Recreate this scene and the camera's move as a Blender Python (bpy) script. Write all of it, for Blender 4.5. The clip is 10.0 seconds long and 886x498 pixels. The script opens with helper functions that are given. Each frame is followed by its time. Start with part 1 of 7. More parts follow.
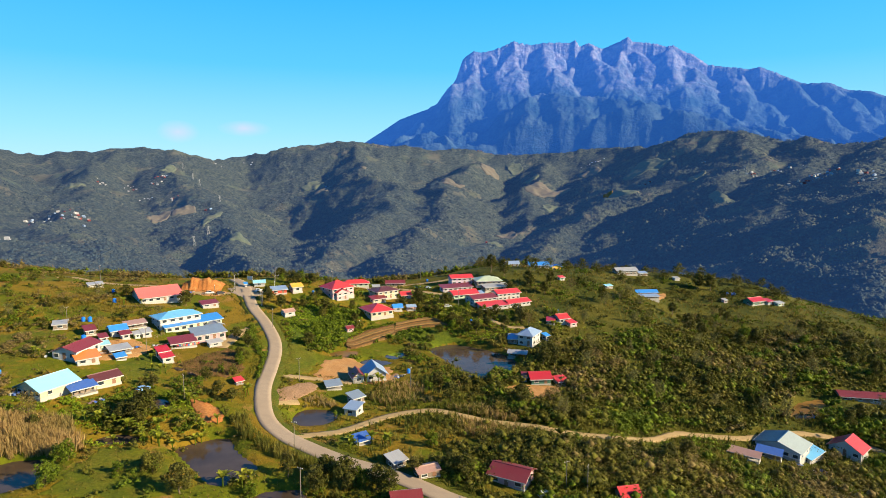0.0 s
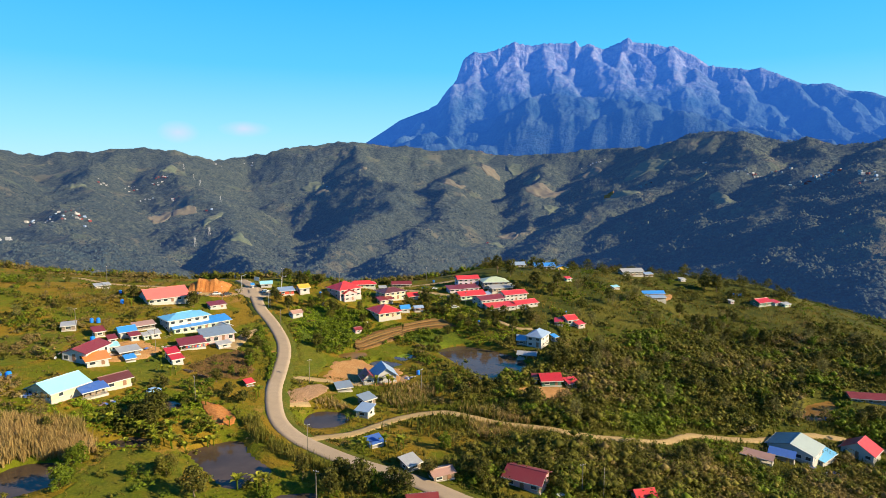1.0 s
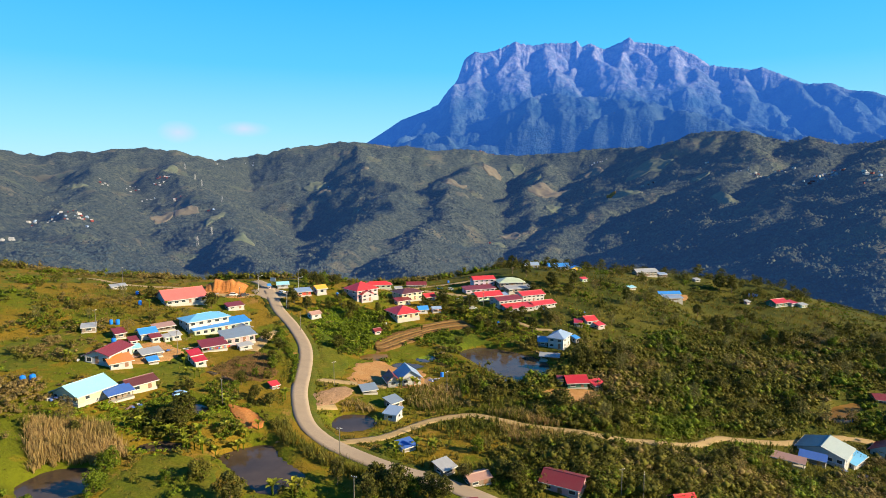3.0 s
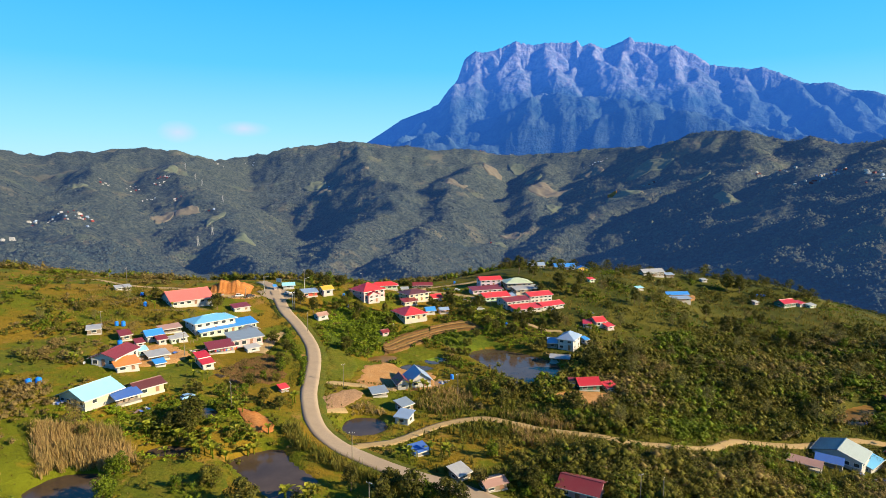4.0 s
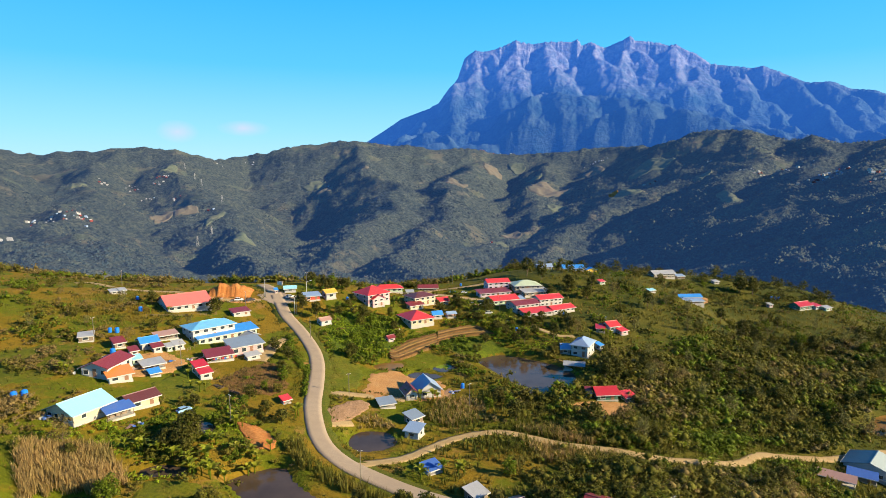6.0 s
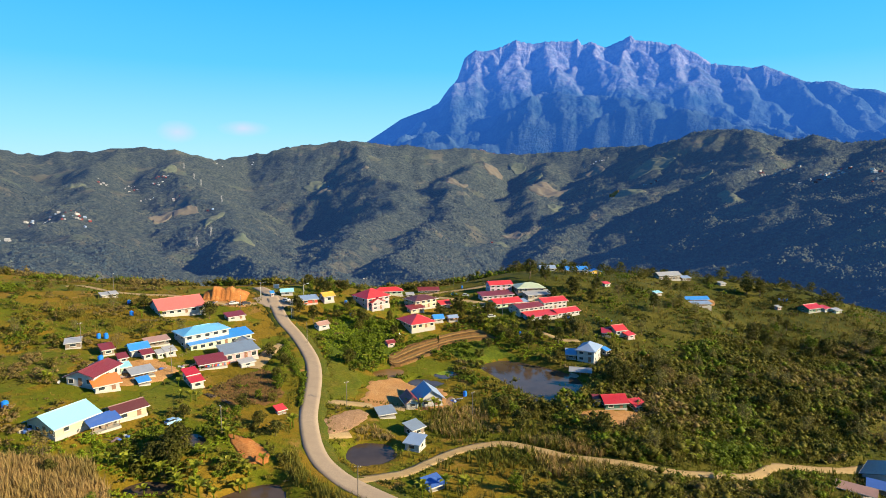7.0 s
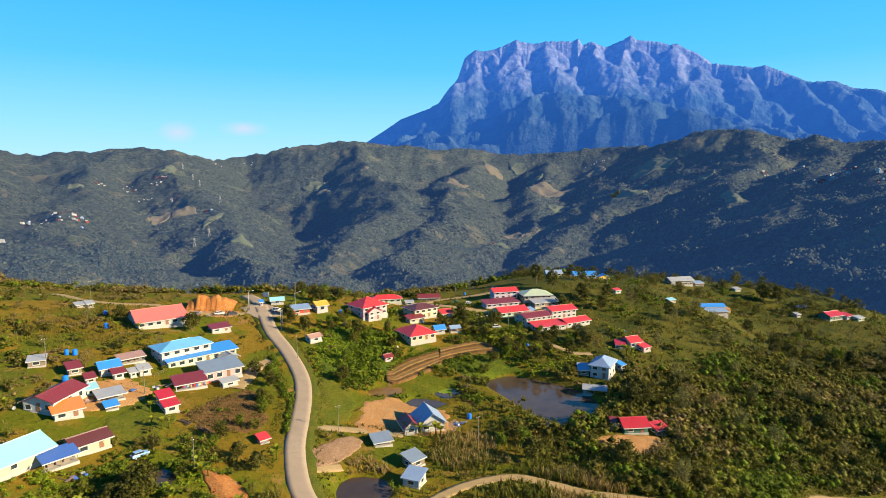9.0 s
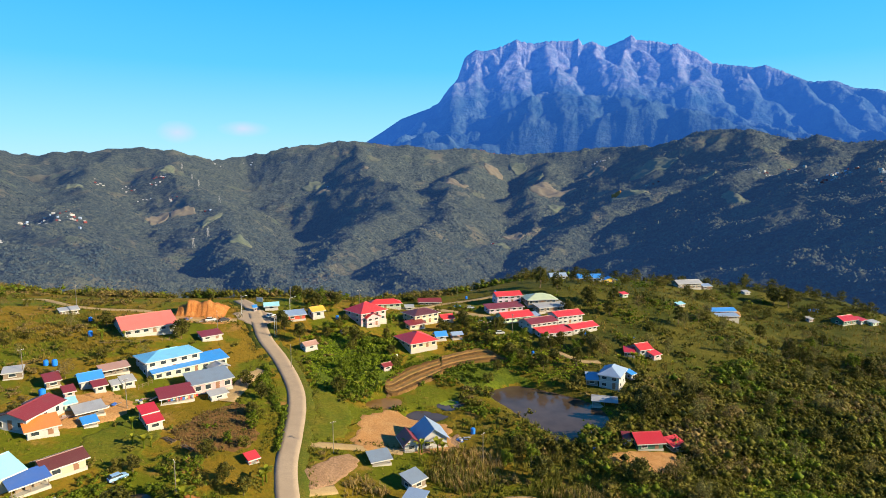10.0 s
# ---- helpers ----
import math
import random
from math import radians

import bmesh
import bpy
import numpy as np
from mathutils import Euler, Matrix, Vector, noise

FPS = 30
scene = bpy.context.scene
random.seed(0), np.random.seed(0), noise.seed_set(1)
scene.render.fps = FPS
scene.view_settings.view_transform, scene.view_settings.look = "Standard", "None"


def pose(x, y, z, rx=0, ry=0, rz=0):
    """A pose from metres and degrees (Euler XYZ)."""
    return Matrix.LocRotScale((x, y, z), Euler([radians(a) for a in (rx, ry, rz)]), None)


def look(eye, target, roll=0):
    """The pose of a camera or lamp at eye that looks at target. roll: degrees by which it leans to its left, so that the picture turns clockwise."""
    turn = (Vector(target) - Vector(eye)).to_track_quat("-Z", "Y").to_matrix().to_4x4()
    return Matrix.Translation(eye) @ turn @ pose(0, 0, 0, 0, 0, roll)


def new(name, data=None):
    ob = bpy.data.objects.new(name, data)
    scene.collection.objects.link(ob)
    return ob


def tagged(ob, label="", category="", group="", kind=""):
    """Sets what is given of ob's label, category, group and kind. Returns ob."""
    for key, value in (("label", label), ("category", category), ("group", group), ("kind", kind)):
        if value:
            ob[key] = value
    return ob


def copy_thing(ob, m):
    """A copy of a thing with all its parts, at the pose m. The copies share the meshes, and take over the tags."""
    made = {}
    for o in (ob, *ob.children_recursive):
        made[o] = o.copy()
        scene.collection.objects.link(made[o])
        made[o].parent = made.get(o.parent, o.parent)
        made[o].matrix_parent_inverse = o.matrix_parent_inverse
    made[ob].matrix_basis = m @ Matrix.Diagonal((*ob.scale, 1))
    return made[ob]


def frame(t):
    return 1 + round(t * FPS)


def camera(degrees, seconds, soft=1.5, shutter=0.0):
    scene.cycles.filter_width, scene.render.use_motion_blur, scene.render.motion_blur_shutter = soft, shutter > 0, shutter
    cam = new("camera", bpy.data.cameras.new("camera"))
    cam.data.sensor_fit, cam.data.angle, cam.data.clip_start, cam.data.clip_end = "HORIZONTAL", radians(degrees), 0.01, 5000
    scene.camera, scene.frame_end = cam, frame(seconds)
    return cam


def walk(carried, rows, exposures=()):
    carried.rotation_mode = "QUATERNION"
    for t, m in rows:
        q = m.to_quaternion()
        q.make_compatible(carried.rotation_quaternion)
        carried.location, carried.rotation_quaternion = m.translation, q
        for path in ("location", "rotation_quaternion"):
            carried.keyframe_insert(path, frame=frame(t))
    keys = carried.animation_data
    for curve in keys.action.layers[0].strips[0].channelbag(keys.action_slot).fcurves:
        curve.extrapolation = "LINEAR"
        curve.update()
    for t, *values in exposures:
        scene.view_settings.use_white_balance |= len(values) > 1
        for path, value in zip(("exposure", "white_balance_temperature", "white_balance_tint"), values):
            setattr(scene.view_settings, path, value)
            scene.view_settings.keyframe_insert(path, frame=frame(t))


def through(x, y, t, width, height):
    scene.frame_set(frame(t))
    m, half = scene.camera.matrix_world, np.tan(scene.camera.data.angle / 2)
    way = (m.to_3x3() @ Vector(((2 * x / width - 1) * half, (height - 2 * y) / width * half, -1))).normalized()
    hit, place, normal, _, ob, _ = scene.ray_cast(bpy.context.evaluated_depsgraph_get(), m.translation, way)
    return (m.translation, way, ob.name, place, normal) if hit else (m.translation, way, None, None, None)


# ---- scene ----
cam = camera(73.7, 10.0, 0.7)
METRES, EYE, TILT, LEAN, TURN = 46.0, 60.0, -7.1, 0.0, 0.0
AHEAD = 1.31  # forward stretch for this lens
ROWS = [
    (0.0, 0.0, 0.0, 0.0, 0.0, 0.0, -0.0),
    (0.5, -0.0313, 0.0062, 0.0015, -0.0, 0.04, -0.01),
    (1.0, -0.069, 0.0136, 0.0037, 0.0, 0.05, -0.02),
    (1.5, -0.1083, 0.0206, 0.0048, 0.0, 0.07, -0.03),
    (2.0, -0.1534, 0.029, 0.005, 0.01, 0.05, -0.02),
    (2.5, -0.1938, 0.0377, 0.0059, 0.01, 0.05, -0.01),
    (4.0, -0.2989, 0.0903, 0.013, -0.0, 0.02, 0.04),
    (4.5, -0.3245, 0.1182, 0.0166, -0.01, 0.01, 0.05),
    (5.0, -0.3407, 0.1473, 0.0205, -0.02, -0.01, 0.05),
    (5.5, -0.3547, 0.19, 0.0264, -0.03, -0.03, 0.06),
    (7.0, -0.3745, 0.3479, 0.0481, -0.03, -0.03, 0.11),
    (7.5, -0.3756, 0.4096, 0.0577, -0.03, -0.02, 0.13),
    (8.0, -0.3775, 0.4686, 0.0676, -0.03, -0.01, 0.12),
    (8.5, -0.3817, 0.5369, 0.0787, -0.04, -0.01, 0.12),
    (9.0, -0.3864, 0.6027, 0.0897, -0.03, -0.0, 0.12),
    (9.5, -0.3924, 0.6773, 0.1014, -0.04, -0.0, 0.11),
    (10.0, -0.3972, 0.7483, 0.1132, -0.04, 0.0, 0.12),
]
walk(cam, [(t, pose(0, 0, EYE, TILT, LEAN, TURN) @ pose(METRES * x, METRES * AHEAD * y, METRES * z, 90 + pitch, roll, yaw)) for t, x, y, z, yaw, pitch, roll in ROWS])

# ---- daylight ----
SUN_AZ, SUN_EL = radians(106), radians(23)  # clockwise from the view's forward axis, and above the horizon
world = bpy.data.worlds.new("sky")
scene.world = world
world.use_nodes = True
wn = world.node_tree.nodes
sky = wn.new("ShaderNodeTexSky")
sky.sky_type, sky.sun_disc, sky.sun_elevation, sky.sun_rotation = "NISHITA", False, SUN_EL, SUN_AZ
sky.altitude, sky.air_density, sky.dust_density, sky.ozone_density = 1300, 1.0, 0.6, 2.0
# the clear tropical sky deepens quickly from a pale horizon to a strong blue
up_ = wn.new("ShaderNodeTexCoord")
cut = wn.new("ShaderNodeSeparateXYZ")
ramp = wn.new("ShaderNodeValToRGB")
ramp.color_ramp.elements[0].position, ramp.color_ramp.elements[0].color = 0.0, (0.50, 0.83, 1.0, 1)
ramp.color_ramp.elements[1].position, ramp.color_ramp.elements[1].color = 1.0, (0.010, 0.07, 0.26, 1)
for at, colour in ((0.07, (0.31, 0.75, 1.0, 1)), (0.17, (0.10, 0.58, 1.0, 1)), (0.30, (0.03, 0.45, 1.0, 1)), (0.48, (0.02, 0.26, 0.72, 1)), (0.7, (0.014, 0.12, 0.40, 1))):
    ramp.color_ramp.elements.new(at).color = colour
join = wn.new("ShaderNodeMix")
join.data_type = "RGBA"
join.inputs[0].default_value = 0.93
tens = wn.new("ShaderNodeVectorMath")
tens.operation = "SCALE"
tens.inputs["Scale"].default_value = 10.0
wl = world.node_tree.links
wl.new(up_.outputs["Generated"], cut.inputs[0])
wl.new(cut.outputs["Z"], ramp.inputs[0])
wl.new(ramp.outputs[0], tens.inputs[0])
wl.new(sky.outputs["Color"], join.inputs[6])
wl.new(tens.outputs[0], join.inputs[7])
# two faint pinkish wisps low over the hills
for k, (cx_, cz_, wide_, tall_) in enumerate(((-0.312, 0.073, 0.040, 0.013), (-0.402, 0.066, 0.028, 0.018))):
    put = wn.new("ShaderNodeMapping")
    put.vector_type = "TEXTURE"
    put.inputs["Location"].default_value, put.inputs["Scale"].default_value = (cx_, 0.92, cz_), (wide_, 9.0, tall_)
    ball = wn.new("ShaderNodeTexGradient")
    ball.gradient_type = "SPHERICAL"
    fluff = wn.new("ShaderNodeTexNoise")
    fluff.inputs["Scale"].default_value, fluff.inputs["Detail"].default_value = 26.0, 5.0
    times = wn.new("ShaderNodeMath")
    times.operation = "MULTIPLY"
    tint = wn.new("ShaderNodeMix")
    tint.data_type = "RGBA"
    tint.inputs[7].default_value = (7.3, 6.9, 9.4, 1)
    wl.new(up_.outputs["Generated"], put.inputs[0])
    wl.new(put.outputs[0], ball.inputs[0])
    wl.new(up_.outputs["Generated"], fluff.inputs["Vector"])
    wl.new(ball.outputs["Fac"], times.inputs[0])
    wl.new(fluff.outputs["Fac"], times.inputs[1])
    wl.new(times.outputs[0], tint.inputs[0])
    wl.new((join if k == 0 else last).outputs[2], tint.inputs[6])
    last = tint
wl.new(last.outputs[2], wn["Background"].inputs["Color"])
wn["Background"].inputs["Strength"].default_value = 0.0455
sun = new("sun", bpy.data.lights.new("sun", "SUN"))
sun.data.energy, sun.data.angle, sun.data.color = 4.7, radians(0.6), (1.0, 0.81, 0.50)
SUN_WAY = Vector((math.sin(SUN_AZ) * math.cos(SUN_EL), math.cos(SUN_AZ) * math.cos(SUN_EL), math.sin(SUN_EL)))
sun.matrix_world = look(SUN_WAY * 100, (0, 0, 0))
scene.view_settings.exposure = 1.3

# ---- materials ----


def shader(name):
    m = bpy.data.materials.new(name)
    m.use_nodes = True
    t = m.node_tree
    return m, t, t.nodes["Principled BSDF"]


def add(t, kind, **values):
    n = t.nodes.new(kind)
    for key, value in values.items():
        n.inputs[key.replace("_", " ")].default_value = value
    return n


def noise_at(t, scale, detail=4.0, where="world", rough=0.55):
    n = add(t, "ShaderNodeTexNoise", Scale=scale, Detail=detail, Roughness=rough)
    if where == "world":
        g = t.nodes.new("ShaderNodeNewGeometry")
        t.links.new(g.outputs["Position"], n.inputs["Vector"])
    else:
        g = t.nodes.new("ShaderNodeTexCoord")
        t.links.new(g.outputs["Object"], n.inputs["Vector"])
    return n.outputs["Fac"]


def stretch(t, value, low, high):
    n = t.nodes.new("ShaderNodeMapRange")
    n.inputs["From Min"].default_value, n.inputs["From Max"].default_value = low, high
    t.links.new(value, n.inputs["Value"])
    return n.outputs["Result"]


def blend(t, fac, a, b):
    n = t.nodes.new("ShaderNodeMix")
    n.data_type = "RGBA"
    for socket, value in ((n.inputs[0], fac), (n.inputs[6], a), (n.inputs[7], b)):
        if isinstance(value, (tuple, float, int)):
            socket.default_value = (*value, 1) if isinstance(value, tuple) else value
        else:
            t.links.new(value, socket)
    return n.outputs[2]


def relief(t, bsdf, height, strength, distance):
    n = add(t, "ShaderNodeBump", Strength=strength, Distance=distance)
    t.links.new(height, n.inputs["Height"])
    t.links.new(n.outputs["Normal"], bsdf.inputs["Normal"])


def painted(name, colour, dirt=(0.16, 0.12, 0.09), rough=0.55, metal=0.0, wear=0.45, grain=1.6, bump=0.15):
    """Paint, sheet metal or timber with stains and fine wear."""
    m, t, b = shader(name)
    stains = stretch(t, noise_at(t, 0.45, 6, "object"), 0.45, 0.8)
    fine = stretch(t, noise_at(t, grain * 4, 5, "object"), 0.35, 0.75)
    tint = tuple(min(1.0, c * 1.18) for c in colour)
    c = blend(t, fine, colour, tint)
    mul = t.nodes.new("ShaderNodeMath")
    mul.operation = "MULTIPLY"
    mul.inputs[1].default_value = wear
    t.links.new(stains, mul.inputs[0])
    c = blend(t, mul.outputs[0], c, tuple(0.6 * a + 0.4 * d for a, d in zip(colour, dirt)))
    t.links.new(c, b.inputs["Base Color"])
    b.inputs["Roughness"].default_value, b.inputs["Metallic"].default_value = rough, metal
    relief(t, b, noise_at(t, grain * 9, 4, "object"), bump, 0.02)
    return m


def foliage(name, dark, light, dry, dry_share=0.25, through=0.3):
    """Leaves: clumps of darker, lighter and dry growth, lit through from behind."""
    m, t, b = shader(name)
    g = t.nodes.new("ShaderNodeNewGeometry")
    c = blend(t, stretch(t, noise_at(t, 0.35, 3), 0.35, 0.68), dark, light)
    c = blend(t, stretch(t, noise_at(t, 0.055, 4), 0.72 - dry_share, 0.95 - dry_share), c, dry)
    c = blend(t, stretch(t, g.outputs["Random Per Island"], 0.15, 1.9), c, tuple(min(1.0, v * 2.1) for v in light))
    t.links.new(c, b.inputs["Base Color"])
    b.inputs["Roughness"].default_value = 0.55
    b.inputs["Specular IOR Level"].default_value = 0.08
    s = t.nodes.new("ShaderNodeBsdfTranslucent")
    t.links.new(c, s.inputs["Color"])
    x = t.nodes.new("ShaderNodeMixShader")
    x.inputs[0].default_value = through
    t.links.new(b.outputs[0], x.inputs[1])
    t.links.new(s.outputs[0], x.inputs[2])
    t.links.new(x.outputs[0], t.nodes["Material Output"].inputs["Surface"])
    return m


def earth(name, a, b_, c_, scales=(0.03, 0.22, 2.0), bump=0.6, shade=0.55):
    """Ground cover in three colours, mixed at three sizes."""
    m, t, b = shader(name)
    c = blend(t, stretch(t, noise_at(t, scales[0], 5), 0.38, 0.64), a, b_)
    c = blend(t, stretch(t, noise_at(t, scales[1], 5), 0.45, 0.72), c, c_)
    fine = stretch(t, noise_at(t, scales[2], 5), 0.25, 0.8)
    c = blend(t, fine, tuple(v * shade for v in a), c)
    t.links.new(c, b.inputs["Base Color"])
    b.inputs["Roughness"].default_value = 0.9
    b.inputs["Specular IOR Level"].default_value = 0.15
    relief(t, b, noise_at(t, scales[2] * 1.3, 5), bump, 0.35)
    return m


def rough_pasture():
    """Hill grass: green, yellowed and worn patches at three sizes, tufted relief."""
    m, t, b = shader("grass")
    c = blend(t, stretch(t, noise_at(t, 0.028, 5), 0.36, 0.56), (0.124, 0.097, 0.006), (0.190, 0.122, 0.012))
    c = blend(t, stretch(t, noise_at(t, 0.06, 6, rough=0.65), 0.46, 0.55), c, (0.098, 0.112, 0.006))
    c = blend(t, stretch(t, noise_at(t, 0.085, 6, rough=0.7), 0.58, 0.68), c, (0.27, 0.150, 0.045))
    # lusher growth on the moist eastern slope
    g = t.nodes.new("ShaderNodeNewGeometry")
    cut_ = t.nodes.new("ShaderNodeSeparateXYZ")
    t.links.new(g.outputs["Position"], cut_.inputs[0])
    wander = t.nodes.new("ShaderNodeMath")
    wander.operation = "MULTIPLY_ADD"
    t.links.new(noise_at(t, 0.02, 4), wander.inputs[0])
    wander.inputs[1].default_value = 70.0
    t.links.new(cut_.outputs["X"], wander.inputs[2])
    moist = blend(t, stretch(t, noise_at(t, 0.05, 6, rough=0.65), 0.42, 0.60), (0.044, 0.052, 0.007), (0.096, 0.086, 0.012))
    c = blend(t, stretch(t, wander.outputs[0], 25, 65), c, moist)
    tuft = stretch(t, noise_at(t, 0.9, 6, rough=0.7), 0.10, 0.52)
    c = blend(t, tuft, (0.050, 0.058, 0.004), c)
    t.links.new(c, b.inputs["Base Color"])
    b.inputs["Roughness"].default_value, b.inputs["Specular IOR Level"].default_value = 0.9, 0.1
    relief(t, b, noise_at(t, 0.9, 6, rough=0.7), 0.8, 0.5)
    return m


grass_mat = rough_pasture()
soil_mat = earth("bare_soil", (0.46, 0.245, 0.095), (0.40, 0.20, 0.075), (0.50, 0.31, 0.14), (0.08, 0.4, 2.5), 0.3)
clay_mat = earth("orange_clay", (0.48, 0.19, 0.055), (0.42, 0.15, 0.042), (0.52, 0.27, 0.10), (0.1, 0.5, 1.8), 0.7)
field_mat = earth("brown_field", (0.20, 0.105, 0.035), (0.235, 0.125, 0.045), (0.105, 0.080, 0.018), (0.06, 0.4, 1.6), 0.8, 0.45)
garden_mat = earth("garden_green", (0.086, 0.132, 0.007), (0.140, 0.160, 0.010), (0.060, 0.082, 0.008), (0.07, 0.22, 1.2), 0.9, 0.45)
bank_mat = earth("pinkish_rubble", (0.36, 0.22, 0.13), (0.42, 0.27, 0.17), (0.27, 0.16, 0.08), (0.15, 0.7, 2.2), 0.9)
terrace_mat = earth("terrace_soil", (0.30, 0.165, 0.065), (0.25, 0.150, 0.055), (0.120, 0.112, 0.020), (0.12, 0.5, 1.5), 0.6, 0.6)
lawn_mat = earth("lawn", (0.090, 0.114, 0.006), (0.144, 0.138, 0.009), (0.185, 0.138, 0.016), (0.07, 0.30, 1.4), 0.6, 0.6)
road_mat = earth("pale_concrete_road", (0.31, 0.245, 0.185), (0.35, 0.28, 0.21), (0.26, 0.205, 0.155), (0.1, 0.5, 3.0), 0.1, 0.88)
path_mat = earth("gravel_path", (0.36, 0.26, 0.13), (0.40, 0.30, 0.16), (0.30, 0.20, 0.095), (0.15, 0.8, 3.0), 0.3, 0.8)
verge_mat = earth("verge_grass", (0.07, 0.095, 0.008), (0.12, 0.12, 0.012), (0.15, 0.115, 0.018), (0.08, 0.4, 2.5), 0.6)

scrub_mat = foliage("scrub_leaves", (0.014, 0.019, 0.005), (0.114, 0.110, 0.016), (0.150, 0.115, 0.027), 0.25)
tree_mat = foliage("tree_leaves", (0.012, 0.016, 0.005), (0.090, 0.087, 0.016), (0.135, 0.105, 0.032), 0.18)
lush_mat = foliage("lush_leaves", (0.022, 0.040, 0.005), (0.116, 0.152, 0.012), (0.150, 0.160, 0.022), 0.1)
dry_mat = foliage("dry_leaves", (0.060, 0.048, 0.014), (0.165, 0.125, 0.045), (0.21, 0.145, 0.060), 0.25)
reed_mat = foliage("reeds", (0.11, 0.10, 0.026), (0.27, 0.20, 0.075), (0.34, 0.22, 0.100), 0.3)
blade_mat = foliage("grass_blades", (0.070, 0.078, 0.012), (0.165, 0.138, 0.026), (0.20, 0.138, 0.042), 0.3)
cane_mat = foliage("cane_leaves", (0.038, 0.046, 0.008), (0.138, 0.136, 0.022), (0.195, 0.145, 0.040), 0.25)
banana_mat = foliage("banana_leaves", (0.10, 0.13, 0.012), (0.25, 0.26, 0.024), (0.28, 0.23, 0.040), 0.2)
pale_mat = foliage("pale_leaves", (0.045, 0.048, 0.014), (0.150, 0.140, 0.045), (0.18, 0.145, 0.06), 0.2)
garden_leaf_mat = foliage("garden_leaves", (0.055, 0.092, 0.007), (0.225, 0.290, 0.020), (0.24, 0.25, 0.032), 0.15, 0.4)
bark_mat = painted("bark", (0.16, 0.11, 0.07), rough=0.9, bump=0.6)

ROOFS = dict(
    red=(0.50, 0.035, 0.04), crimson=(0.38, 0.02, 0.032), maroon=(0.17, 0.025, 0.028), brown=(0.10, 0.03, 0.028), salmon=(0.60, 0.14, 0.12),
    blue=(0.035, 0.22, 0.60), royal=(0.05, 0.12, 0.38), steel=(0.21, 0.29, 0.43), skyblue=(0.13, 0.38, 0.62), cyan=(0.24, 0.50, 0.60),
    slate=(0.17, 0.22, 0.29), tin=(0.30, 0.31, 0.33), rust=(0.34, 0.20, 0.16), mint=(0.40, 0.47, 0.33), orange=(0.72, 0.19, 0.045), ochre=(0.58, 0.33, 0.04), navy=(0.025, 0.075, 0.14), sage=(0.33, 0.38, 0.36))
WALLS = dict(
    white=(0.36, 0.36, 0.37), cream=(0.44, 0.38, 0.26), pink=(0.50, 0.29, 0.31), lilac=(0.46, 0.34, 0.46), palegreen=(0.36, 0.50, 0.36), darkgreen=(0.035, 0.12, 0.085),
    timber=(0.19, 0.145, 0.11), redwall=(0.55, 0.06, 0.035), yellow=(0.75, 0.46, 0.06))
roof_mats = {k: painted("roof_" + k, c, rough=0.42, wear=0.8 if k in ("tin", "rust", "salmon", "slate") else 0.4) for k, c in ROOFS.items()}
wall_mats = {k: painted("wall_" + k, c, rough=0.75, wear=0.5, bump=0.3) for k, c in WALLS.items()}
trim_mat = painted("white_trim", (0.47, 0.46, 0.44), rough=0.5)
door_mat = painted("door_paint", (0.20, 0.10, 0.06), rough=0.5)
concrete_mat = painted("concrete", (0.36, 0.34, 0.31), rough=0.85, bump=0.4)
tank_mat = painted("blue_plastic", (0.01, 0.16, 0.62), rough=0.35, wear=0.15)
pole_mat = painted("pole_grey", (0.15, 0.13, 0.11), rough=0.8)
wire_mat = painted("black_cable", (0.02, 0.02, 0.02), rough=0.6)
tyre_mat = painted("rubber", (0.02, 0.02, 0.02), rough=0.85)
lamp_mat = painted("pale_lens", (0.7, 0.68, 0.6), rough=0.2)

glass_mat, _t, _b = shader("window_glass")
_b.inputs["Base Color"].default_value, _b.inputs["Roughness"].default_value = (0.03, 0.04, 0.05, 1), 0.08

def still_water(name, colour, gloss=0.3, rough=0.10):
    m, t, b = shader(name)
    murk = blend(t, stretch(t, noise_at(t, 0.12, 4), 0.35, 0.7), colour, tuple(v * 0.6 for v in colour))
    t.links.new(murk, b.inputs["Base Color"])
    b.inputs["Roughness"].default_value, b.inputs["IOR"].default_value, b.inputs["Specular IOR Level"].default_value = rough, 1.33, gloss
    relief(t, b, noise_at(t, 1.2, 3), 0.06, 0.05)
    return m


water_mat = still_water("pond_water", (0.085, 0.060, 0.042))
brown_water_mat = still_water("muddy_water", (0.24, 0.135, 0.04), 0.12, 0.25)
algae_mat = earth("duckweed", (0.22, 0.30, 0.02), (0.28, 0.34, 0.03), (0.16, 0.24, 0.02), (0.1, 0.5, 3.0), 0.1)

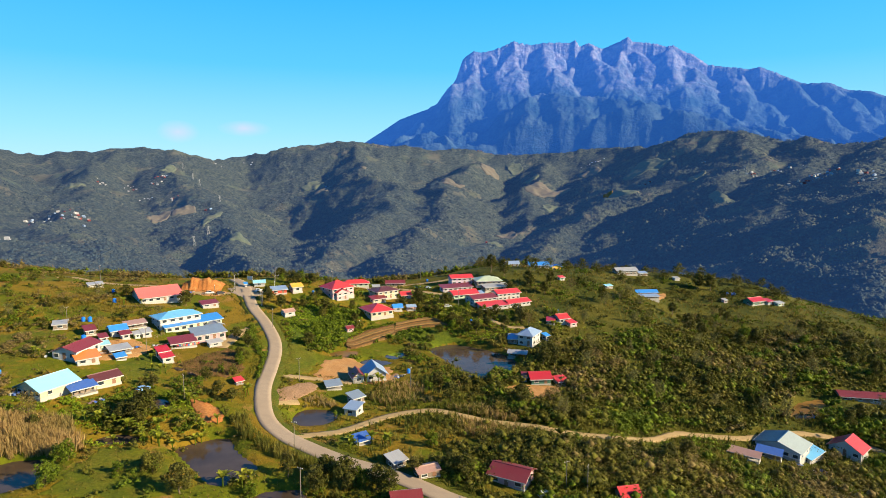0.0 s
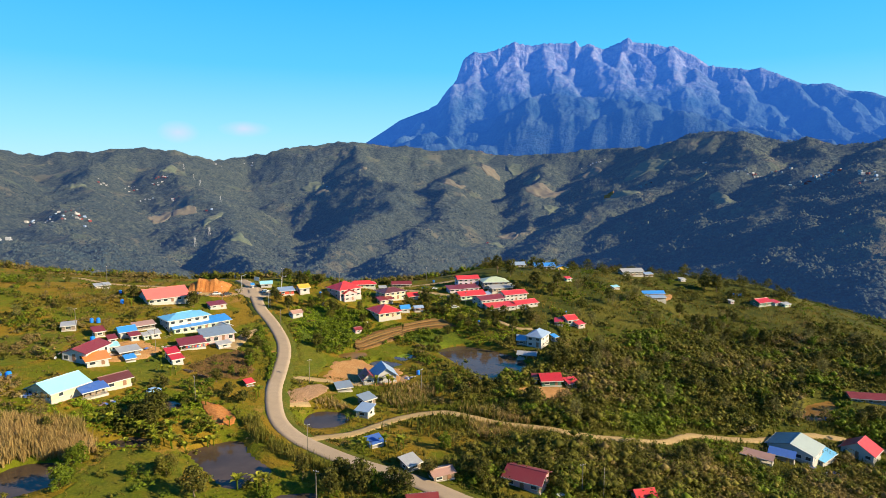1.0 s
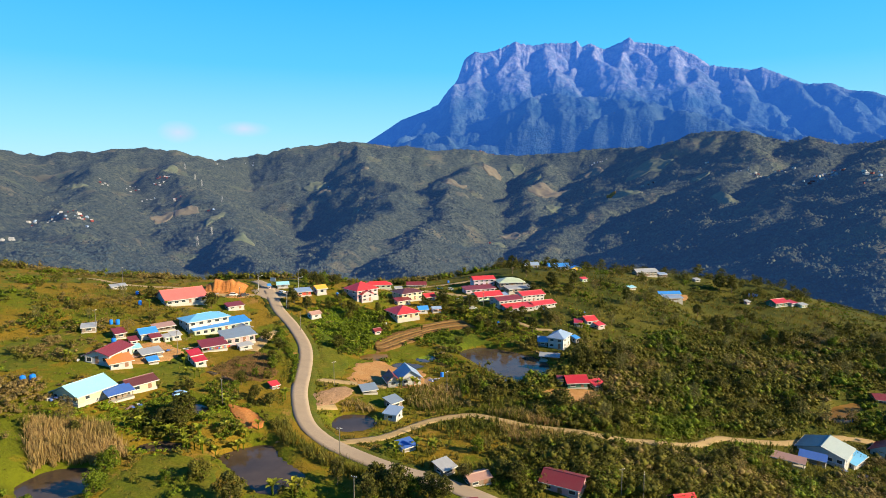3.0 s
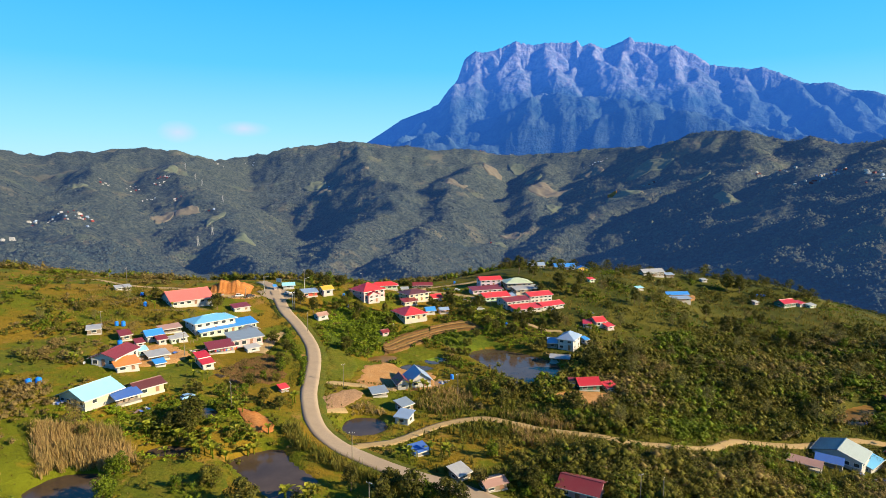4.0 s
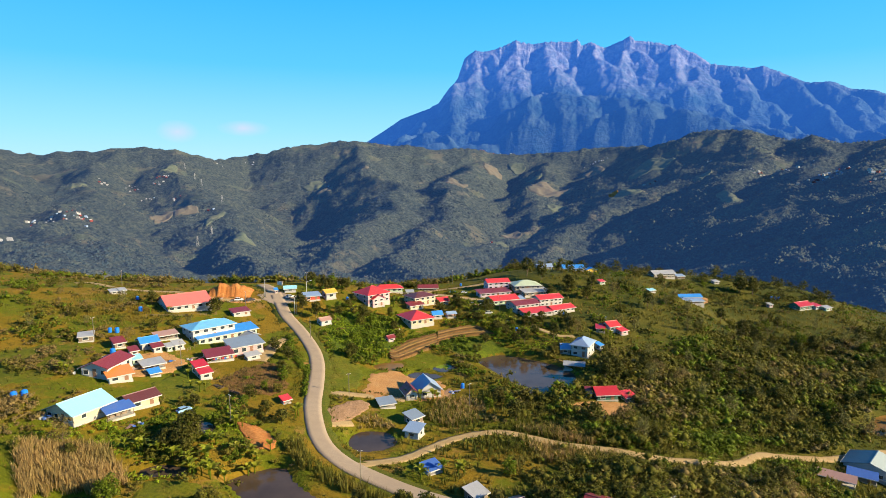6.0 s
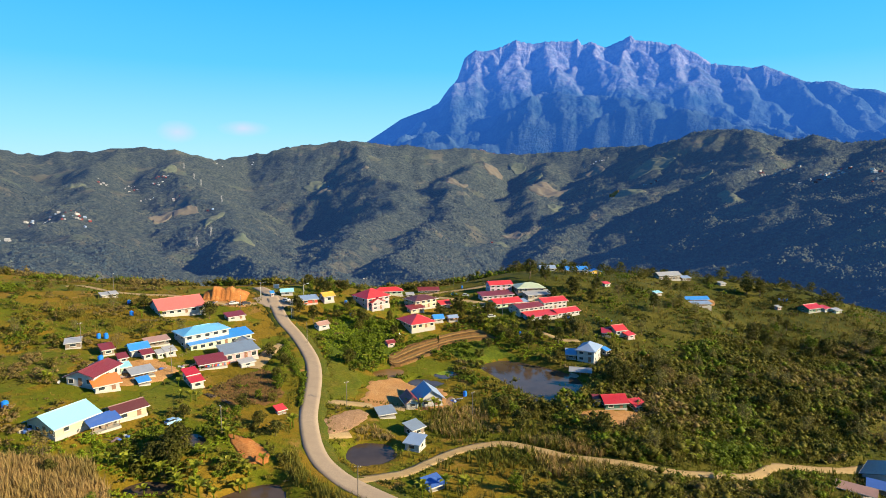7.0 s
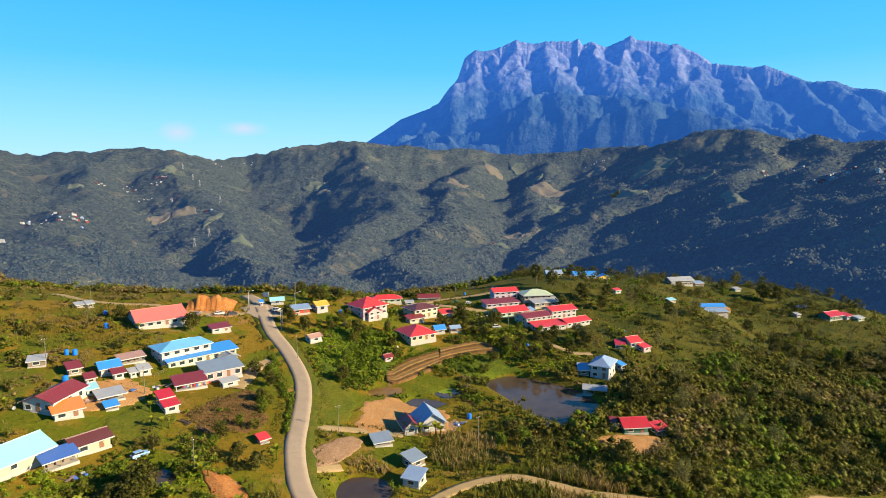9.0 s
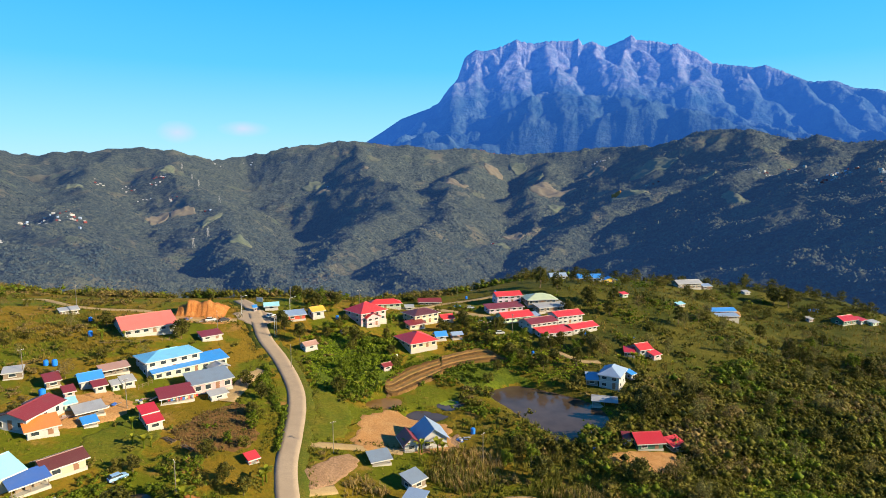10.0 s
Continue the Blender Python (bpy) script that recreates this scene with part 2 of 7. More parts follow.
# ---- the lie of the land ----
GRID_X, GRID_Y = np.arange(-220, 281, 50.0), np.arange(60, 411, 50.0)
RELIEF = np.array([
    [25.9, 26, 26.8, 27.2, 21.6, 9, -8.2, -26.3],
    [17.1, 15.1, 17.4, 21.8, 16.9, 1.2, -12.4, -26.1],
    [8.8, 10.3, 11.9, 14.9, 15.4, -0.6, -13.6, -25.1],
    [2.8, 2.2, 5.3, 6.4, 16.6, 1.6, -11.6, -21.9],
    [-3.7, -2.6, -3.2, -1.8, 5.8, 4.9, -5.5, -17.2],
    [-9.5, -6.1, -4.9, -1.6, 2.2, 12.5, 6.3, -14.4],
    [-27.9, -20.7, -18.9, -11.7, 0.4, 6.8, 4.5, -15.9],
    [-41.8, -32.3, -29, -18, -14.7, -9.3, 2.8, -15.1],
    [-51.9, -44.2, -36.4, -20.9, -14.7, -9.7, -2, -21],
    [-60.5, -52, -43.5, -35.6, -27.4, -17.8, -17.9, -30.9],
    [-68.7, -58.5, -48.6, -40.8, -35.8, -32, -34, -39.3]
])
CREST_X, CREST_Y = (-330, -150, -80, 0, 60, 150, 420), (285, 285, 285, 345, 385, 400, 400)
ponds = []


def base_height(x, y):
    """The village hill: rolling heights on a wide grid, falling away behind its crest."""
    x, y = np.atleast_1d(np.asarray(x, float)), np.atleast_1d(np.asarray(y, float))
    cx, cy = np.clip(x, -260, 320), np.clip(y, 20, 450)
    wx, wy = np.exp(-((cx[:, None] - GRID_X) / 32) ** 2), np.exp(-((cy[:, None] - GRID_Y) / 32) ** 2)
    wx, wy = wx / wx.sum(1, keepdims=True), wy / wy.sum(1, keepdims=True)
    z = np.einsum("ni,ij,nj->n", wx, RELIEF, wy)
    over = np.maximum(y - np.interp(x, CREST_X, CREST_Y), 0)
    return z - 0.55 * over ** 2 / (over + 25)


def edge_distance(x, y, outline):
    """Distance to a closed outline, negative inside."""
    best, inside = np.full(x.shape, 1e9), np.zeros(x.shape, bool)
    n = len(outline)
    for k in range(n):
        (ax, ay), (bx, by) = outline[k], outline[(k + 1) % n]
        dx, dy = bx - ax, by - ay
        s = np.clip(((x - ax) * dx + (y - ay) * dy) / (dx * dx + dy * dy), 0, 1)
        best = np.minimum(best, np.hypot(x - ax - s * dx, y - ay - s * dy))
        cross = (ay > y) != (by > y)
        inside ^= cross & (x < ax + (y - ay) / (dy if abs(dy) > 1e-9 else 1e-9) * dx)
    return np.where(inside, -best, best)


def line_distance(x, y, line):
    best = np.full(x.shape, 1e9)
    for (ax, ay), (bx, by) in zip(line, line[1:]):
        dx, dy = bx - ax, by - ay
        s = np.clip(((x - ax) * dx + (y - ay) * dy) / (dx * dx + dy * dy), 0, 1)
        best = np.minimum(best, np.hypot(x - ax - s * dx, y - ay - s * dy))
    return best


def height(x, y):
    x, y = np.atleast_1d(np.asarray(x, float)), np.atleast_1d(np.asarray(y, float))
    z = base_height(x, y)
    for level, outline in ponds:
        (x0, y0), (x1, y1) = np.min(outline, 0) - 14, np.max(outline, 0) + 14
        near = np.nonzero((x > x0) & (x < x1) & (y > y0) & (y < y1))[0]
        if len(near):
            d = edge_distance(x[near], y[near], outline)
            bank = np.exp(-np.maximum(d, 0) / 2.2)
            z[near] = np.where(d < 0, level - np.minimum(0.9, 0.15 - d * 0.5), z[near] + (level + 0.25 - z[near]) * bank)
    return z


def height_at(x, y):
    return float(height(x, y)[0])


def smooth_line(points, step=2.0):
    """A curve through the points, by Catmull-Rom, in even small steps."""
    p = np.array([points[0], *points, points[-1]], float)
    out = []
    for k in range(1, len(p) - 2):
        n = max(2, int(np.hypot(*(p[k + 1] - p[k])) / step))
        for s in np.arange(n) / n:
            out.append(0.5 * (2 * p[k] + (p[k + 1] - p[k - 1]) * s + (2 * p[k - 1] - 5 * p[k] + 4 * p[k + 1] - p[k + 2]) * s * s + (3 * p[k] - p[k - 1] - 3 * p[k + 1] + p[k + 2]) * s ** 3))
    out.append(p[-2])
    return [(float(a), float(b)) for a, b in out]


def mesh_object(name, verts, faces, material, smooth=False):
    me = bpy.data.meshes.new(name)
    verts = np.asarray(verts, np.float32)
    faces = np.asarray(faces, np.int32)
    me.vertices.add(len(verts))
    me.vertices.foreach_set("co", verts.ravel())
    k = faces.shape[1]
    me.loops.add(faces.size)
    me.loops.foreach_set("vertex_index", faces.ravel())
    me.polygons.add(len(faces))
    me.polygons.foreach_set("loop_start", np.arange(0, faces.size, k, dtype=np.int32))
    me.polygons.foreach_set("loop_total", np.full(len(faces), k, np.int32))
    if smooth:
        me.polygons.foreach_set("use_smooth", np.ones(len(faces), bool))
    me.materials.append(material)
    me.update(calc_edges=True)
    me.validate()
    return new(name, me)


def grid_faces(nx, ny):
    i = np.arange(nx * ny).reshape(nx, ny)
    return np.stack([i[:-1, :-1], i[1:, :-1], i[1:, 1:], i[:-1, 1:]], -1).reshape(-1, 4)


def dig_pond(level, outline, name, label, material):
    curve = smooth_line(outline + outline[:1], 1.5)[:-1]
    ponds.append((level, curve))
    c = np.mean(curve, 0)
    rings = []
    for s in (0.0, 0.35, 0.7, 1.0, 1.06):
        rings += [(*(c + (np.array(p) - c) * s), level) for p in curve]
    n = len(curve)
    faces = [(r * n + k, r * n + (k + 1) % n, (r + 1) * n + (k + 1) % n, (r + 1) * n + k) for r in range(4) for k in range(n)]
    return tagged(mesh_object(name, rings, faces, material, True), label, "pond", kind="structure")


dig_pond(-0.8, [(-60.7, 125.4), (-56.3, 129.2), (-49.8, 130.8), (-45.6, 124.3), (-39.1, 116.8), (-40.9, 112.3), (-45.0, 109.7), (-53.6, 118.1)], "pond", "dark still fish pond with grassy banks", water_mat)
dig_pond(2.7, [(-90.4, 105.7), (-88.5, 111.9), (-82.9, 113.6), (-78.4, 112.9), (-75.5, 106.8), (-77.5, 102.7), (-83.6, 99.8)], "pond", "dark pond beside tall reeds", water_mat)
dig_pond(-2.5, [(-39.4, 146.7), (-37.8, 151.6), (-32.8, 152.7), (-27.5, 148.3), (-28.2, 144.3), (-33.3, 141.3), (-37.0, 142.2)], "pond", "small round dark pond with earth banks", water_mat)
dig_pond(-3.7, [(-6.4, 211.5), (3.6, 218.0), (15.3, 211.5), (22.7, 204.3), (24.8, 191.4), (11.4, 180.2), (6.8, 186.0), (1.7, 196.1)], "pond", "large grey-brown fish pond with a timber edge", water_mat)
dig_pond(-21.3, [(117.7, 193.1), (126.8, 203.4), (137.5, 207.5), (137.9, 204.3), (128.6, 193.5), (120.7, 190.0)], "pond", "muddy brown fish pond", brown_water_mat)
dig_pond(-0.8, [(-39.3, 197.7), (-34.4, 201.1), (-30.4, 199.7), (-29.6, 196.3), (-32.8, 192.9), (-38.1, 194.4)], "pond", "shallow muddy pool below the terraces", brown_water_mat)
dig_pond(-2.2, [(-27.9, 191.7), (-25.5, 195.6), (-17.2, 192.0), (-18.0, 189.2), (-21.6, 187.7), (-26.7, 189.2)], "pond", "dark grey pool behind the white house", water_mat)
dig_pond(-2.1, [(-20.1, 198.9), (-17.3, 202.6), (-13.3, 201.4), (-12.6, 198.1), (-15.8, 195.1), (-18.8, 196.1)], "pond", "small dark pool with duckweed", water_mat)
dig_pond(3.7, [(-75.3, 141.5), (-73.2, 144.4), (-68.4, 142.1), (-67.5, 138.4), (-71.4, 137.8)], "pond", "small green pool among bushes", water_mat)
dig_pond(2.4, [(-76.6, 123.2), (-73.8, 126.0), (-66.9, 124.9), (-66.4, 122.7), (-72.2, 121.0)], "pond", "narrow dark pool among banana plants", water_mat)
dig_pond(-2.2, [(-37.6, 107.4), (-35.1, 110.0), (-28.6, 110.8), (-26.7, 107.4), (-30.5, 105.4)], "pond", "dark pool at the foot of the slope", water_mat)

# ---- the ground, one sheet to the foot of the far hills ----
gx = np.concatenate([np.arange(-420, -200, 8.0), np.arange(-200, 200, 1.6), np.arange(200, 500, 8.0)])
gy = np.concatenate([np.arange(-60, 84, 8.0), np.arange(84, 290, 1.6), np.arange(290, 420, 4.0), np.arange(420, 760, 10.0)])
mx, my = np.meshgrid(gx, gy, indexing="ij")


def bumps(x, y):
    return 0.10 * np.sin(x * 0.71 + 1.3 * np.sin(y * 0.23)) * np.sin(y * 0.63 + np.sin(x * 0.31))


mz = height(mx.ravel(), my.ravel()) + bumps(mx.ravel(), my.ravel())
ground = tagged(mesh_object("ground", np.stack([mx.ravel(), my.ravel(), mz], 1), grid_faces(len(gx), len(gy)), grass_mat, True), "rolling hillside of yellow-green rough grass", "ground", kind="structure")

roads = []


def lay_strip(name, points, width, material, label, category, lift=0.16, ragged=0.0, thick=0.22):
    """A road or path that follows the land, with thickness at its edges."""
    line = smooth_line(points, 1.5)
    roads.append((line, width))
    p = np.array(line)
    d = np.gradient(p, axis=0)
    d /= np.linalg.norm(d, axis=1, keepdims=True)
    side = np.stack([-d[:, 1], d[:, 0]], 1)
    verts = []
    z0 = height(p[:, 0], p[:, 1])
    z0 = np.convolve(np.pad(z0, 3, "edge"), np.ones(7) / 7, "valid")
    for k in range(len(p)):
        for s in (-1.0, -0.97, -0.5, 0.0, 0.5, 0.97, 1.0):
            w = width / 2 * (1 + ragged * math.sin(k * 1.7 + s * 9) * math.sin(k * 0.53 + s))
            q = p[k] + side[k] * s * w
            verts.append((*q, 0.35 * z0[k] + lift - (thick if abs(s) == 1.0 else 0)))
    verts = np.array(verts)
    verts[:, 2] += 0.65 * height(verts[:, 0], verts[:, 1])
    return tagged(mesh_object(name, verts, grid_faces(len(p), 7), material), label, category, kind="structure")


patches = []


def lay_patch(name, outline, material, label, category, lift=0.14, mound=0.0, clear=True):
    """A patch of other ground cover with a ragged edge, draped on the land."""
    curve = smooth_line(outline + outline[:1], 1.2)[:-1]
    c = np.mean(curve, 0)
    n = len(curve)
    verts = []
    rings = 14
    for r in range(rings + 1):
        s = r / rings
        for k, p in enumerate(curve):
            f = s * (1 + (0.06 * math.sin(k * 2.3) + 0.05 * math.sin(k * 0.9 + 1)) * s)
            q = c + (np.array(p) - c) * f
            verts.append((*q, lift + mound * (1 - s ** 2) * (0.75 + 0.25 * math.sin(q[0] * 1.1 + q[1] * 0.7)) - (0.3 if r == rings else 0)))
    verts = np.array(verts)
    land = height(verts[:, 0], verts[:, 1]) + bumps(verts[:, 0], verts[:, 1])
    verts[:, 2] += land
    faces = [(r * n + k, r * n + (k + 1) % n, (r + 1) * n + (k + 1) % n, (r + 1) * n + k) for r in range(rings) for k in range(n)]
    if clear:
        patches.append(curve)
    return tagged(mesh_object(name, verts, faces, material, True), label, category, kind="structure")


lay_strip("verge", [(5.0, 109.1), (0.7, 111.2), (-10.1, 117.9), (-21.7, 123.1), (-31.0, 128.4), (-38.5, 133.6), (-44.5, 141.6), (-49.3, 155.8), (-51.6, 170.2), (-54.0, 184.1), (-57.8, 196.4), (-65.6, 212.1), (-73.5, 224.4), (-78.4, 234.3), (-84.5, 246.5), (-92.0, 256.0)], 8.2, verge_mat, "strip of green verge along the road", "verge", 0.03, 0.14)
lay_strip("road", [(5.0, 109.1), (0.7, 111.2), (-10.1, 117.9), (-21.7, 123.1), (-31.0, 128.4), (-38.5, 133.6), (-44.5, 141.6), (-49.3, 155.8), (-51.6, 170.2), (-54.0, 184.1), (-57.8, 196.4), (-65.6, 212.1), (-73.5, 224.4), (-78.4, 234.3), (-84.5, 246.5), (-92.0, 256.0)], 4.5, road_mat, "pale concrete village road curving up the hill", "road", 0.24, 0.0)
lay_strip("path", [(-36.2, 132.4), (-25.6, 137.6), (-19.5, 143.9), (-13.0, 150.0), (-4.1, 154.1), (1.9, 153.1), (12.2, 149.2), (23.9, 148.0), (36.8, 146.4), (52.1, 152.3), (59.6, 157.6), (68.8, 166.0), (76.4, 167.8), (91.7, 170.9), (111.0, 180.0), (124.7, 181.2), (139.1, 176.4)], 2.7, path_mat, "narrow gravel track along the slope", "path", 0.14, 0.12)
lay_strip("path", [(-49.7, 166.9), (-37.9, 169.8), (-27.2, 170.7)], 2.6, path_mat, "pale gravel drive to the white house", "path", 0.14, 0.1)
lay_strip("path", [(-45.3, 149.5), (-39.0, 153.5)], 2.4, path_mat, "short gravel spur beside the pond", "path", 0.14, 0.1)
lay_strip("path", [(-46.0, 268.0), (-39.0, 271.0), (-28.0, 279.0), (-18.0, 277.0), (-8.0, 273.0), (1.0, 268.7), (4.9, 261.4)], 4.0, path_mat, "dirt village lane between the houses", "path", 0.14, 0.12)
lay_strip("path", [(-28.0, 279.0), (-18.0, 290.0), (-2.0, 296.0), (14.0, 300.0)], 3.0, path_mat, "dirt lane climbing to the ridge", "path", 0.14, 0.12)
lay_strip("path", [(-161.1, 242.8), (-156.3, 245.5), (-143.3, 238.8), (-131.1, 237.1), (-118.0, 238.0), (-108.0, 233.5), (-98.0, 232.5), (-86.0, 235.5)], 2.6, path_mat, "pale dirt track along the ridge", "path", 0.14, 0.12)
lay_strip("path", [(-68.1, 203.2), (-69.8, 198.9), (-70.2, 189.2), (-70.4, 181.7)], 4.0, path_mat, "dirt apron beside the workshop", "path", 0.14, 0.12)
lay_strip("path", [(18.5, 239.7), (22.3, 234.7), (27.0, 230.7), (32.6, 231.2)], 2.4, path_mat, "earth footpath through the gardens", "path", 0.14, 0.12)
lay_patch("road_plaza", [(-89.0, 240.0), (-85.0, 245.5), (-78.0, 243.5), (-73.5, 237.9), (-76.0, 233.4), (-81.5, 233.0)], road_mat, "widened pale concrete road junction on the hilltop", "road", 0.21)
lay_patch("bare_yard", [(-38.5, 185.7), (-33.5, 191.8), (-26.1, 191.6), (-17.3, 185.7), (-16.1, 173.1), (-28.9, 170.7), (-38.3, 170.3)], soil_mat, "bare orange-tan earth yard beside the white house", "yard", 0.14)
lay_patch("brown_field", [(-76.1, 164.8), (-73.8, 173.7), (-67.9, 182.2), (-62.5, 178.0), (-57.6, 164.2), (-62.2, 159.1), (-71.0, 158.5)], field_mat, "brown weedy fallow plot", "field", 0.10, 0.0, False)


def clay_cutting(foot, back, tall, label):
    """A raw bank cut into the hill: a steep fluted face with an uneven lip, and a shoulder that runs back into the slope."""
    line = np.array(smooth_line(foot, 0.5))
    n, rows = len(line), []
    rs = np.random.default_rng(3)
    lip = tall * np.clip(np.sin(np.linspace(0.12, 2.95, n)) * 1.35, 0, 1) * (1 + 0.10 * np.sin(np.arange(n) * 0.7) + 0.05 * rs.normal(size=n))
    flute = 0.35 * np.sin(np.arange(n) * 1.9) + 0.25 * rs.normal(size=n)
    for depth, rise in ((-0.6, -0.3), (0.0, 0.05), (0.10, 0.28), (0.18, 0.5), (0.25, 0.72), (0.32, 0.92), (0.40, 1.0), (0.62, 0.92), (0.85, 0.6), (1.0, -0.1)):
        q = line + np.array(back) * (depth + (0.06 * flute[:, None] if 0 < rise < 1 else 0))
        rows.append(np.column_stack([q, height(line[:, 0], line[:, 1]) * (1 - max(depth, 0)) + height(q[:, 0], q[:, 1]) * max(depth, 0) + lip * rise]))
    verts = np.stack(rows, 1).reshape(-1, 3)
    patches.append([tuple(p) for p in line] + [tuple(p + np.array(back)) for p in line[::-1]])
    tagged(mesh_object("clay_cutting", verts, grid_faces(n, len(rows)), clay_mat), label, "bank", kind="structure")


clay_cutting([(-106.5, 234.6), (-102.5, 234.2), (-98.0, 235.0), (-94.0, 235.6), (-90.5, 237.2)], (-1.0, 9.0), 4.2, "raw orange clay cutting on the hilltop")
lay_patch("bare_yard", [(-108.0, 230.5), (-106.5, 234.5), (-98.0, 234.8), (-90.0, 237.0), (-86.0, 236.0), (-90.0, 231.5), (-99.0, 230.0)], soil_mat, "bare orange earth below the clay cutting", "yard", 0.12)
lay_patch("terraced_plot", [(-34.1, 202.7), (-30.4, 201.7), (-18.3, 218.5), (-19.3, 227.0), (-28.3, 219.8), (-34.5, 207.5)], terrace_mat, "terraced vegetable plot with bare earth steps", "field", 0.10)
lay_patch("terraced_plot", [(-18.7, 219.9), (-12.6, 224.5), (2.6, 230.0), (0.1, 231.8), (-5.3, 236.1), (-18.6, 228.8)], terrace_mat, "earth terrace above the gardens", "field", 0.10)
lay_patch("clay_bank", [(-64.1, 143.5), (-58.2, 142.7), (-52.7, 137.0), (-53.6, 134.2), (-58.8, 135.7)], clay_mat, "eroded orange clay bank below the road", "bank", 0.14, 0.45)
lay_patch("lawn", [(-52.1, 178.6), (-51.6, 195.5), (-45.6, 194.5), (-40.7, 186.5), (-41.2, 172.8), (-48.5, 168.5)], lawn_mat, "mown bright green lawn beside the road", "lawn", 0.14, 0.3)
lay_patch("bare_yard", [(18.0, 174.1), (25.2, 176.3), (36.3, 177.1), (34.6, 169.5), (23.4, 166.2)], soil_mat, "shaded bare earth yard before the red-roofed house", "yard", 0.14)
lay_patch("rubble_bank", [(-46.0, 157.4), (-40.5, 165.3), (-35.8, 165.6), (-38.9, 155.6), (-44.5, 151.3)], bank_mat, "pinkish rubble bank between road and pond", "bank", 0.14, 0.3)
lay_patch("green_garden", [(-61.0, 227.7), (-49.2, 237.9), (-35.6, 233.4), (-32.4, 215.7), (-40.0, 197.0), (-52.4, 199.0)], garden_mat, "lush green garden slope below the houses", "garden", 0.10, 0.0, False)
lay_patch("green_garden", [(-18.0, 221.9), (-6.3, 227.9), (2.4, 224.5), (11.2, 211.9), (1.1, 211.2), (-9.1, 206.7)], garden_mat, "bright green vegetable garden by the pond", "garden", 0.10, 0.0, False)
lay_patch("patio", [(-17.4, 176.9), (-15.1, 181.1), (-14.0, 179.9), (-14.9, 173.9), (-17.3, 172.8)], bank_mat, "reddish paved patio beside the white house", "patio", 0.12)
lay_patch("bare_yard", [(-103.6, 163.6), (-102.0, 174.4), (-95.5, 178.6), (-88.0, 174.0), (-88.9, 166.5), (-95.5, 159.9)], soil_mat, "trodden earth yard among the sheds", "yard", 0.14, 0.0, False)
lay_patch("bare_yard", [(115.6, 317.1), (122.8, 322.4), (120.7, 314.4), (107.6, 298.4)], soil_mat, "orange earth terrace beside the blue-roofed house", "yard", 0.14)

lay_patch("lawn", [(-88.0, 166.5), (-81.5, 171.5), (-77.4, 164.9), (-77.0, 155.9), (-80.5, 149.5), (-86.0, 150.5), (-90.0, 157.0)], lawn_mat, "mown bright green lawn between the cottages", "lawn", 0.10, 0.0, False)
lay_patch("lawn", [(-136.0, 150.0), (-130.0, 171.0), (-120.0, 176.0), (-111.0, 166.0), (-113.0, 152.0), (-124.0, 144.0)], lawn_mat, "smooth olive grazing lawn on the slope", "lawn", 0.10, 0.0, False)
lay_patch("lawn", [(-73.0, 100.0), (-72.0, 119.0), (-62.0, 119.0), (-55.0, 113.0), (-54.0, 102.0)], lawn_mat, "smooth green bank between the fish ponds", "lawn", 0.10, 0.0, False)

# ---- the far hills and the mountain ----


def ridge_height(x, y, crests, slope, floor):
    """Land that falls away evenly from its ridges, blended where their flanks meet."""
    total = np.exp(np.full(x.shape, floor / 12.0))
    for crest in crests:
        c = np.array(crest, float)
        best = np.full(x.shape, -1e4)
        for a, b in zip(c, c[1:]):
            d = b - a
            s = np.clip(((x - a[0]) * d[0] + (y - a[1]) * d[1]) / (d[0] ** 2 + d[1] ** 2), 0, 1)
            off = np.hypot(x - a[0] - s * d[0], y - a[1] - s * d[1])
            best = np.maximum(best, a[2] + s * d[2] - slope * off ** 2 / (off + 18))
        total += np.exp(best / 12.0)
    return 12.0 * np.log(total)


main_crest = [(-3007, 2933, 131), (-2320, 3135, 185), (-2181, 3233, 156), (-1760, 3140, 194), (-1430, 3195, 179), (-1378, 3434, 133), (-1174, 3719, 160), (-765, 3620, 238), (-615, 3547, 251), (-284, 3589, 216),
              (230, 3693, 192), (560, 3610, 186), (877, 3492, 198), (1110, 3214, 204), (1168, 2979, 218), (1226, 2738, 246), (1306, 2589, 231), (1406, 2422, 188), (1434, 2287, 196), (1545, 2092, 179), (1811, 1723, 158)]
spurs_west = [
    [(-2320, 3135, 185), (-1503, 1871, 8), (-993, 1254, -71), (-713, 965, -88)],
    [(-1760, 3140, 191), (-1394, 2312, 18), (-1020, 1603, -76), (-678, 1109, -93)],
    [(-1430, 3195, 176), (-1070, 2479, 15), (-722, 1865, -98), (-473, 1424, -137), (-350, 1148, -149)],
    [(-615, 3547, 251), (-406, 2972, 90), (-199, 2492, 3), (-260, 1882, -100), (-262, 1477, -151), (-255, 1173, -165)],
]
spurs_east = [
    [(230, 3693, 184), (41, 2700, 11), (-48, 2099, -78), (-68, 1599, -138), (-74, 1198, -158)],
    [(573, 3655, 179), (462, 2762, 10), (305, 2179, -125), (179, 1942, -152), (75, 1698, -183)],
    [(1226, 2738, 246), (1012, 2395, 84), (756, 2172, 10), (579, 2123, -19), (419, 1853, -89), (268, 1577, -166)],
    [(1306, 2589, 231), (853, 1809, 27), (698, 1440, -62), (515, 1194, -122), (391, 920, -144)],
    [(1434, 2287, 196), (982, 1626, 46), (712, 1205, -42), (528, 965, -97), (406, 747, -121)],
    [(1545, 2092, 179), (934, 1299, 36), (636, 898, -42), (486, 698, -81)],
]


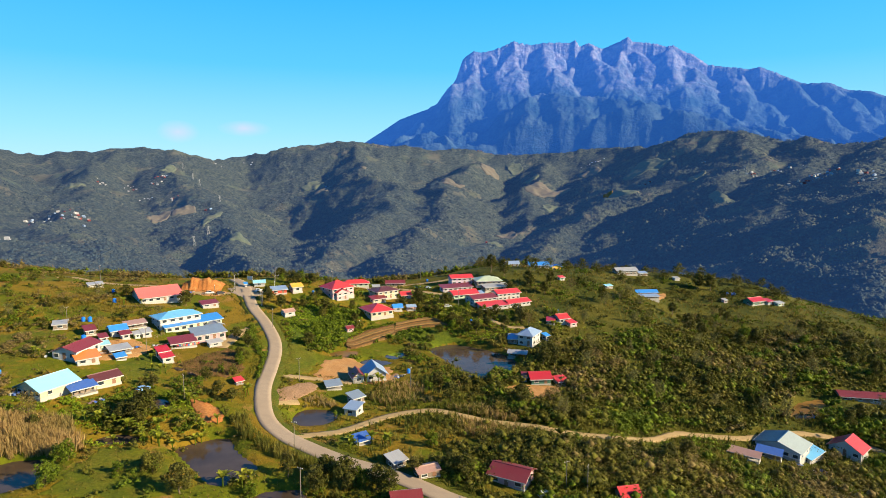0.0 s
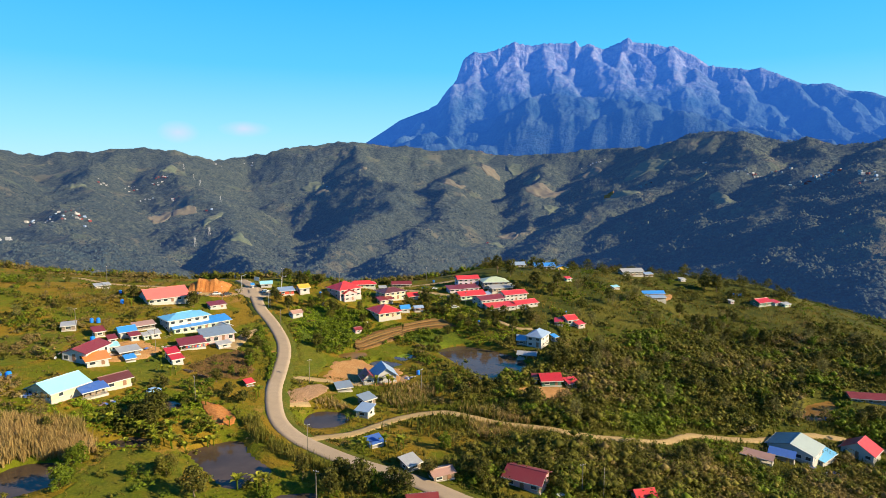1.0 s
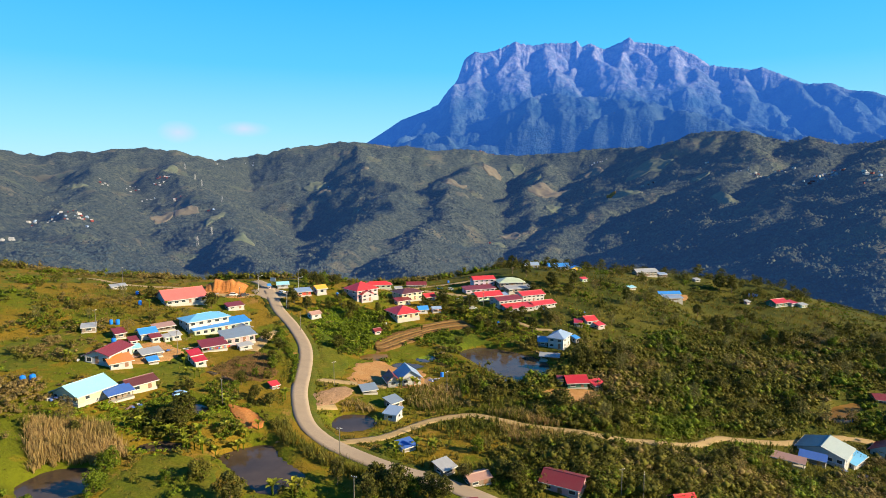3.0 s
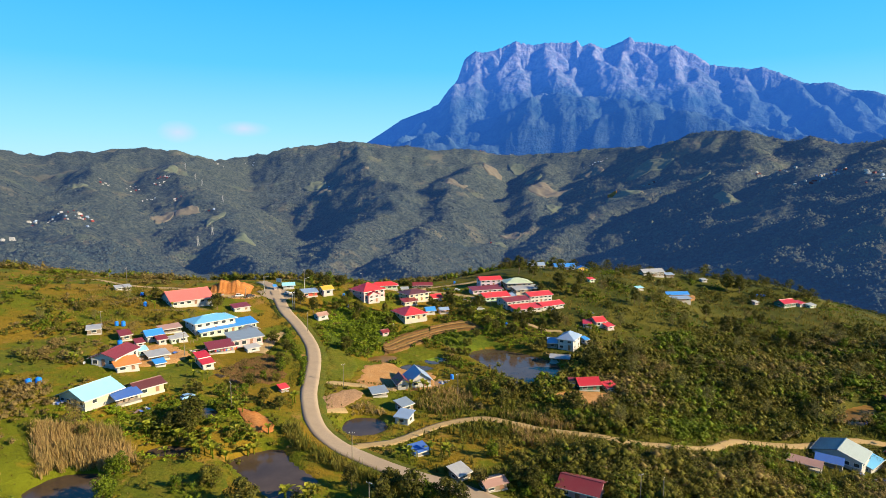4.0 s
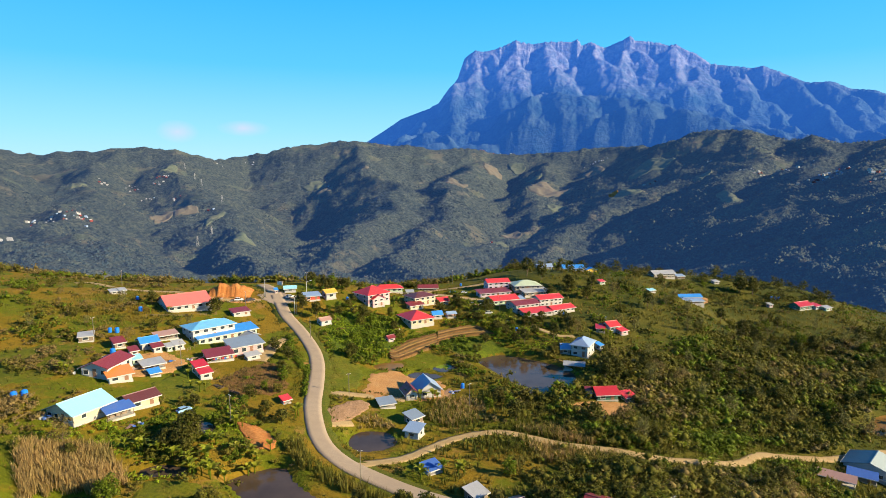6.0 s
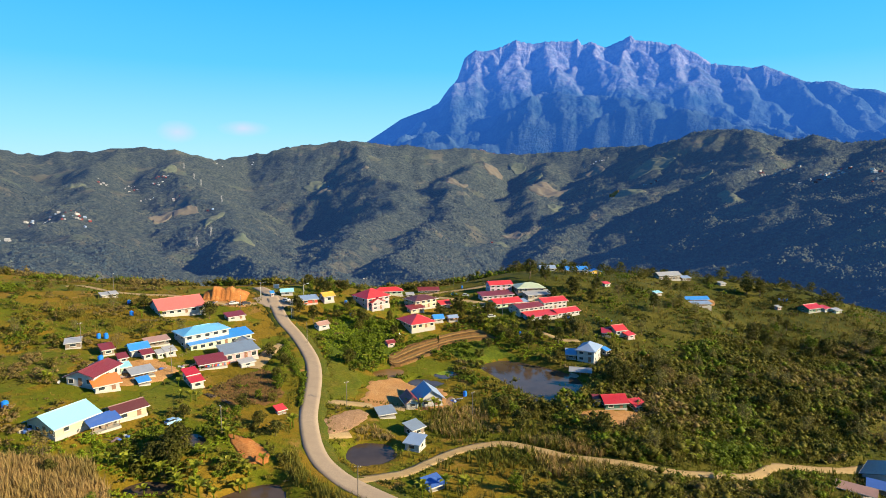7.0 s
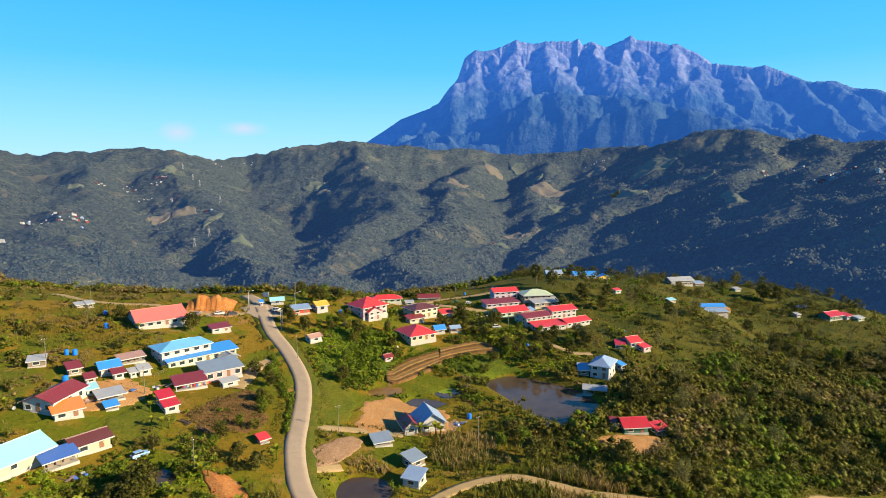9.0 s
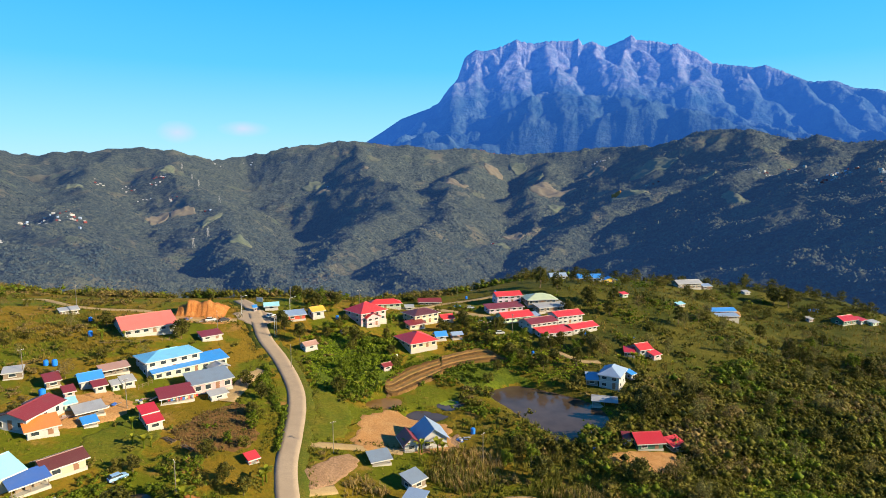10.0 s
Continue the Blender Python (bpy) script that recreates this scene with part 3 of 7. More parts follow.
def fold(x, y, size, octaves):
    """Ridged folds, about -1 to 1."""
    return np.array([noise.ridged_multi_fractal((a / size, b / size, 3.7), 0.9, 2.1, octaves, 1.0, 2.0) for a, b in zip(x.tolist(), y.tolist())]) - 1.0


def hills_height(x, y):
    wx_, wy_ = x + 40 * np.sin(y / 190) + 22 * np.sin(y / 71 + 1), y + 40 * np.sin(x / 170 + 2) + 22 * np.sin(x / 83)
    land = ridge_height(wx_, wy_, [main_crest] + spurs_west + spurs_east, 0.46, -300.0)
    fade = np.clip((np.hypot(x, y) - 500) / 500, 0, 1)
    fine = np.clip(fold(x, y, 95.0, 4), -1, 1.2) * 9
    whole = land + (np.clip(fold(wx_, wy_, 620.0, 6), -1, 0.8) * 19 + 4 + np.clip(fold(wx_, wy_, 210.0, 5), -1, 1.2) * 16) * fade
    rim = ridge_height(x, y, [main_crest], 0.42, -300.0) - 8
    cap = ridge_height(x, y, [main_crest], 0.05, -300.0) + 8
    return np.minimum(np.maximum(whole, rim), cap) + fine * fade


az, rr = np.radians(np.linspace(-46, 48, 540)), np.geomspace(560, 4000, 215)
ma, mr = np.meshgrid(az, rr, indexing="ij")
hx, hy = (mr * np.sin(ma)).ravel(), (mr * np.cos(ma)).ravel()
hz = hills_height(hx, hy)

hill_mat, _t, _b = shader("hazy_forested_hills")
# the dark forest tone leans blue, with some of the haze painted in
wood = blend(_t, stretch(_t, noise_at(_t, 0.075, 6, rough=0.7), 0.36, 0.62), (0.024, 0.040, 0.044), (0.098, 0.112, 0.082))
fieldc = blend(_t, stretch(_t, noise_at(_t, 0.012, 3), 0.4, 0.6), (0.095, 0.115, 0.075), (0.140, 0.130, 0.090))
clear = stretch(_t, noise_at(_t, 0.0052, 8, rough=0.68), 0.55, 0.60)
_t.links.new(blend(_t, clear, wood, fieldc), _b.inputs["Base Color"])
_b.inputs["Roughness"].default_value, _b.inputs["Specular IOR Level"].default_value = 0.95, 0.05
crown_relief = _t.nodes.new("ShaderNodeMath")
crown_relief.operation = "ADD"
_t.links.new(noise_at(_t, 0.12, 6, rough=0.7), crown_relief.inputs[0])
_t.links.new(noise_at(_t, 0.028, 4, rough=0.6), crown_relief.inputs[1])
relief(_t, _b, crown_relief.outputs[0], 1.0, 17.0)
# haze before the distant hills, painted as a faint blue emission
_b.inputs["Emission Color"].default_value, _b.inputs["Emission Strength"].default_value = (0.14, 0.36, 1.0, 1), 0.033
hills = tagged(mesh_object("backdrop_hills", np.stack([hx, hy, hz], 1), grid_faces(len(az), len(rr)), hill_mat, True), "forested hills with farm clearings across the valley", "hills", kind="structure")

# the forest's crowns, each of its own shade
canopy_mat, _t, _b = shader("hazy_rainforest_crowns")
_g = _t.nodes.new("ShaderNodeNewGeometry")
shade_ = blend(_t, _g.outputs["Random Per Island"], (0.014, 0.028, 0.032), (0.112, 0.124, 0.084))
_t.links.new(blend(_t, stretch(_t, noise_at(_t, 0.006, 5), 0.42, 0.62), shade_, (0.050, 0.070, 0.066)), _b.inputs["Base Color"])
_b.inputs["Roughness"].default_value, _b.inputs["Specular IOR Level"].default_value = 0.95, 0.05
relief(_t, _b, noise_at(_t, 0.3, 3), 1.0, 4.0)
# the crowns get the hills' haze too, painted as blue emission
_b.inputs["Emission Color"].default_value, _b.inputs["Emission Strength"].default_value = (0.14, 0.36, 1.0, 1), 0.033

rng = np.random.default_rng(5)
DOME = np.array([(0, 0, 1), *[(math.cos(k * 1.2566), math.sin(k * 1.2566), 0.0) for k in range(5)]])
DOME_FACES = np.array([(0, 1 + k, 1 + (k + 1) % 5) for k in range(5)])


def crowns(name, centres, sizes, material, tall=0.9):
    """Many small uneven tree crowns in one mesh."""
    n = len(centres)
    jit = 1 + rng.uniform(-0.3, 0.3, (n, len(DOME), 1))
    v = DOME[None] * jit * sizes[:, None, None] * np.array([1, 1, tall]) + centres[:, None]
    f = DOME_FACES[None] + (np.arange(n) * len(DOME))[:, None, None]
    return mesh_object(name, v.reshape(-1, 3), f.reshape(-1, 3), material, True)


N = 62000
ta, tr = rng.uniform(radians(-41), radians(43), N), 700 * (3000 / 700) ** rng.uniform(0, 1, N)
tx, ty = tr * np.sin(ta), tr * np.cos(ta)
# cleared farm plots: place, half their width and depth, and what grows there
CLEARINGS = [
    (155, 1853, 36, 30, "g"), (218, 2008, 35, 30, "t"), (467, 2730, 101, 75, "t"), (247, 3219, 49, 80, "t"), (409, 3421, 46, 90, "g"), (864, 2542, 90, 55, "g"),
    (461, 2485, 53, 50, "g"), (27, 2752, 66, 50, "t"), (771, 3122, 55, 50, "t"), (907, 2138, 31, 25, "g"), (-644, 2963, 58, 55, "g"), (-555, 2754, 38, 40, "t"),
    (-1268, 2743, 23, 75, "g"), (-970, 2029, 30, 70, "t"), (-545, 1567, 29, 28, "g"), (-1405, 2274, 31, 45, "g"), (-749, 1907, 18, 80, "g"), (-909, 2071, 43, 30, "t"),
    (639, 2115, 63, 22, "g"), (775, 1646, 21, 60, "g"), (446, 3019, 41, 45, "g"), (-407, 2889, 33, 35, "t"), (596, 2139, 17, 14, "o"),
]
HAMLETS = [
    (-1242, 2595, 33, 30, 12), (-1427, 2452, 38, 18, 6), (-1206, 2407, 26, 17, 5), (-1107, 1678, 106, 51, 34), (-1047, 1711, 19, 21, 6), (-854, 1136, 19, 24, 8), (-1356, 2583, 39, 49, 8),
    (-1045, 2300, 19, 16, 4), (-824, 2081, 11, 9, 2), (-1157, 3541, 43, 16, 4), (-1194, 3166, 19, 14, 3), (-573, 2843, 22, 18, 4), (333, 3686, 124, 16, 9), (839, 3276, 84, 14, 9),
    (814, 2370, 24, 11, 4), (767, 2375, 24, 10, 4), (989, 2271, 24, 10, 4), (1010, 1916, 93, 32, 26), (953, 1528, 55, 38, 34), (920, 1299, 24, 17, 12), (220, 2016, 8, 4, 1), (126, 1893, 15, 8, 2), (1002, 1750, 77, 21, 8),
]


def cleared(x, y):
    """Where farms and hamlets have opened the forest, with frayed edges."""
    out = np.zeros(x.shape, bool)
    fray = 0.25 * np.sin(x / 9.0) * np.sin(y / 11.0)
    for cx, cy, a, b, *_ in CLEARINGS:
        out |= ((x - cx) / a) ** 2 + ((y - cy) / b) ** 2 < 1 + fray
    for cx, cy, a, b, *_ in HAMLETS:
        out |= ((x - cx) / (a * 1.5)) ** 2 + ((y - cy) / (b * 2.5)) ** 2 < 0.8 + 2 * fray
    return out


open_land = np.array([noise.fractal((a / 150, b / 150, 9.1), 1.0, 2.0, 4) for a, b in zip(tx.tolist(), ty.tolist())])
keep = ~cleared(tx, ty) & (open_land < 0.34) & ((tx > -600) | (open_land < 0.08) | (tr < 1500))
tx, ty, tr = tx[keep], ty[keep], tr[keep]
tz = hills_height(tx, ty)
ts = rng.uniform(2.2, 5.0, len(tx)) * (0.7 + tr / 4500)
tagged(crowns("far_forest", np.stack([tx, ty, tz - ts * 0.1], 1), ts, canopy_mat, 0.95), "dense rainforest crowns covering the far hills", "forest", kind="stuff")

# the plots themselves, draped on the hills
farm_mats = {"g": earth("hazy_far_pasture", (0.085, 0.108, 0.066), (0.115, 0.122, 0.074), (0.130, 0.118, 0.076), (0.012, 0.05, 0.15), 0.2, 0.75),
             "t": earth("hazy_far_ploughland", (0.140, 0.118, 0.082), (0.120, 0.112, 0.074), (0.085, 0.098, 0.064), (0.012, 0.04, 0.15), 0.2, 0.75), "o": clay_mat}
# pasture and ploughland glow faintly blue to imitate haze over them
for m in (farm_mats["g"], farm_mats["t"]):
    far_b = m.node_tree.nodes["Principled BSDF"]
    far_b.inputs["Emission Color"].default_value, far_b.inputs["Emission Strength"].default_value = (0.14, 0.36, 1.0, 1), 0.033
for cx, cy, a, b, tone in CLEARINGS:
    rings, spokes = np.linspace(0, 1, 14), np.linspace(0, 2 * math.pi, 36, endpoint=False)
    q, w = np.meshgrid(rings, spokes, indexing="ij")
    edge = 1 + 0.16 * np.sin(3 * w + cx) + 0.10 * np.sin(7 * w + cy)
    fx, fy = (cx + a * q * edge * np.cos(w)).ravel(), (cy + b * q * edge * np.sin(w)).ravel()
    fz = hills_height(fx, fy) + 4.5 - 9.0 * (q.ravel() > 0.99)
    i = np.arange(14 * 36).reshape(14, 36)
    j = np.roll(i, -1, 1)
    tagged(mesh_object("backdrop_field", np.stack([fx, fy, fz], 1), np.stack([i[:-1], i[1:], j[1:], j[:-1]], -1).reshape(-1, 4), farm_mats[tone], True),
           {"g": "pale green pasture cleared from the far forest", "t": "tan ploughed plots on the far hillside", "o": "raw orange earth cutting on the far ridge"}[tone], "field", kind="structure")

# the mountain's skyline: degrees clockwise from straight ahead, and metres above the village's zero
PEAK_AZ = [-10.0, -7.7, -5.7, -4.1, -2.3, -0.6, 0.1, 0.7, 1.3, 1.6, 1.9, 2.4, 2.9, 3.8, 4.7, 5.6, 6.6, 7.3, 8.3, 9.2, 10.8, 11.7, 12.2, 12.6, 13.4, 14.0, 14.6, 15.6, 16.3, 16.8, 17.2, 19.3, 20.1, 20.6, 21.3, 22.3, 23.5, 24.5, 25.8, 26.7, 27.5, 28.8, 30.7, 32.5, 33.7, 35.2, 37.1, 40.5]
PEAK_Z = [169, 293, 395, 481, 536, 583, 658, 721, 792, 874, 928, 965, 985, 976, 991, 1018, 1053, 1035, 1021, 1034, 1033, 1026, 1048, 995, 1024, 993, 975, 1002, 1026, 1051, 1013, 986, 962, 971, 932, 895, 820, 803, 787, 770, 783, 731, 654, 649, 596, 580, 507, 368]
az, rr = np.radians(np.linspace(-12, 44, 760)), np.linspace(3450, 4800, 136)
ma, mr = np.meshgrid(az, rr, indexing="ij")
px, py = (mr * np.sin(ma)).ravel(), (mr * np.cos(ma)).ravel()
sharp = np.interp(np.degrees(az), PEAK_AZ, PEAK_Z)
teeth = np.array([noise.fractal((a * 230, 0.0, 1.0), 0.6, 2.2, 4) for a in az.tolist()])
sharp = sharp + teeth * np.clip((sharp - 480) / 260, 0.15, 1) * 8


def polar(a, r, z):
    return (r * math.sin(radians(a)), r * math.cos(radians(a)), z)


# its spurs: degrees clockwise from straight ahead, metres away, metres high
rock_spurs = [
    [(20.6, 4583, 955), (22.2, 4432, 740), (23.9, 4232, 508), (25.6, 4081, 395), (29.9, 3930, 288), (33.4, 3829, 238)],
    [(17.1, 4584, 991), (15.8, 4434, 806), (17.1, 4254, 594), (19.2, 4123, 486)],
    [(13.4, 4585, 1000), (14.3, 4405, 749), (13.2, 4255, 597)],
    [(9.3, 4586, 1014), (8.5, 4456, 831), (8.7, 4306, 658), (6.3, 4157, 490), (4.3, 3988, 350), (3.3, 3858, 248)],
    [(3.9, 4588, 959), (2.4, 4428, 715), (0.3, 4309, 541), (-2.7, 4160, 364), (-5.2, 4030, 264)],
    [(6.2, 4587, 1021), (5.4, 4457, 776), (4.0, 4308, 559), (1.7, 4158, 390)],
    [(25.8, 4581, 773), (27.0, 4401, 585), (28.1, 4250, 425), (31.0, 4050, 302)],
    [(29.6, 4580, 691), (31.3, 4399, 512), (33.7, 4199, 352), (36.2, 4048, 257)],
    [(32.5, 4579, 640), (34.3, 4398, 463), (36.9, 4248, 328)],
]
jungle_spurs = [
    [(2.3, 4088, 411), (5.5, 4027, 459), (9.1, 4006, 587), (14.2, 3955, 550), (18.7, 3903, 492), (22.9, 3852, 403), (26.9, 3801, 319)],
    [(9.1, 4006, 587), (7.6, 3887, 437), (6.8, 3757, 287)],
    [(14.2, 3955, 550), (12.2, 3855, 428), (10.5, 3726, 300)],
    [(18.7, 3903, 492), (15.2, 3784, 440), (12.3, 3685, 322), (10.5, 3606, 243)],
    [(15.2, 3784, 440), (17.3, 3704, 330), (18.3, 3624, 237)],
    [(22.9, 3852, 403), (21.7, 3782, 428), (19.4, 3693, 339), (16.6, 3604, 247)],
    [(21.7, 3782, 428), (23.9, 3742, 365), (27.1, 3701, 311), (30.3, 3650, 254), (36.2, 3598, 216)],
    [(-2.8, 4010, 305), (-0.7, 3909, 345), (0.7, 3789, 245)],
    [(-7.9, 3811, 231), (-4.7, 3760, 247), (-1.2, 3729, 270), (2.3, 3728, 294), (6.0, 3687, 249), (10.0, 3626, 208)],
]
flanks = [[polar(*p) for p in spur] for spur in rock_spurs + jungle_spurs]
# minor ribs that branch off both sides of each spur
dice = random.Random(14)
for spur in rock_spurs + jungle_spurs:
    for (a0, r0, z0), (a1, r1, z1) in zip(spur, spur[1:]):
        for side in (-1, 1):
            k, reach = dice.uniform(0.2, 0.8), dice.uniform(0.9, 2.0) * side
            a, r, z = a0 + (a1 - a0) * k, r0 + (r1 - r0) * k, z0 + (z1 - z0) * k - 8
            drop = dice.uniform(60, 100)
            flanks.append([polar(a, r, z), polar(a + reach * 0.5, r - 70, z - drop), polar(a + reach, r - 160, z - 2.2 * drop)])
up = mr.ravel() - 4600
wx_, wy_ = px + 26 * np.sin(py / 61) + 14 * np.sin(py / 23 + 1), py + 26 * np.sin(px / 57) + 14 * np.sin(px / 27)
body = ridge_height(wx_, wy_, flanks, 1.05, -60.0)
crag = np.clip(fold(px, py, 120.0, 4), -1, 1)
wall = np.repeat(sharp, len(rr)) - np.where(up < 0, -up * 2.2 * (1 + 0.35 * crag), up * 2.0)
rough_rock = np.clip(fold(px, py, 190.0, 6), -1, 1.3) * 15 + np.clip(fold(px, py, 60.0, 4), -1, 1.3) * 9
pz = np.maximum(body + rough_rock, wall + rough_rock * np.clip(-up / 60, 0, 1.0))
pz = np.minimum(pz, np.repeat(sharp, len(rr)) - np.clip(-up / 300, 0, 1) * 20)
pz = pz - np.clip((3780 - mr.ravel()) / 220, 0, 1) * 420
rock_mat, _t, _b = shader("hazy_distant_granite")
_g = _t.nodes.new("ShaderNodeNewGeometry")
sep = _t.nodes.new("ShaderNodeSeparateXYZ")
_t.links.new(_g.outputs["Position"], sep.inputs[0])
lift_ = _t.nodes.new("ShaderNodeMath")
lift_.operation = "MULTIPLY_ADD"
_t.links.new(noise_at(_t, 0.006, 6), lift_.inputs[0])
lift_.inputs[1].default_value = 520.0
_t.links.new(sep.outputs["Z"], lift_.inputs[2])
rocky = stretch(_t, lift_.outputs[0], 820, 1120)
# stone and jungle colours are tinted blue to paint in the haze
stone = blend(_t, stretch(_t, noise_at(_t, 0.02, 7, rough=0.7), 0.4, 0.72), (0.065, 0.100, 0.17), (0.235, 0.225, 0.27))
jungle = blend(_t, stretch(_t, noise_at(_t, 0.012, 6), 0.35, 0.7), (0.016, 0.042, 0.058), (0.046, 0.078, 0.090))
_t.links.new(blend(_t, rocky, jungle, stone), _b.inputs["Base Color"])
_b.inputs["Roughness"].default_value, _b.inputs["Specular IOR Level"].default_value = 0.95, 0.05
relief(_t, _b, noise_at(_t, 0.03, 7, rough=0.62), 0.8, 26.0)
# distance haze painted as blue emission, stronger on the farther slopes
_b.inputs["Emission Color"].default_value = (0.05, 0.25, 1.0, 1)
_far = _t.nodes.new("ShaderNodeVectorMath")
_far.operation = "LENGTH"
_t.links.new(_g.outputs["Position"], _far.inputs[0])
_haze = _t.nodes.new("ShaderNodeMapRange")
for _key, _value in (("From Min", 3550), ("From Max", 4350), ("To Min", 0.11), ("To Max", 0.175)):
    _haze.inputs[_key].default_value = _value
_t.links.new(_far.outputs["Value"], _haze.inputs["Value"])
_t.links.new(_haze.outputs["Result"], _b.inputs["Emission Strength"])
tagged(mesh_object("backdrop_mountain", np.stack([px, py, pz], 1), grid_faces(len(az), len(rr)), rock_mat, True), "jagged grey granite mountain massif, hazed blue by distance", "mountain", kind="structure")


# ---- building parts ----


def part(name, bm, material, parent=None, label="", smooth=False):
    me = bpy.data.meshes.new(name)
    bmesh.ops.recalc_face_normals(bm, faces=bm.faces)
    bm.to_mesh(me)
    bm.free()
    if smooth:
        for p in me.polygons:
            p.use_smooth = True
    me.materials.append(material)
    ob = new(name, me)
    ob.parent = parent
    return tagged(ob, label)


def box(bm, x0, x1, y0, y1, z0, z1):
    v = [bm.verts.new((x, y, z)) for z in (z0, z1) for y in (y0, y1) for x in (x0, x1)]
    for f in ((0, 1, 3, 2), (4, 5, 7, 6), (0, 1, 5, 4), (2, 3, 7, 6), (0, 2, 6, 4), (1, 3, 7, 5)):
        bm.faces.new([v[k] for k in f])


def beam(bm, a, b, r, sides=6, r2=None):
    """A round bar from a to b."""
    a, b = Vector(a), Vector(b)
    q = (b - a).to_track_quat("Z", "Y")
    rings = []
    for p, rad in ((a, r), (b, r if r2 is None else r2)):
        rings.append([bm.verts.new(p + q @ Vector((rad * math.cos(6.2832 * k / sides), rad * math.sin(6.2832 * k / sides), 0))) for k in range(sides)])
    for k in range(sides):
        bm.faces.new((rings[0][k], rings[0][(k + 1) % sides], rings[1][(k + 1) % sides], rings[1][k]))
    bm.faces.new(rings[0][::-1])
    bm.faces.new(rings[1])


def sheet(bm, pts, step=0.6, thick=0.09, rib=0.010):
    """One roof slope of ribbed sheets: a single skin whose ribs run up from the eave (the first edge)."""
    p = [Vector(q) for q in pts]
    along = p[1] - p[0]
    length = along.length
    along.normalize()
    normal = along.cross(p[2] - p[0]).normalized()
    if normal.z < 0:
        normal = -normal
    upw = normal.cross(along)
    if upw.z < 0:
        upw = -upw
    flat = [((q - p[0]).dot(along), (q - p[0]).dot(upw)) for q in p]

    def reach(s):
        best = 0.0
        for k in range(1, len(flat)):
            (a, b), (c, d) = flat[k], flat[(k + 1) % len(flat)]
            if min(a, c) - 1e-6 <= s <= max(a, c) + 1e-6 and abs(c - a) > 1e-6:
                best = max(best, b + (d - b) * (s - a) / (c - a))
        return max(best, 0.02)

    stations = [(0.0, 0.0), (length, 0.0)] + [(a, 0.0) for a, b in flat[2:] if 0.01 < a < length - 0.01]
    s = step / 2
    while s < length - 0.06:
        stations += [(s - 0.045, 0.0), (s - 0.025, rib), (s + 0.025, rib), (s + 0.045, 0.0)]
        s += step
    stations.sort()
    rows = []
    for s, lift in stations:
        foot = p[0] + along * s + normal * lift
        head = foot + upw * (reach(min(max(s, 1e-4), length - 1e-4)))
        rows.append([bm.verts.new(q) for q in (foot, head, head - normal * (thick + lift), foot - normal * (thick + lift))])
    for a, b in zip(rows, rows[1:]):
        for k in range(4):
            bm.faces.new((a[k], b[k], b[(k + 1) % 4], a[(k + 1) % 4]))
    bm.faces.new(rows[0])
    bm.faces.new(rows[-1][::-1])


def prism(bm, outline, axis, half):
    """A closed outline in (side, up), drawn out to both sides along x or y."""
    rings = [[bm.verts.new((e * half, a, z) if axis == "x" else (a, e * half, z)) for a, z in outline] for e in (-1, 1)]
    n = len(outline)
    bm.faces.new(rings[0])
    bm.faces.new(rings[1][::-1])
    for k in range(n):
        bm.faces.new((rings[0][k], rings[0][(k + 1) % n], rings[1][(k + 1) % n], rings[1][k]))


def roof_slopes(kind, w, d, h, rise, over):
    """Top faces of the roof, each beginning with its eave edge."""
    X, Y = w / 2 + over, d / 2 + over
    if kind == "gable_x":
        e = h - rise * over / (d / 2) * 0.6
        return [[(-X, -Y, e), (X, -Y, e), (X, 0, h + rise), (-X, 0, h + rise)], [(X, Y, e), (-X, Y, e), (-X, 0, h + rise), (X, 0, h + rise)]]
    if kind == "gable_y":
        e = h - rise * over / (w / 2) * 0.6
        return [[(-X, Y, e), (-X, -Y, e), (0, -Y, h + rise), (0, Y, h + rise)], [(X, -Y, e), (X, Y, e), (0, Y, h + rise), (0, -Y, h + rise)]]
    if kind == "hip":
        e = h - 0.2
        if X >= Y:
            r = max(X - Y, 0.25)
            a, b = (-r, 0, h + rise), (r, 0, h + rise)
            return [[(-X, -Y, e), (X, -Y, e), b, a], [(X, Y, e), (-X, Y, e), a, b], [(X, -Y, e), (X, Y, e), b], [(-X, Y, e), (-X, -Y, e), a]]
        r = max(Y - X, 0.25)
        a, b = (0, -r, h + rise), (0, r, h + rise)
        return [[(X, -Y, e), (X, Y, e), b, a], [(-X, Y, e), (-X, -Y, e), a, b], [(-X, -Y, e), (X, -Y, e), a], [(X, Y, e), (-X, Y, e), b]]
    return [[(-X, -Y, h - 0.1), (X, -Y, h - 0.1), (X, Y, h + rise + 0.1), (-X, Y, h + rise + 0.1)]]


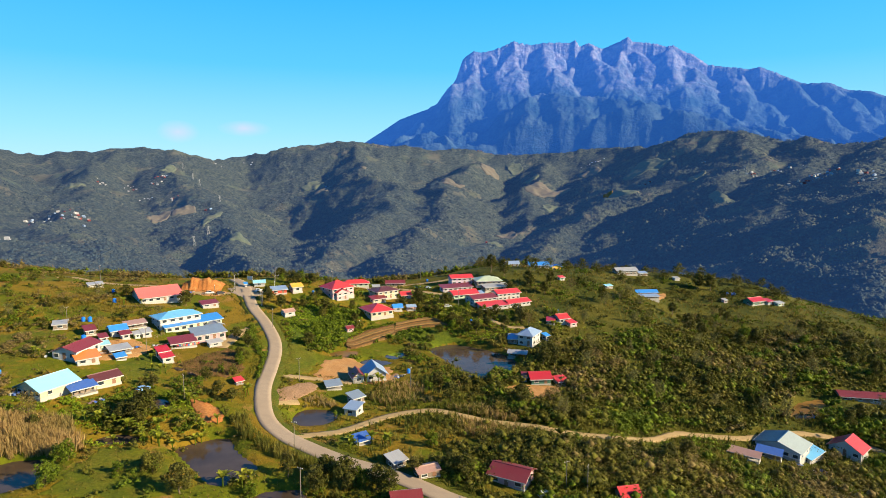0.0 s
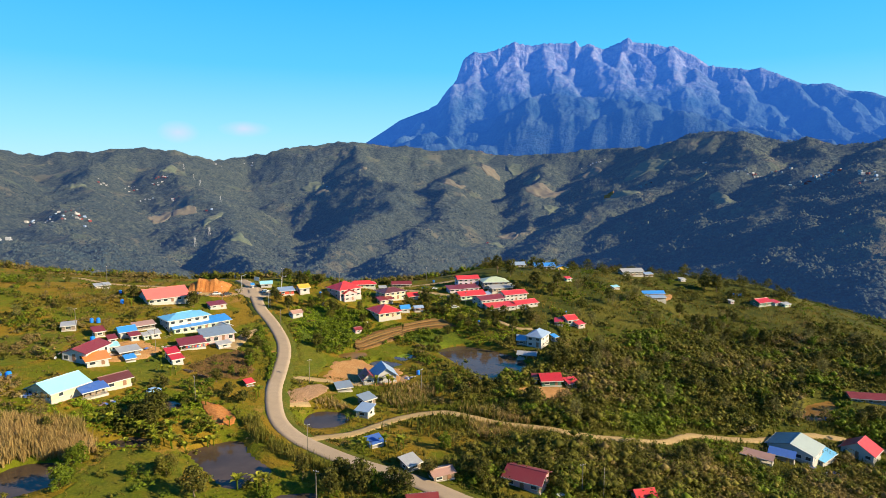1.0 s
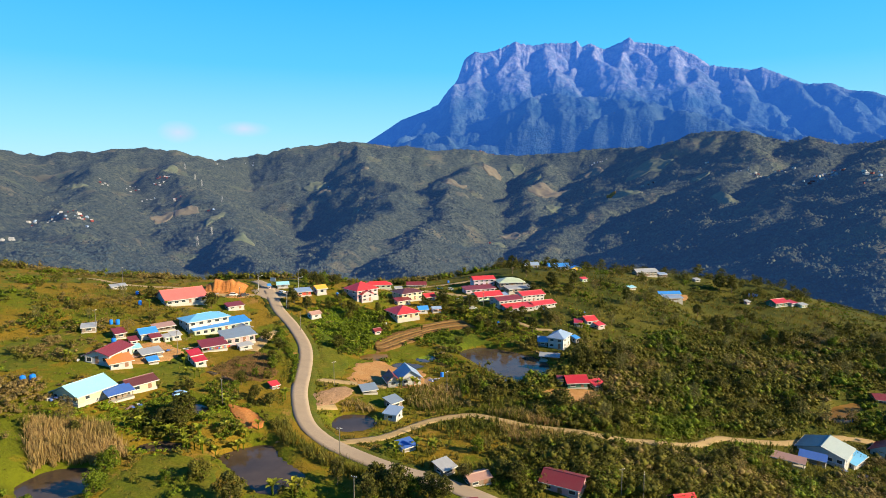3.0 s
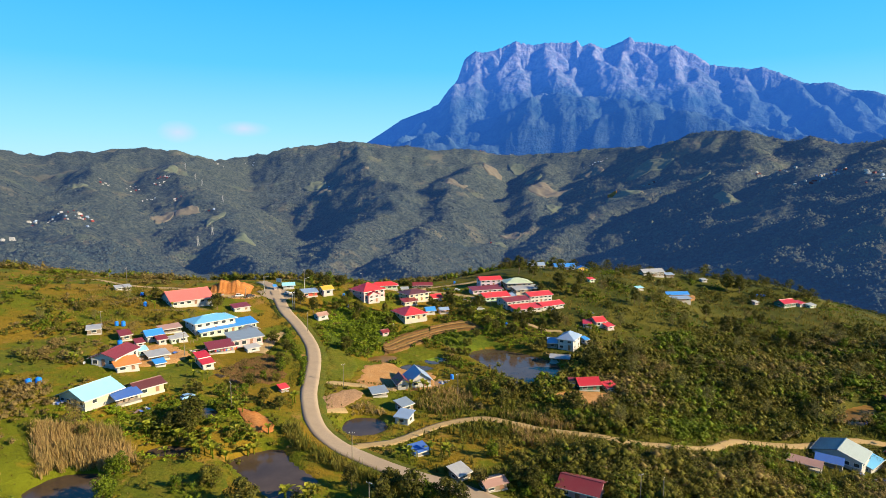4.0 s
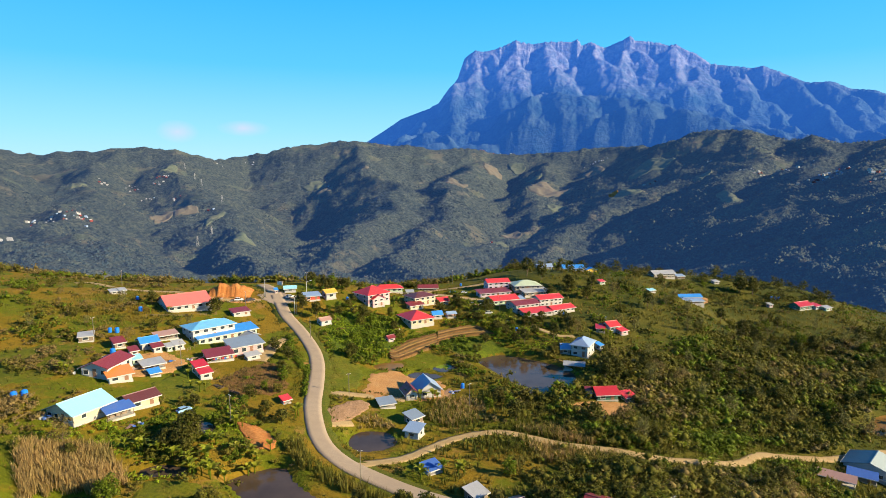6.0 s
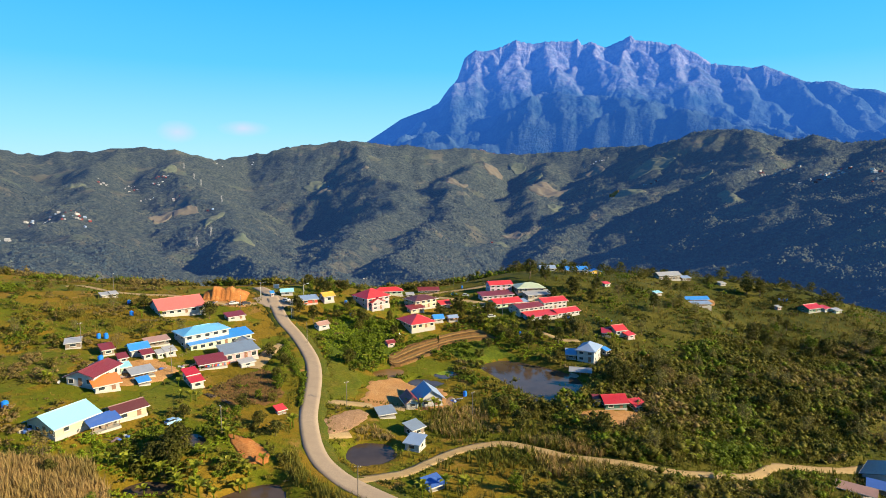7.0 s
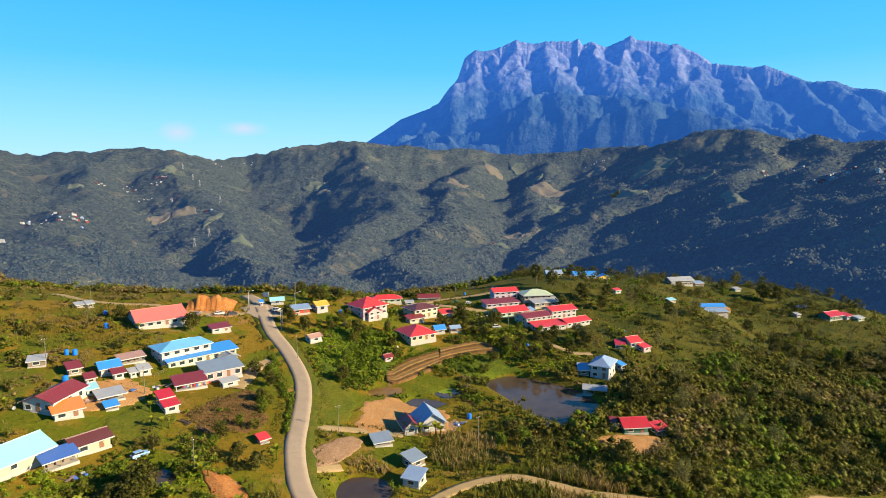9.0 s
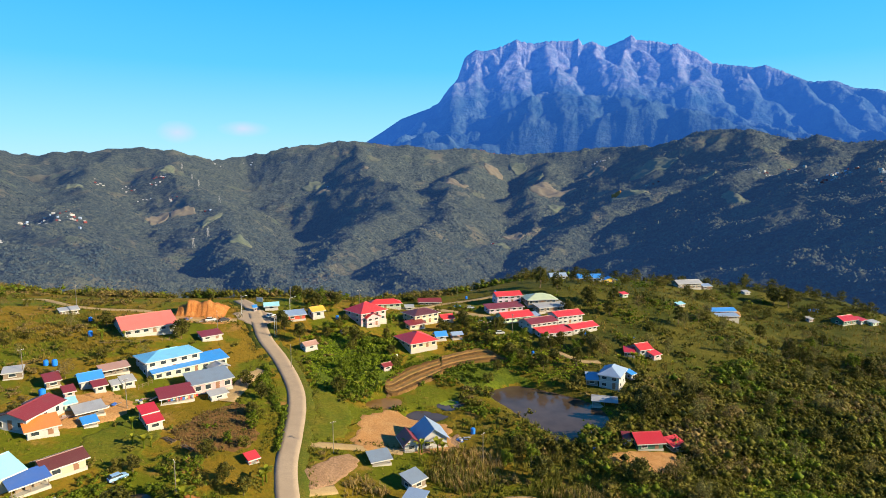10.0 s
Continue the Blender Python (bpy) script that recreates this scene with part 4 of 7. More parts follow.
def fit_window(parent, x, y, z, w, h, side):
    """A framed window on the front (side 0), right (1) or left (-1) wall."""
    bm = bmesh.new()
    fw = 0.09
    loops = []
    for yy in (-0.07, 0.02):
        for inset in (0.0, fw):
            a, b = w / 2 - inset, h / 2 - inset
            loops.append([bm.verts.new(q) for q in ((-a, yy, -b), (a, yy, -b), (a, yy, b), (-a, yy, b))])
    for m, n in ((0, 1), (2, 3), (0, 2), (1, 3)):
        for k in range(4):
            bm.faces.new((loops[m][k], loops[m][(k + 1) % 4], loops[n][(k + 1) % 4], loops[n][k]))
    win = part("window", bm, trim_mat, parent)
    win.matrix_local = pose(x, y, z, 0, 0, (0, 90, -90)[side])
    bm = bmesh.new()
    box(bm, -w / 2 - 0.08, w / 2 + 0.08, -0.13, 0.01, -h / 2 - 0.09, -h / 2 - 0.004)
    part("sill", bm, trim_mat, win)
    bm = bmesh.new()
    box(bm, -w / 2 + fw, w / 2 - fw, -0.03, 0.01, -h / 2 + fw, h / 2 - fw)
    part("pane", bm, glass_mat, win)
    return win


footprints = []
houses_group = "houses and sheds of the hill village"


def build_house(kind, label, x, y, turn, w, d, h, roof, rise, roof_key, wall_key, storeys, is_open):
    c, s = math.cos(radians(turn)), math.sin(radians(turn))
    spots = [(x + c * a * w / 2 - s * b * d / 2, y + s * a * w / 2 + c * b * d / 2) for a in (-1.0, 1.0) for b in (-1.0, 1.0)]
    z = float(np.mean([height_at(*p) for p in spots])) + 0.12
    footprints.append((x, y, turn, w, d))
    top = new({"house": "house", "shed": "shed", "shelter": "shelter"}[kind])
    top.matrix_basis = pose(x, y, z, 0, 0, turn)
    tagged(top, label, kind, houses_group)
    keys = roof_key.split("/")
    wm, rm = wall_mats[wall_key], roof_mats[keys[0]]
    over = 0.6 if kind == "house" else 0.4
    slopes = roof_slopes(roof, w, d, h, rise, over)
    deep = 2.6
    X, Y = w / 2, d / 2
    bm = bmesh.new()
    box(bm, -X - 0.15, X + 0.15, -Y - 0.15, Y + 0.15, -deep, 0.02)
    part("plinth", bm, concrete_mat, top)
    if is_open:
        n = max(2, int(w / 2.6) + 1)
        for k in range(n):
            for b in (-1, 1):
                bm = bmesh.new()
                px_ = -X + 0.12 + (w - 0.24) * k / (n - 1)
                box(bm, px_ - 0.07, px_ + 0.07, b * (Y - 0.12) - 0.07, b * (Y - 0.12) + 0.07, 0.02, h + (rise * 0.92 if roof == "shed" and b > 0 else 0) - 0.05)
                part("post", bm, wm, top)
        bm = bmesh.new()
        box(bm, -X + 0.2, X - 0.2, Y - 0.4, Y - 0.28, 0.02, h * 0.8)
        part("back_wall", bm, wm, top)
        for k in range(3):
            bm = bmesh.new()
            cx_ = -X + 0.8 + (w - 1.6) * (k + 0.5) / 3
            box(bm, cx_ - 0.5, cx_ + 0.5, -0.2, 0.6, 0.02, 0.5 + 0.2 * (k % 2))
            part("crate", bm, wall_mats["timber"], top)
    else:
        bm = bmesh.new()
        if roof == "gable_y":
            prism(bm, [(-X, 0.02), (X, 0.02), (X, h - 0.12), (0, h + rise - 0.16), (-X, h - 0.12)], "y", Y)
        elif roof == "gable_x":
            prism(bm, [(-Y, 0.02), (Y, 0.02), (Y, h - 0.12), (0, h + rise - 0.16), (-Y, h - 0.12)], "x", X)
        elif roof == "shed":
            prism(bm, [(-Y, 0.02), (Y, 0.02), (Y, h + rise - 0.12), (-Y, h - 0.12)], "x", X)
        else:
            box(bm, -X, X, -Y, Y, 0.02, h - 0.02)
        part("wall", bm, wm, top)
        storey = (h - 0.1) / storeys
        wh = min(1.25, storey * 0.52)
        n = max(1, int(w / 2.2))
        door_slot = n // 2 if n > 1 else -1
        for level in range(storeys):
            zc = storey * level + storey * 0.5
            for k in range(n):
                cx_ = -X + w * (k + 0.5) / n
                if level == 0 and k == door_slot:
                    bm = bmesh.new()
                    box(bm, cx_ - 0.45, cx_ + 0.45, -Y - 0.05, -Y + 0.02, 0.04, min(2.0, storey - 0.12))
                    leaf = part("door", bm, door_mat, top)
                    bm = bmesh.new()
                    box(bm, cx_ + 0.28, cx_ + 0.36, -Y - 0.11, -Y - 0.05, 0.95, 1.1)
                    part("handle", bm, lamp_mat, leaf)
                else:
                    fit_window(top, cx_, -Y, zc, min(1.5, w / n * 0.62), wh, 0)
            for side in (1, -1):
                m = max(1, int(d / 3.2))
                for k in range(m):
                    fit_window(top, side * X, -Y + d * (k + 0.5) / m, zc, min(1.2, d / m * 0.5), wh, side)
        if storeys == 2:
            for a in (-1, 1):
                bm = bmesh.new()
                box(bm, -X - 0.06, X + 0.06, a * (Y + 0.03) - 0.03, a * (Y + 0.03) + 0.03, storey - 0.08, storey + 0.08)
                part("floor_band", bm, trim_mat, top)
                bm = bmesh.new()
                box(bm, a * (X + 0.03) - 0.03, a * (X + 0.03) + 0.03, -Y, Y, storey - 0.08, storey + 0.08)
                part("floor_band", bm, trim_mat, top)
    for i, pts in enumerate(slopes):
        bm = bmesh.new()
        sheet(bm, pts)
        slope = part("roof_slope", bm, roof_mats[keys[i % len(keys)]], top)
        if kind == "house" or roof == "shed":
            bm = bmesh.new()
            a, b = Vector(pts[0]), Vector(pts[1])
            t = (b - a).normalized()
            out = Vector((t.y, -t.x, 0)) * 0.06
            v = [bm.verts.new(q) for q in (a + out * 0.1, b + out * 0.1, b + out, a + out)]
            lowv = [bm.verts.new(q.co - Vector((0, 0, 0.22))) for q in v]
            bm.faces.new(v)
            bm.faces.new(lowv[::-1])
            for k in range(4):
                bm.faces.new((v[k], v[(k + 1) % 4], lowv[(k + 1) % 4], lowv[k]))
            part("fascia", bm, trim_mat, slope, "white eaves board")
    if roof != "shed":
        a, b = slopes[0][2], slopes[0][3]
        bm = bmesh.new()
        beam(bm, (a[0], a[1], a[2] - 0.03), (b[0], b[1], b[2] - 0.03), 0.15)
        part("ridge_cap", bm, rm, top)
    return top


build_house("house", "white gabled house with a steel-blue metal roof", -21.4, 177.0, 18, 6.2, 6.8, 2.05, "gable_y", 2.4, "steel", "white", 1, 0)
build_house("house", "white wing with a dark purple-red gabled roof", -26.1, 173.5, 20, 3.2, 4.8, 1.85, "gable_y", 1.53, "maroon", "white", 1, 0)
build_house("house", "dark green house under a long bright red metal roof", 30.3, 180.1, 6, 6.0, 5.2, 1.78, "gable_x", 1.36, "crimson", "darkgreen", 1, 0)
build_house("shed", "low lean-to with a bright red sheet roof", 37.2, 180.3, 22, 3.5, 3.2, 1.31, "shed", 0.68, "red", "timber", 1, 0)
build_house("shed", "small brown lean-to with a maroon roof", 25.7, 180.4, -6, 1.3, 2.6, 1.31, "shed", 0.59, "maroon", "timber", 1, 0)
build_house("house", "two-storey white house with a pale blue hipped roof", 32.1, 214.8, -29, 5.6, 8.5, 4.06, "hip", 1.7, "steel", "white", 2, 0)
build_house("shed", "dark lean-to with a blue sheet roof", 26.0, 215.0, -9, 3.0, 3.8, 1.66, "shed", 0.77, "steel", "timber", 1, 0)
build_house("shed", "small white outhouse with a blue roof", 39.4, 220.7, 37, 1.9, 2.0, 1.66, "shed", 0.59, "blue", "white", 1, 0)
build_house("shelter", "open fish-pond shelter with a pale grey tin roof", 26.4, 202.3, -15, 6.3, 4.4, 1.45, "gable_x", 0.68, "tin", "timber", 1, 1)
build_house("house", "cream bungalow with a bright red hipped roof", -27.2, 237.4, 31, 9.6, 11.0, 2.11, "hip", 2.04, "red", "cream", 1, 0)
build_house("shed", "small shed with a rusty maroon roof and pink walls", -35.4, 217.5, 37, 2.6, 2.3, 1.37, "gable_x", 0.68, "maroon", "pink", 1, 0)
build_house("house", "two-storey pale pink villa with a steep red hipped roof", -45.4, 249.4, 43, 10.5, 9.5, 3.64, "hip", 2.55, "red", "pink", 2, 0)
build_house("house", "projecting pink porch bay with a red gabled roof", -43.0, 245.0, 43, 5.4, 2.6, 3.22, "gable_y", 1.44, "red", "pink", 2, 0)
build_house("house", "two-storey cream house with a dark brown hipped roof", -26.4, 258.4, 37, 10.4, 8.0, 3.5, "hip", 1.27, "brown", "cream", 2, 0)
build_house("house", "single-storey cream front with a maroon sheet roof", -28.1, 250.4, 36, 6.1, 3.0, 1.6, "shed", 0.77, "maroon", "cream", 1, 0)
build_house("house", "low white house with a bright red gabled roof", -17.1, 261.0, 25, 4.2, 3.9, 1.54, "gable_x", 1.19, "red", "white", 1, 0)
build_house("house", "small white cottage with a bright blue roof", -19.2, 242.9, 19, 3.3, 3.2, 1.54, "gable_x", 1.02, "blue", "white", 1, 0)
build_house("shelter", "open pink-posted shelter with a pale blue roof", -13.6, 244.4, 19, 3.5, 2.7, 1.54, "gable_x", 0.68, "steel", "pink", 1, 1)
build_house("house", "white shop house with an ochre yellow roof", -61.7, 243.7, 35, 3.9, 4.5, 2.26, "gable_x", 1.02, "ochre", "white", 1, 0)
build_house("house", "roadside shop with red front and grey-blue roof", -67.9, 240.1, 26, 5.8, 3.9, 1.66, "shed", 0.68, "steel", "redwall", 1, 0)
build_house("shed", "white tin shed with a rust-red striped roof", -59.3, 221.5, 42, 4.0, 3.2, 1.54, "gable_x", 0.77, "rust", "white", 1, 0)
build_house("house", "pale green house with a red hipped roof on the ridge", -41.0, 272.0, 14, 12.0, 4.5, 1.78, "hip", 1.19, "red", "palegreen", 1, 0)
build_house("shed", "tiny white outhouse with a grey roof", -31.5, 274.0, 12, 3.0, 2.0, 1.31, "shed", 0.42, "tin", "white", 1, 0)
build_house("house", "low brown house with a faded red roof", -24.0, 292.0, 5, 9.0, 5.1, 1.31, "gable_x", 1.02, "maroon", "timber", 1, 0)
build_house("house", "small white roadside stall with a light blue roof", -77.8, 246.7, 19, 4.1, 3.2, 1.43, "gable_x", 0.77, "cyan", "white", 1, 0)
build_house("shed", "narrow pink guard hut with a blue roof", -82.6, 243.7, 28, 0.9, 1.4, 1.43, "shed", 0.42, "blue", "pink", 1, 0)
build_house("house", "lilac two-storey house with a bright red roof", 8.6, 288.9, 15, 10.5, 6.0, 3.08, "gable_x", 1.19, "red", "lilac", 2, 0)
build_house("house", "lilac ground-floor front with a purple-red roof", 6.2, 278.4, 20, 14.7, 5.0, 1.58, "shed", 0.77, "maroon", "lilac", 1, 0)
build_house("house", "weathered timber house with a pale green hipped roof", 21.7, 286.3, 9, 12.0, 9.0, 2.38, "hip", 1.53, "mint", "timber", 1, 0)
build_house("shed", "grey timber annex with a tin roof", 25.0, 279.3, 22, 12.6, 5.0, 1.72, "shed", 0.68, "tin", "timber", 1, 0)
build_house("house", "pale green house with a bright red gabled roof", 9.2, 268.0, 23, 12.1, 7.0, 1.85, "gable_x", 1.36, "red", "palegreen", 1, 0)
build_house("shed", "white annex with a grey-blue roof", 17.5, 270.3, 27, 2.4, 3.2, 1.49, "shed", 0.59, "steel", "white", 1, 0)
build_house("house", "white house with a dark maroon gabled roof", 17.0, 259.9, 27, 11.5, 8.0, 2.94, "gable_x", 1.1, "maroon", "white", 2, 0)
build_house("house", "white front rooms under a bright red lean-to roof", 21.7, 253.3, 23, 12.5, 5.0, 1.58, "shed", 0.85, "red", "white", 1, 0)
build_house("house", "two-storey white house with a red gabled roof", 28.8, 268.1, 23, 11.1, 7.0, 3.08, "gable_x", 1.19, "red", "white", 2, 0)
build_house("house", "low white house with a red gabled roof", 32.7, 259.8, 29, 11.2, 6.0, 1.58, "gable_x", 1.1, "red/orange", "white", 1, 0)
build_house("house", "ridge-top white house with a blue gabled roof", 55.0, 338.0, 2, 11.0, 7.4, 1.98, "gable_x", 1.36, "blue", "white", 1, 0)
build_house("house", "ridge-top house with a pale blue roof among trees", 40.0, 342.0, 8, 8.0, 4.1, 1.78, "gable_x", 1.19, "steel", "white", 1, 0)
build_house("house", "small yellow house with a blue roof", 65.0, 337.0, 10, 6.0, 2.6, 1.54, "gable_y", 1.19, "blue", "yellow", 1, 0)
build_house("shed", "small green hut with a red roof", 60.4, 297.8, 26, 2.9, 2.0, 1.43, "shed", 0.51, "red", "palegreen", 1, 0)
build_house("house", "grey timber house with a grey metal roof", 108.0, 347.0, 12, 13.0, 5.9, 2.52, "gable_x", 1.36, "tin", "timber", 2, 0)
build_house("shed", "grey lean-to with a blue-grey roof", 119.0, 349.0, 12, 5.0, 3.2, 1.43, "shed", 0.59, "steel", "timber", 1, 0)
build_house("shed", "little pale hut in the trees", 137.5, 344.2, 15, 3.1, 2.6, 1.19, "shed", 0.42, "tin", "white", 1, 0)
build_house("house", "red-walled house with a bright blue roof", 106.0, 304.0, 5, 11.0, 3.9, 1.78, "gable_x", 1.02, "blue", "redwall", 1, 0)
build_house("shed", "dark shed with a pale blue tin roof", 105.0, 297.5, 5, 10.5, 3.0, 1.19, "shed", 0.59, "steel", "timber", 1, 0)
build_house("shed", "low shelter with a light blue sheet roof", 83.7, 294.7, 26, 3.6, 2.0, 1.07, "shed", 0.42, "cyan", "timber", 1, 0)
build_house("shed", "small pink hut with a tin roof", 152.9, 315.2, 19, 2.1, 2.0, 1.43, "shed", 0.42, "tin", "pink", 1, 0)
build_house("house", "dark green house with a crimson gabled roof", 168.5, 314.5, 23, 9.0, 5.9, 2.02, "gable_x", 1.53, "crimson", "darkgreen", 1, 0)
build_house("shed", "white annex with a crimson sheet roof", 176.9, 316.0, 30, 5.0, 3.9, 1.54, "shed", 0.68, "crimson", "white", 1, 0)
build_house("shed", "pale green hut with a tin roof", 182.0, 314.1, 25, 4.5, 2.6, 1.43, "shed", 0.51, "tin", "palegreen", 1, 0)
build_house("house", "pale blue and white house with a bright red gabled roof", 49.2, 241.3, 22, 4.5, 5.2, 2.14, "gable_x", 1.36, "red", "white", 1, 0)
build_house("shed", "pink lean-to with a faded red roof", 52.9, 238.9, 31, 3.4, 3.2, 1.43, "shed", 0.68, "red", "pink", 1, 0)
build_house("shed", "timber lean-to with a red sheet roof", 44.6, 238.9, -13, 3.0, 3.9, 1.43, "shed", 0.68, "crimson", "timber", 1, 0)
build_house("house", "long white hall with a faded salmon-red roof", -108.6, 220.4, 40, 14.2, 13, 1.9, "gable_x", 2.7, "salmon", "white", 1, 0)
build_house("house", "school block with pale green walls under a bright blue lean-to roof", -85.5, 196.6, 44.5, 18.8, 4.8, 2.1, "shed", 1, "blue", "palegreen", 1, 0)
build_house("house", "two-storey white school hall with a light blue hipped roof", -90.6, 196.4, 44.5, 13.2, 8.2, 3.9, "hip", 1.2, "skyblue", "white", 2, 0)
build_house("house", "small school porch with a grey gabled roof", -77.9, 197.4, 43, 3.9, 3.0, 2.24, "gable_y", 0.85, "tin", "white", 1, 0)
build_house("house", "pink workshop with a large single-pitch grey roof", -77.1, 188.8, 38.5, 9.4, 6.4, 2.5, "shed", 0.95, "slate", "pink", 1, 0)
build_house("shed", "low white shed with a grey tin roof", -72.9, 183.3, 43, 3.8, 2.2, 1.31, "shed", 0.42, "tin", "white", 1, 0)
build_house("shelter", "open market shelter with a deep maroon roof", -81.6, 180.0, 36, 7.2, 4.8, 1.6, "shed", 0.9, "maroon", "white", 1, 1)
build_house("shed", "small white hut with a red sheet roof", -80.1, 166.0, 43, 2.9, 3.0, 1.72, "shed", 0.77, "crimson", "white", 1, 0)
build_house("shed", "white hut with a stepped red roof", -82.3, 168.4, 43, 2.9, 3.0, 2.38, "shed", 0.77, "crimson", "white", 1, 0)
build_house("house", "white cottage with a bright blue gabled roof", -102.0, 180.6, 41, 4.2, 4.8, 1.78, "gable_x", 1.1, "blue", "white", 1, 0)
build_house("house", "white house with a small maroon sheet roof", -98.4, 178.2, 43, 2.1, 2.7, 1.66, "shed", 0.77, "maroon", "white", 1, 0)
build_house("shed", "pale green washhouse with a grey roof", -95.9, 180.3, 43, 1.3, 2.0, 1.37, "shed", 0.42, "tin", "palegreen", 1, 0)
build_house("shed", "white store with a pale grey roof", -94.3, 182.8, 43, 2.5, 2.7, 1.54, "shed", 0.59, "tin", "white", 1, 0)
build_house("shelter", "long open shelter with a rusty roof", -100.4, 188.2, 43, 6.0, 3.1, 1.45, "shed", 0.51, "rust", "timber", 1, 1)
build_house("shed", "dark timber hut with a maroon roof", -108.8, 177.5, 43, 2.7, 3.5, 1.54, "shed", 0.77, "maroon", "timber", 1, 0)
build_house("shed", "small orange-walled hut with a maroon roof", -102.7, 173.8, 43, 1.9, 2.5, 1.31, "shed", 0.59, "maroon", "pink", 1, 0)
build_house("house", "large white house with a broad maroon roof", -102.9, 161.4, -5, 6.8, 10.0, 2.38, "gable_y", 1.27, "maroon", "white", 1, 0)
build_house("house", "white extension with a bright orange lean-to roof", -97.9, 157.3, 43, 5.1, 4.0, 1.72, "shed", 0.94, "orange", "white", 1, 0)
build_house("shelter", "ramshackle shelter with a grey tin roof", -94.5, 167.4, 43, 5.2, 4.1, 1.39, "shed", 0.42, "tin", "timber", 1, 1)
build_house("shelter", "low shelter under a blue sheet roof", -91.9, 163.2, 43, 2.3, 2.2, 0.89, "shed", 0.51, "blue", "timber", 1, 1)
build_house("shed", "mint-green washhouse with a light blue roof", -99.1, 168.2, 43, 2.1, 2.1, 1.54, "shed", 0.51, "cyan", "palegreen", 1, 0)
build_house("house", "cream house with a dark maroon roof and blue awning", -87.6, 147.0, 52, 6.4, 5.2, 1.9, "gable_x", 1, "brown", "cream", 1, 0)
build_house("house", "large cream hall with a pale cyan metal roof", -96.4, 139.0, -24, 8.8, 9.2, 1.9, "gable_y", 1.9, "cyan", "cream", 1, 0)
build_house("shelter", "open carport with a royal-blue sheet roof", -89.0, 140.3, 52, 5.6, 3.2, 1.75, "shed", 0.77, "royal", "timber", 1, 1)
build_house("shed", "dark field hut with a grey roof", -135.4, 229.6, 43, 1.8, 2.8, 1.43, "shed", 0.42, "tin", "timber", 1, 0)
build_house("shed", "low brown field shed", -138.0, 228.3, 43, 2.2, 3.0, 1.01, "shed", 0.34, "tin", "timber", 1, 0)
build_house("shed", "white hut with a dark red roof", -89.0, 220.5, 40, 5.7, 4.0, 1.31, "shed", 0.59, "maroon", "white", 1, 0)
build_house("shed", "weathered tin-sided shed in the field", -119.1, 179.6, 28, 3.5, 3.3, 1.58, "shed", 0.42, "tin", "timber", 1, 0)
build_house("shelter", "tiny roadside shelter with a pinkish-red roof", -56.3, 157.0, 41, 1.8, 2.0, 0.95, "shed", 0.42, "red", "redwall", 1, 1)
build_house("shelter", "open shelter with a grey corrugated roof", -31.9, 165.3, 24, 4.1, 3.2, 1.19, "shed", 0.59, "slate", "timber", 1, 1)
build_house("shed", "white fish-pond hut with a blue tin roof", -23.6, 149.7, -22, 3.5, 3.6, 1.85, "shed", 0.51, "steel", "white", 1, 0)
build_house("shed", "grey hut with a grey tin roof beside the pond", -24.2, 157.4, 43, 3.6, 3.2, 1.72, "shed", 0.59, "slate", "timber", 1, 0)
build_house("shelter", "low shelter with a blue sheet roof", -19.2, 133.2, 35, 3.3, 2.9, 1.01, "shed", 0.51, "royal", "timber", 1, 1)
build_house("shed", "open-sided shed with a pale tin roof", -10.3, 123.3, 39, 3.3, 3.2, 1.43, "shed", 0.59, "tin", "timber", 1, 0)
build_house("shed", "patched shack with a rusty tin roof", -3.6, 120.0, 25, 4.7, 3.4, 1.37, "gable_x", 0.59, "rust", "timber", 1, 0)
build_house("house", "pink house with a dusty maroon gabled roof", 14.8, 120.6, -28, 7.8, 6, 2, "gable_x", 1.2, "maroon", "pink", 1, 0)
build_house("house", "low house with a dark maroon roof", -7.2, 107.9, 10, 5.2, 4.6, 1.54, "gable_x", 1.27, "maroon", "timber", 1, 0)
build_house("house", "white house with a bright red gabled roof", 39.3, 118.6, 10, 3.7, 3.9, 1.54, "gable_x", 1.27, "red", "white", 1, 0)
build_house("house", "large house with a broad blue and pale green gabled roof", 101.3, 167.9, -46, 12, 9.5, 2.7, "gable_y", 1.9, "navy/sage", "white", 1, 0)
build_house("shed", "lean-to with a royal-blue sheet roof", 94.3, 162.3, -36, 6.2, 2.8, 1.5, "shed", 0.65, "royal", "timber", 1, 0)
build_house("shed", "small lean-to with a steel-blue sheet roof", 101.2, 162.8, -45, 4, 2, 1.5, "shed", 0.5, "steel", "white", 1, 0)
build_house("house", "white annex with a light blue lean-to roof", 109.8, 167.0, 37, 8.6, 2.6, 1.7, "shed", 0.7, "skyblue", "white", 1, 0)
build_house("shelter", "low shelter with a rusty tin roof", 85.3, 159.1, -38, 8, 2.6, 1.2, "shed", 0.5, "rust", "timber", 1, 1)
build_house("house", "two-storey white house with a steep red gabled roof", 125.8, 174.4, -50, 8.6, 7, 2.2, "gable_y", 2.7, "red", "white", 1, 0)
build_house("house", "long low barn with a dull maroon roof", 152.7, 206.3, -11, 17.3, 6.1, 1.58, "gable_x", 1.1, "maroon", "timber", 1, 0)


# ---- hamlets on the far hills ----


def far_house(roof_mat_):
    bm = bmesh.new()
    prism(bm, [(-4, -3), (4, -3), (4, 3.2), (0, 5.6), (-4, 3.2)], "x", 6)
    ob = part("far_house", bm, roof_mat_)
    return tagged(ob, "tiny pale house in a far hamlet", "house", "far hamlets on the hills")


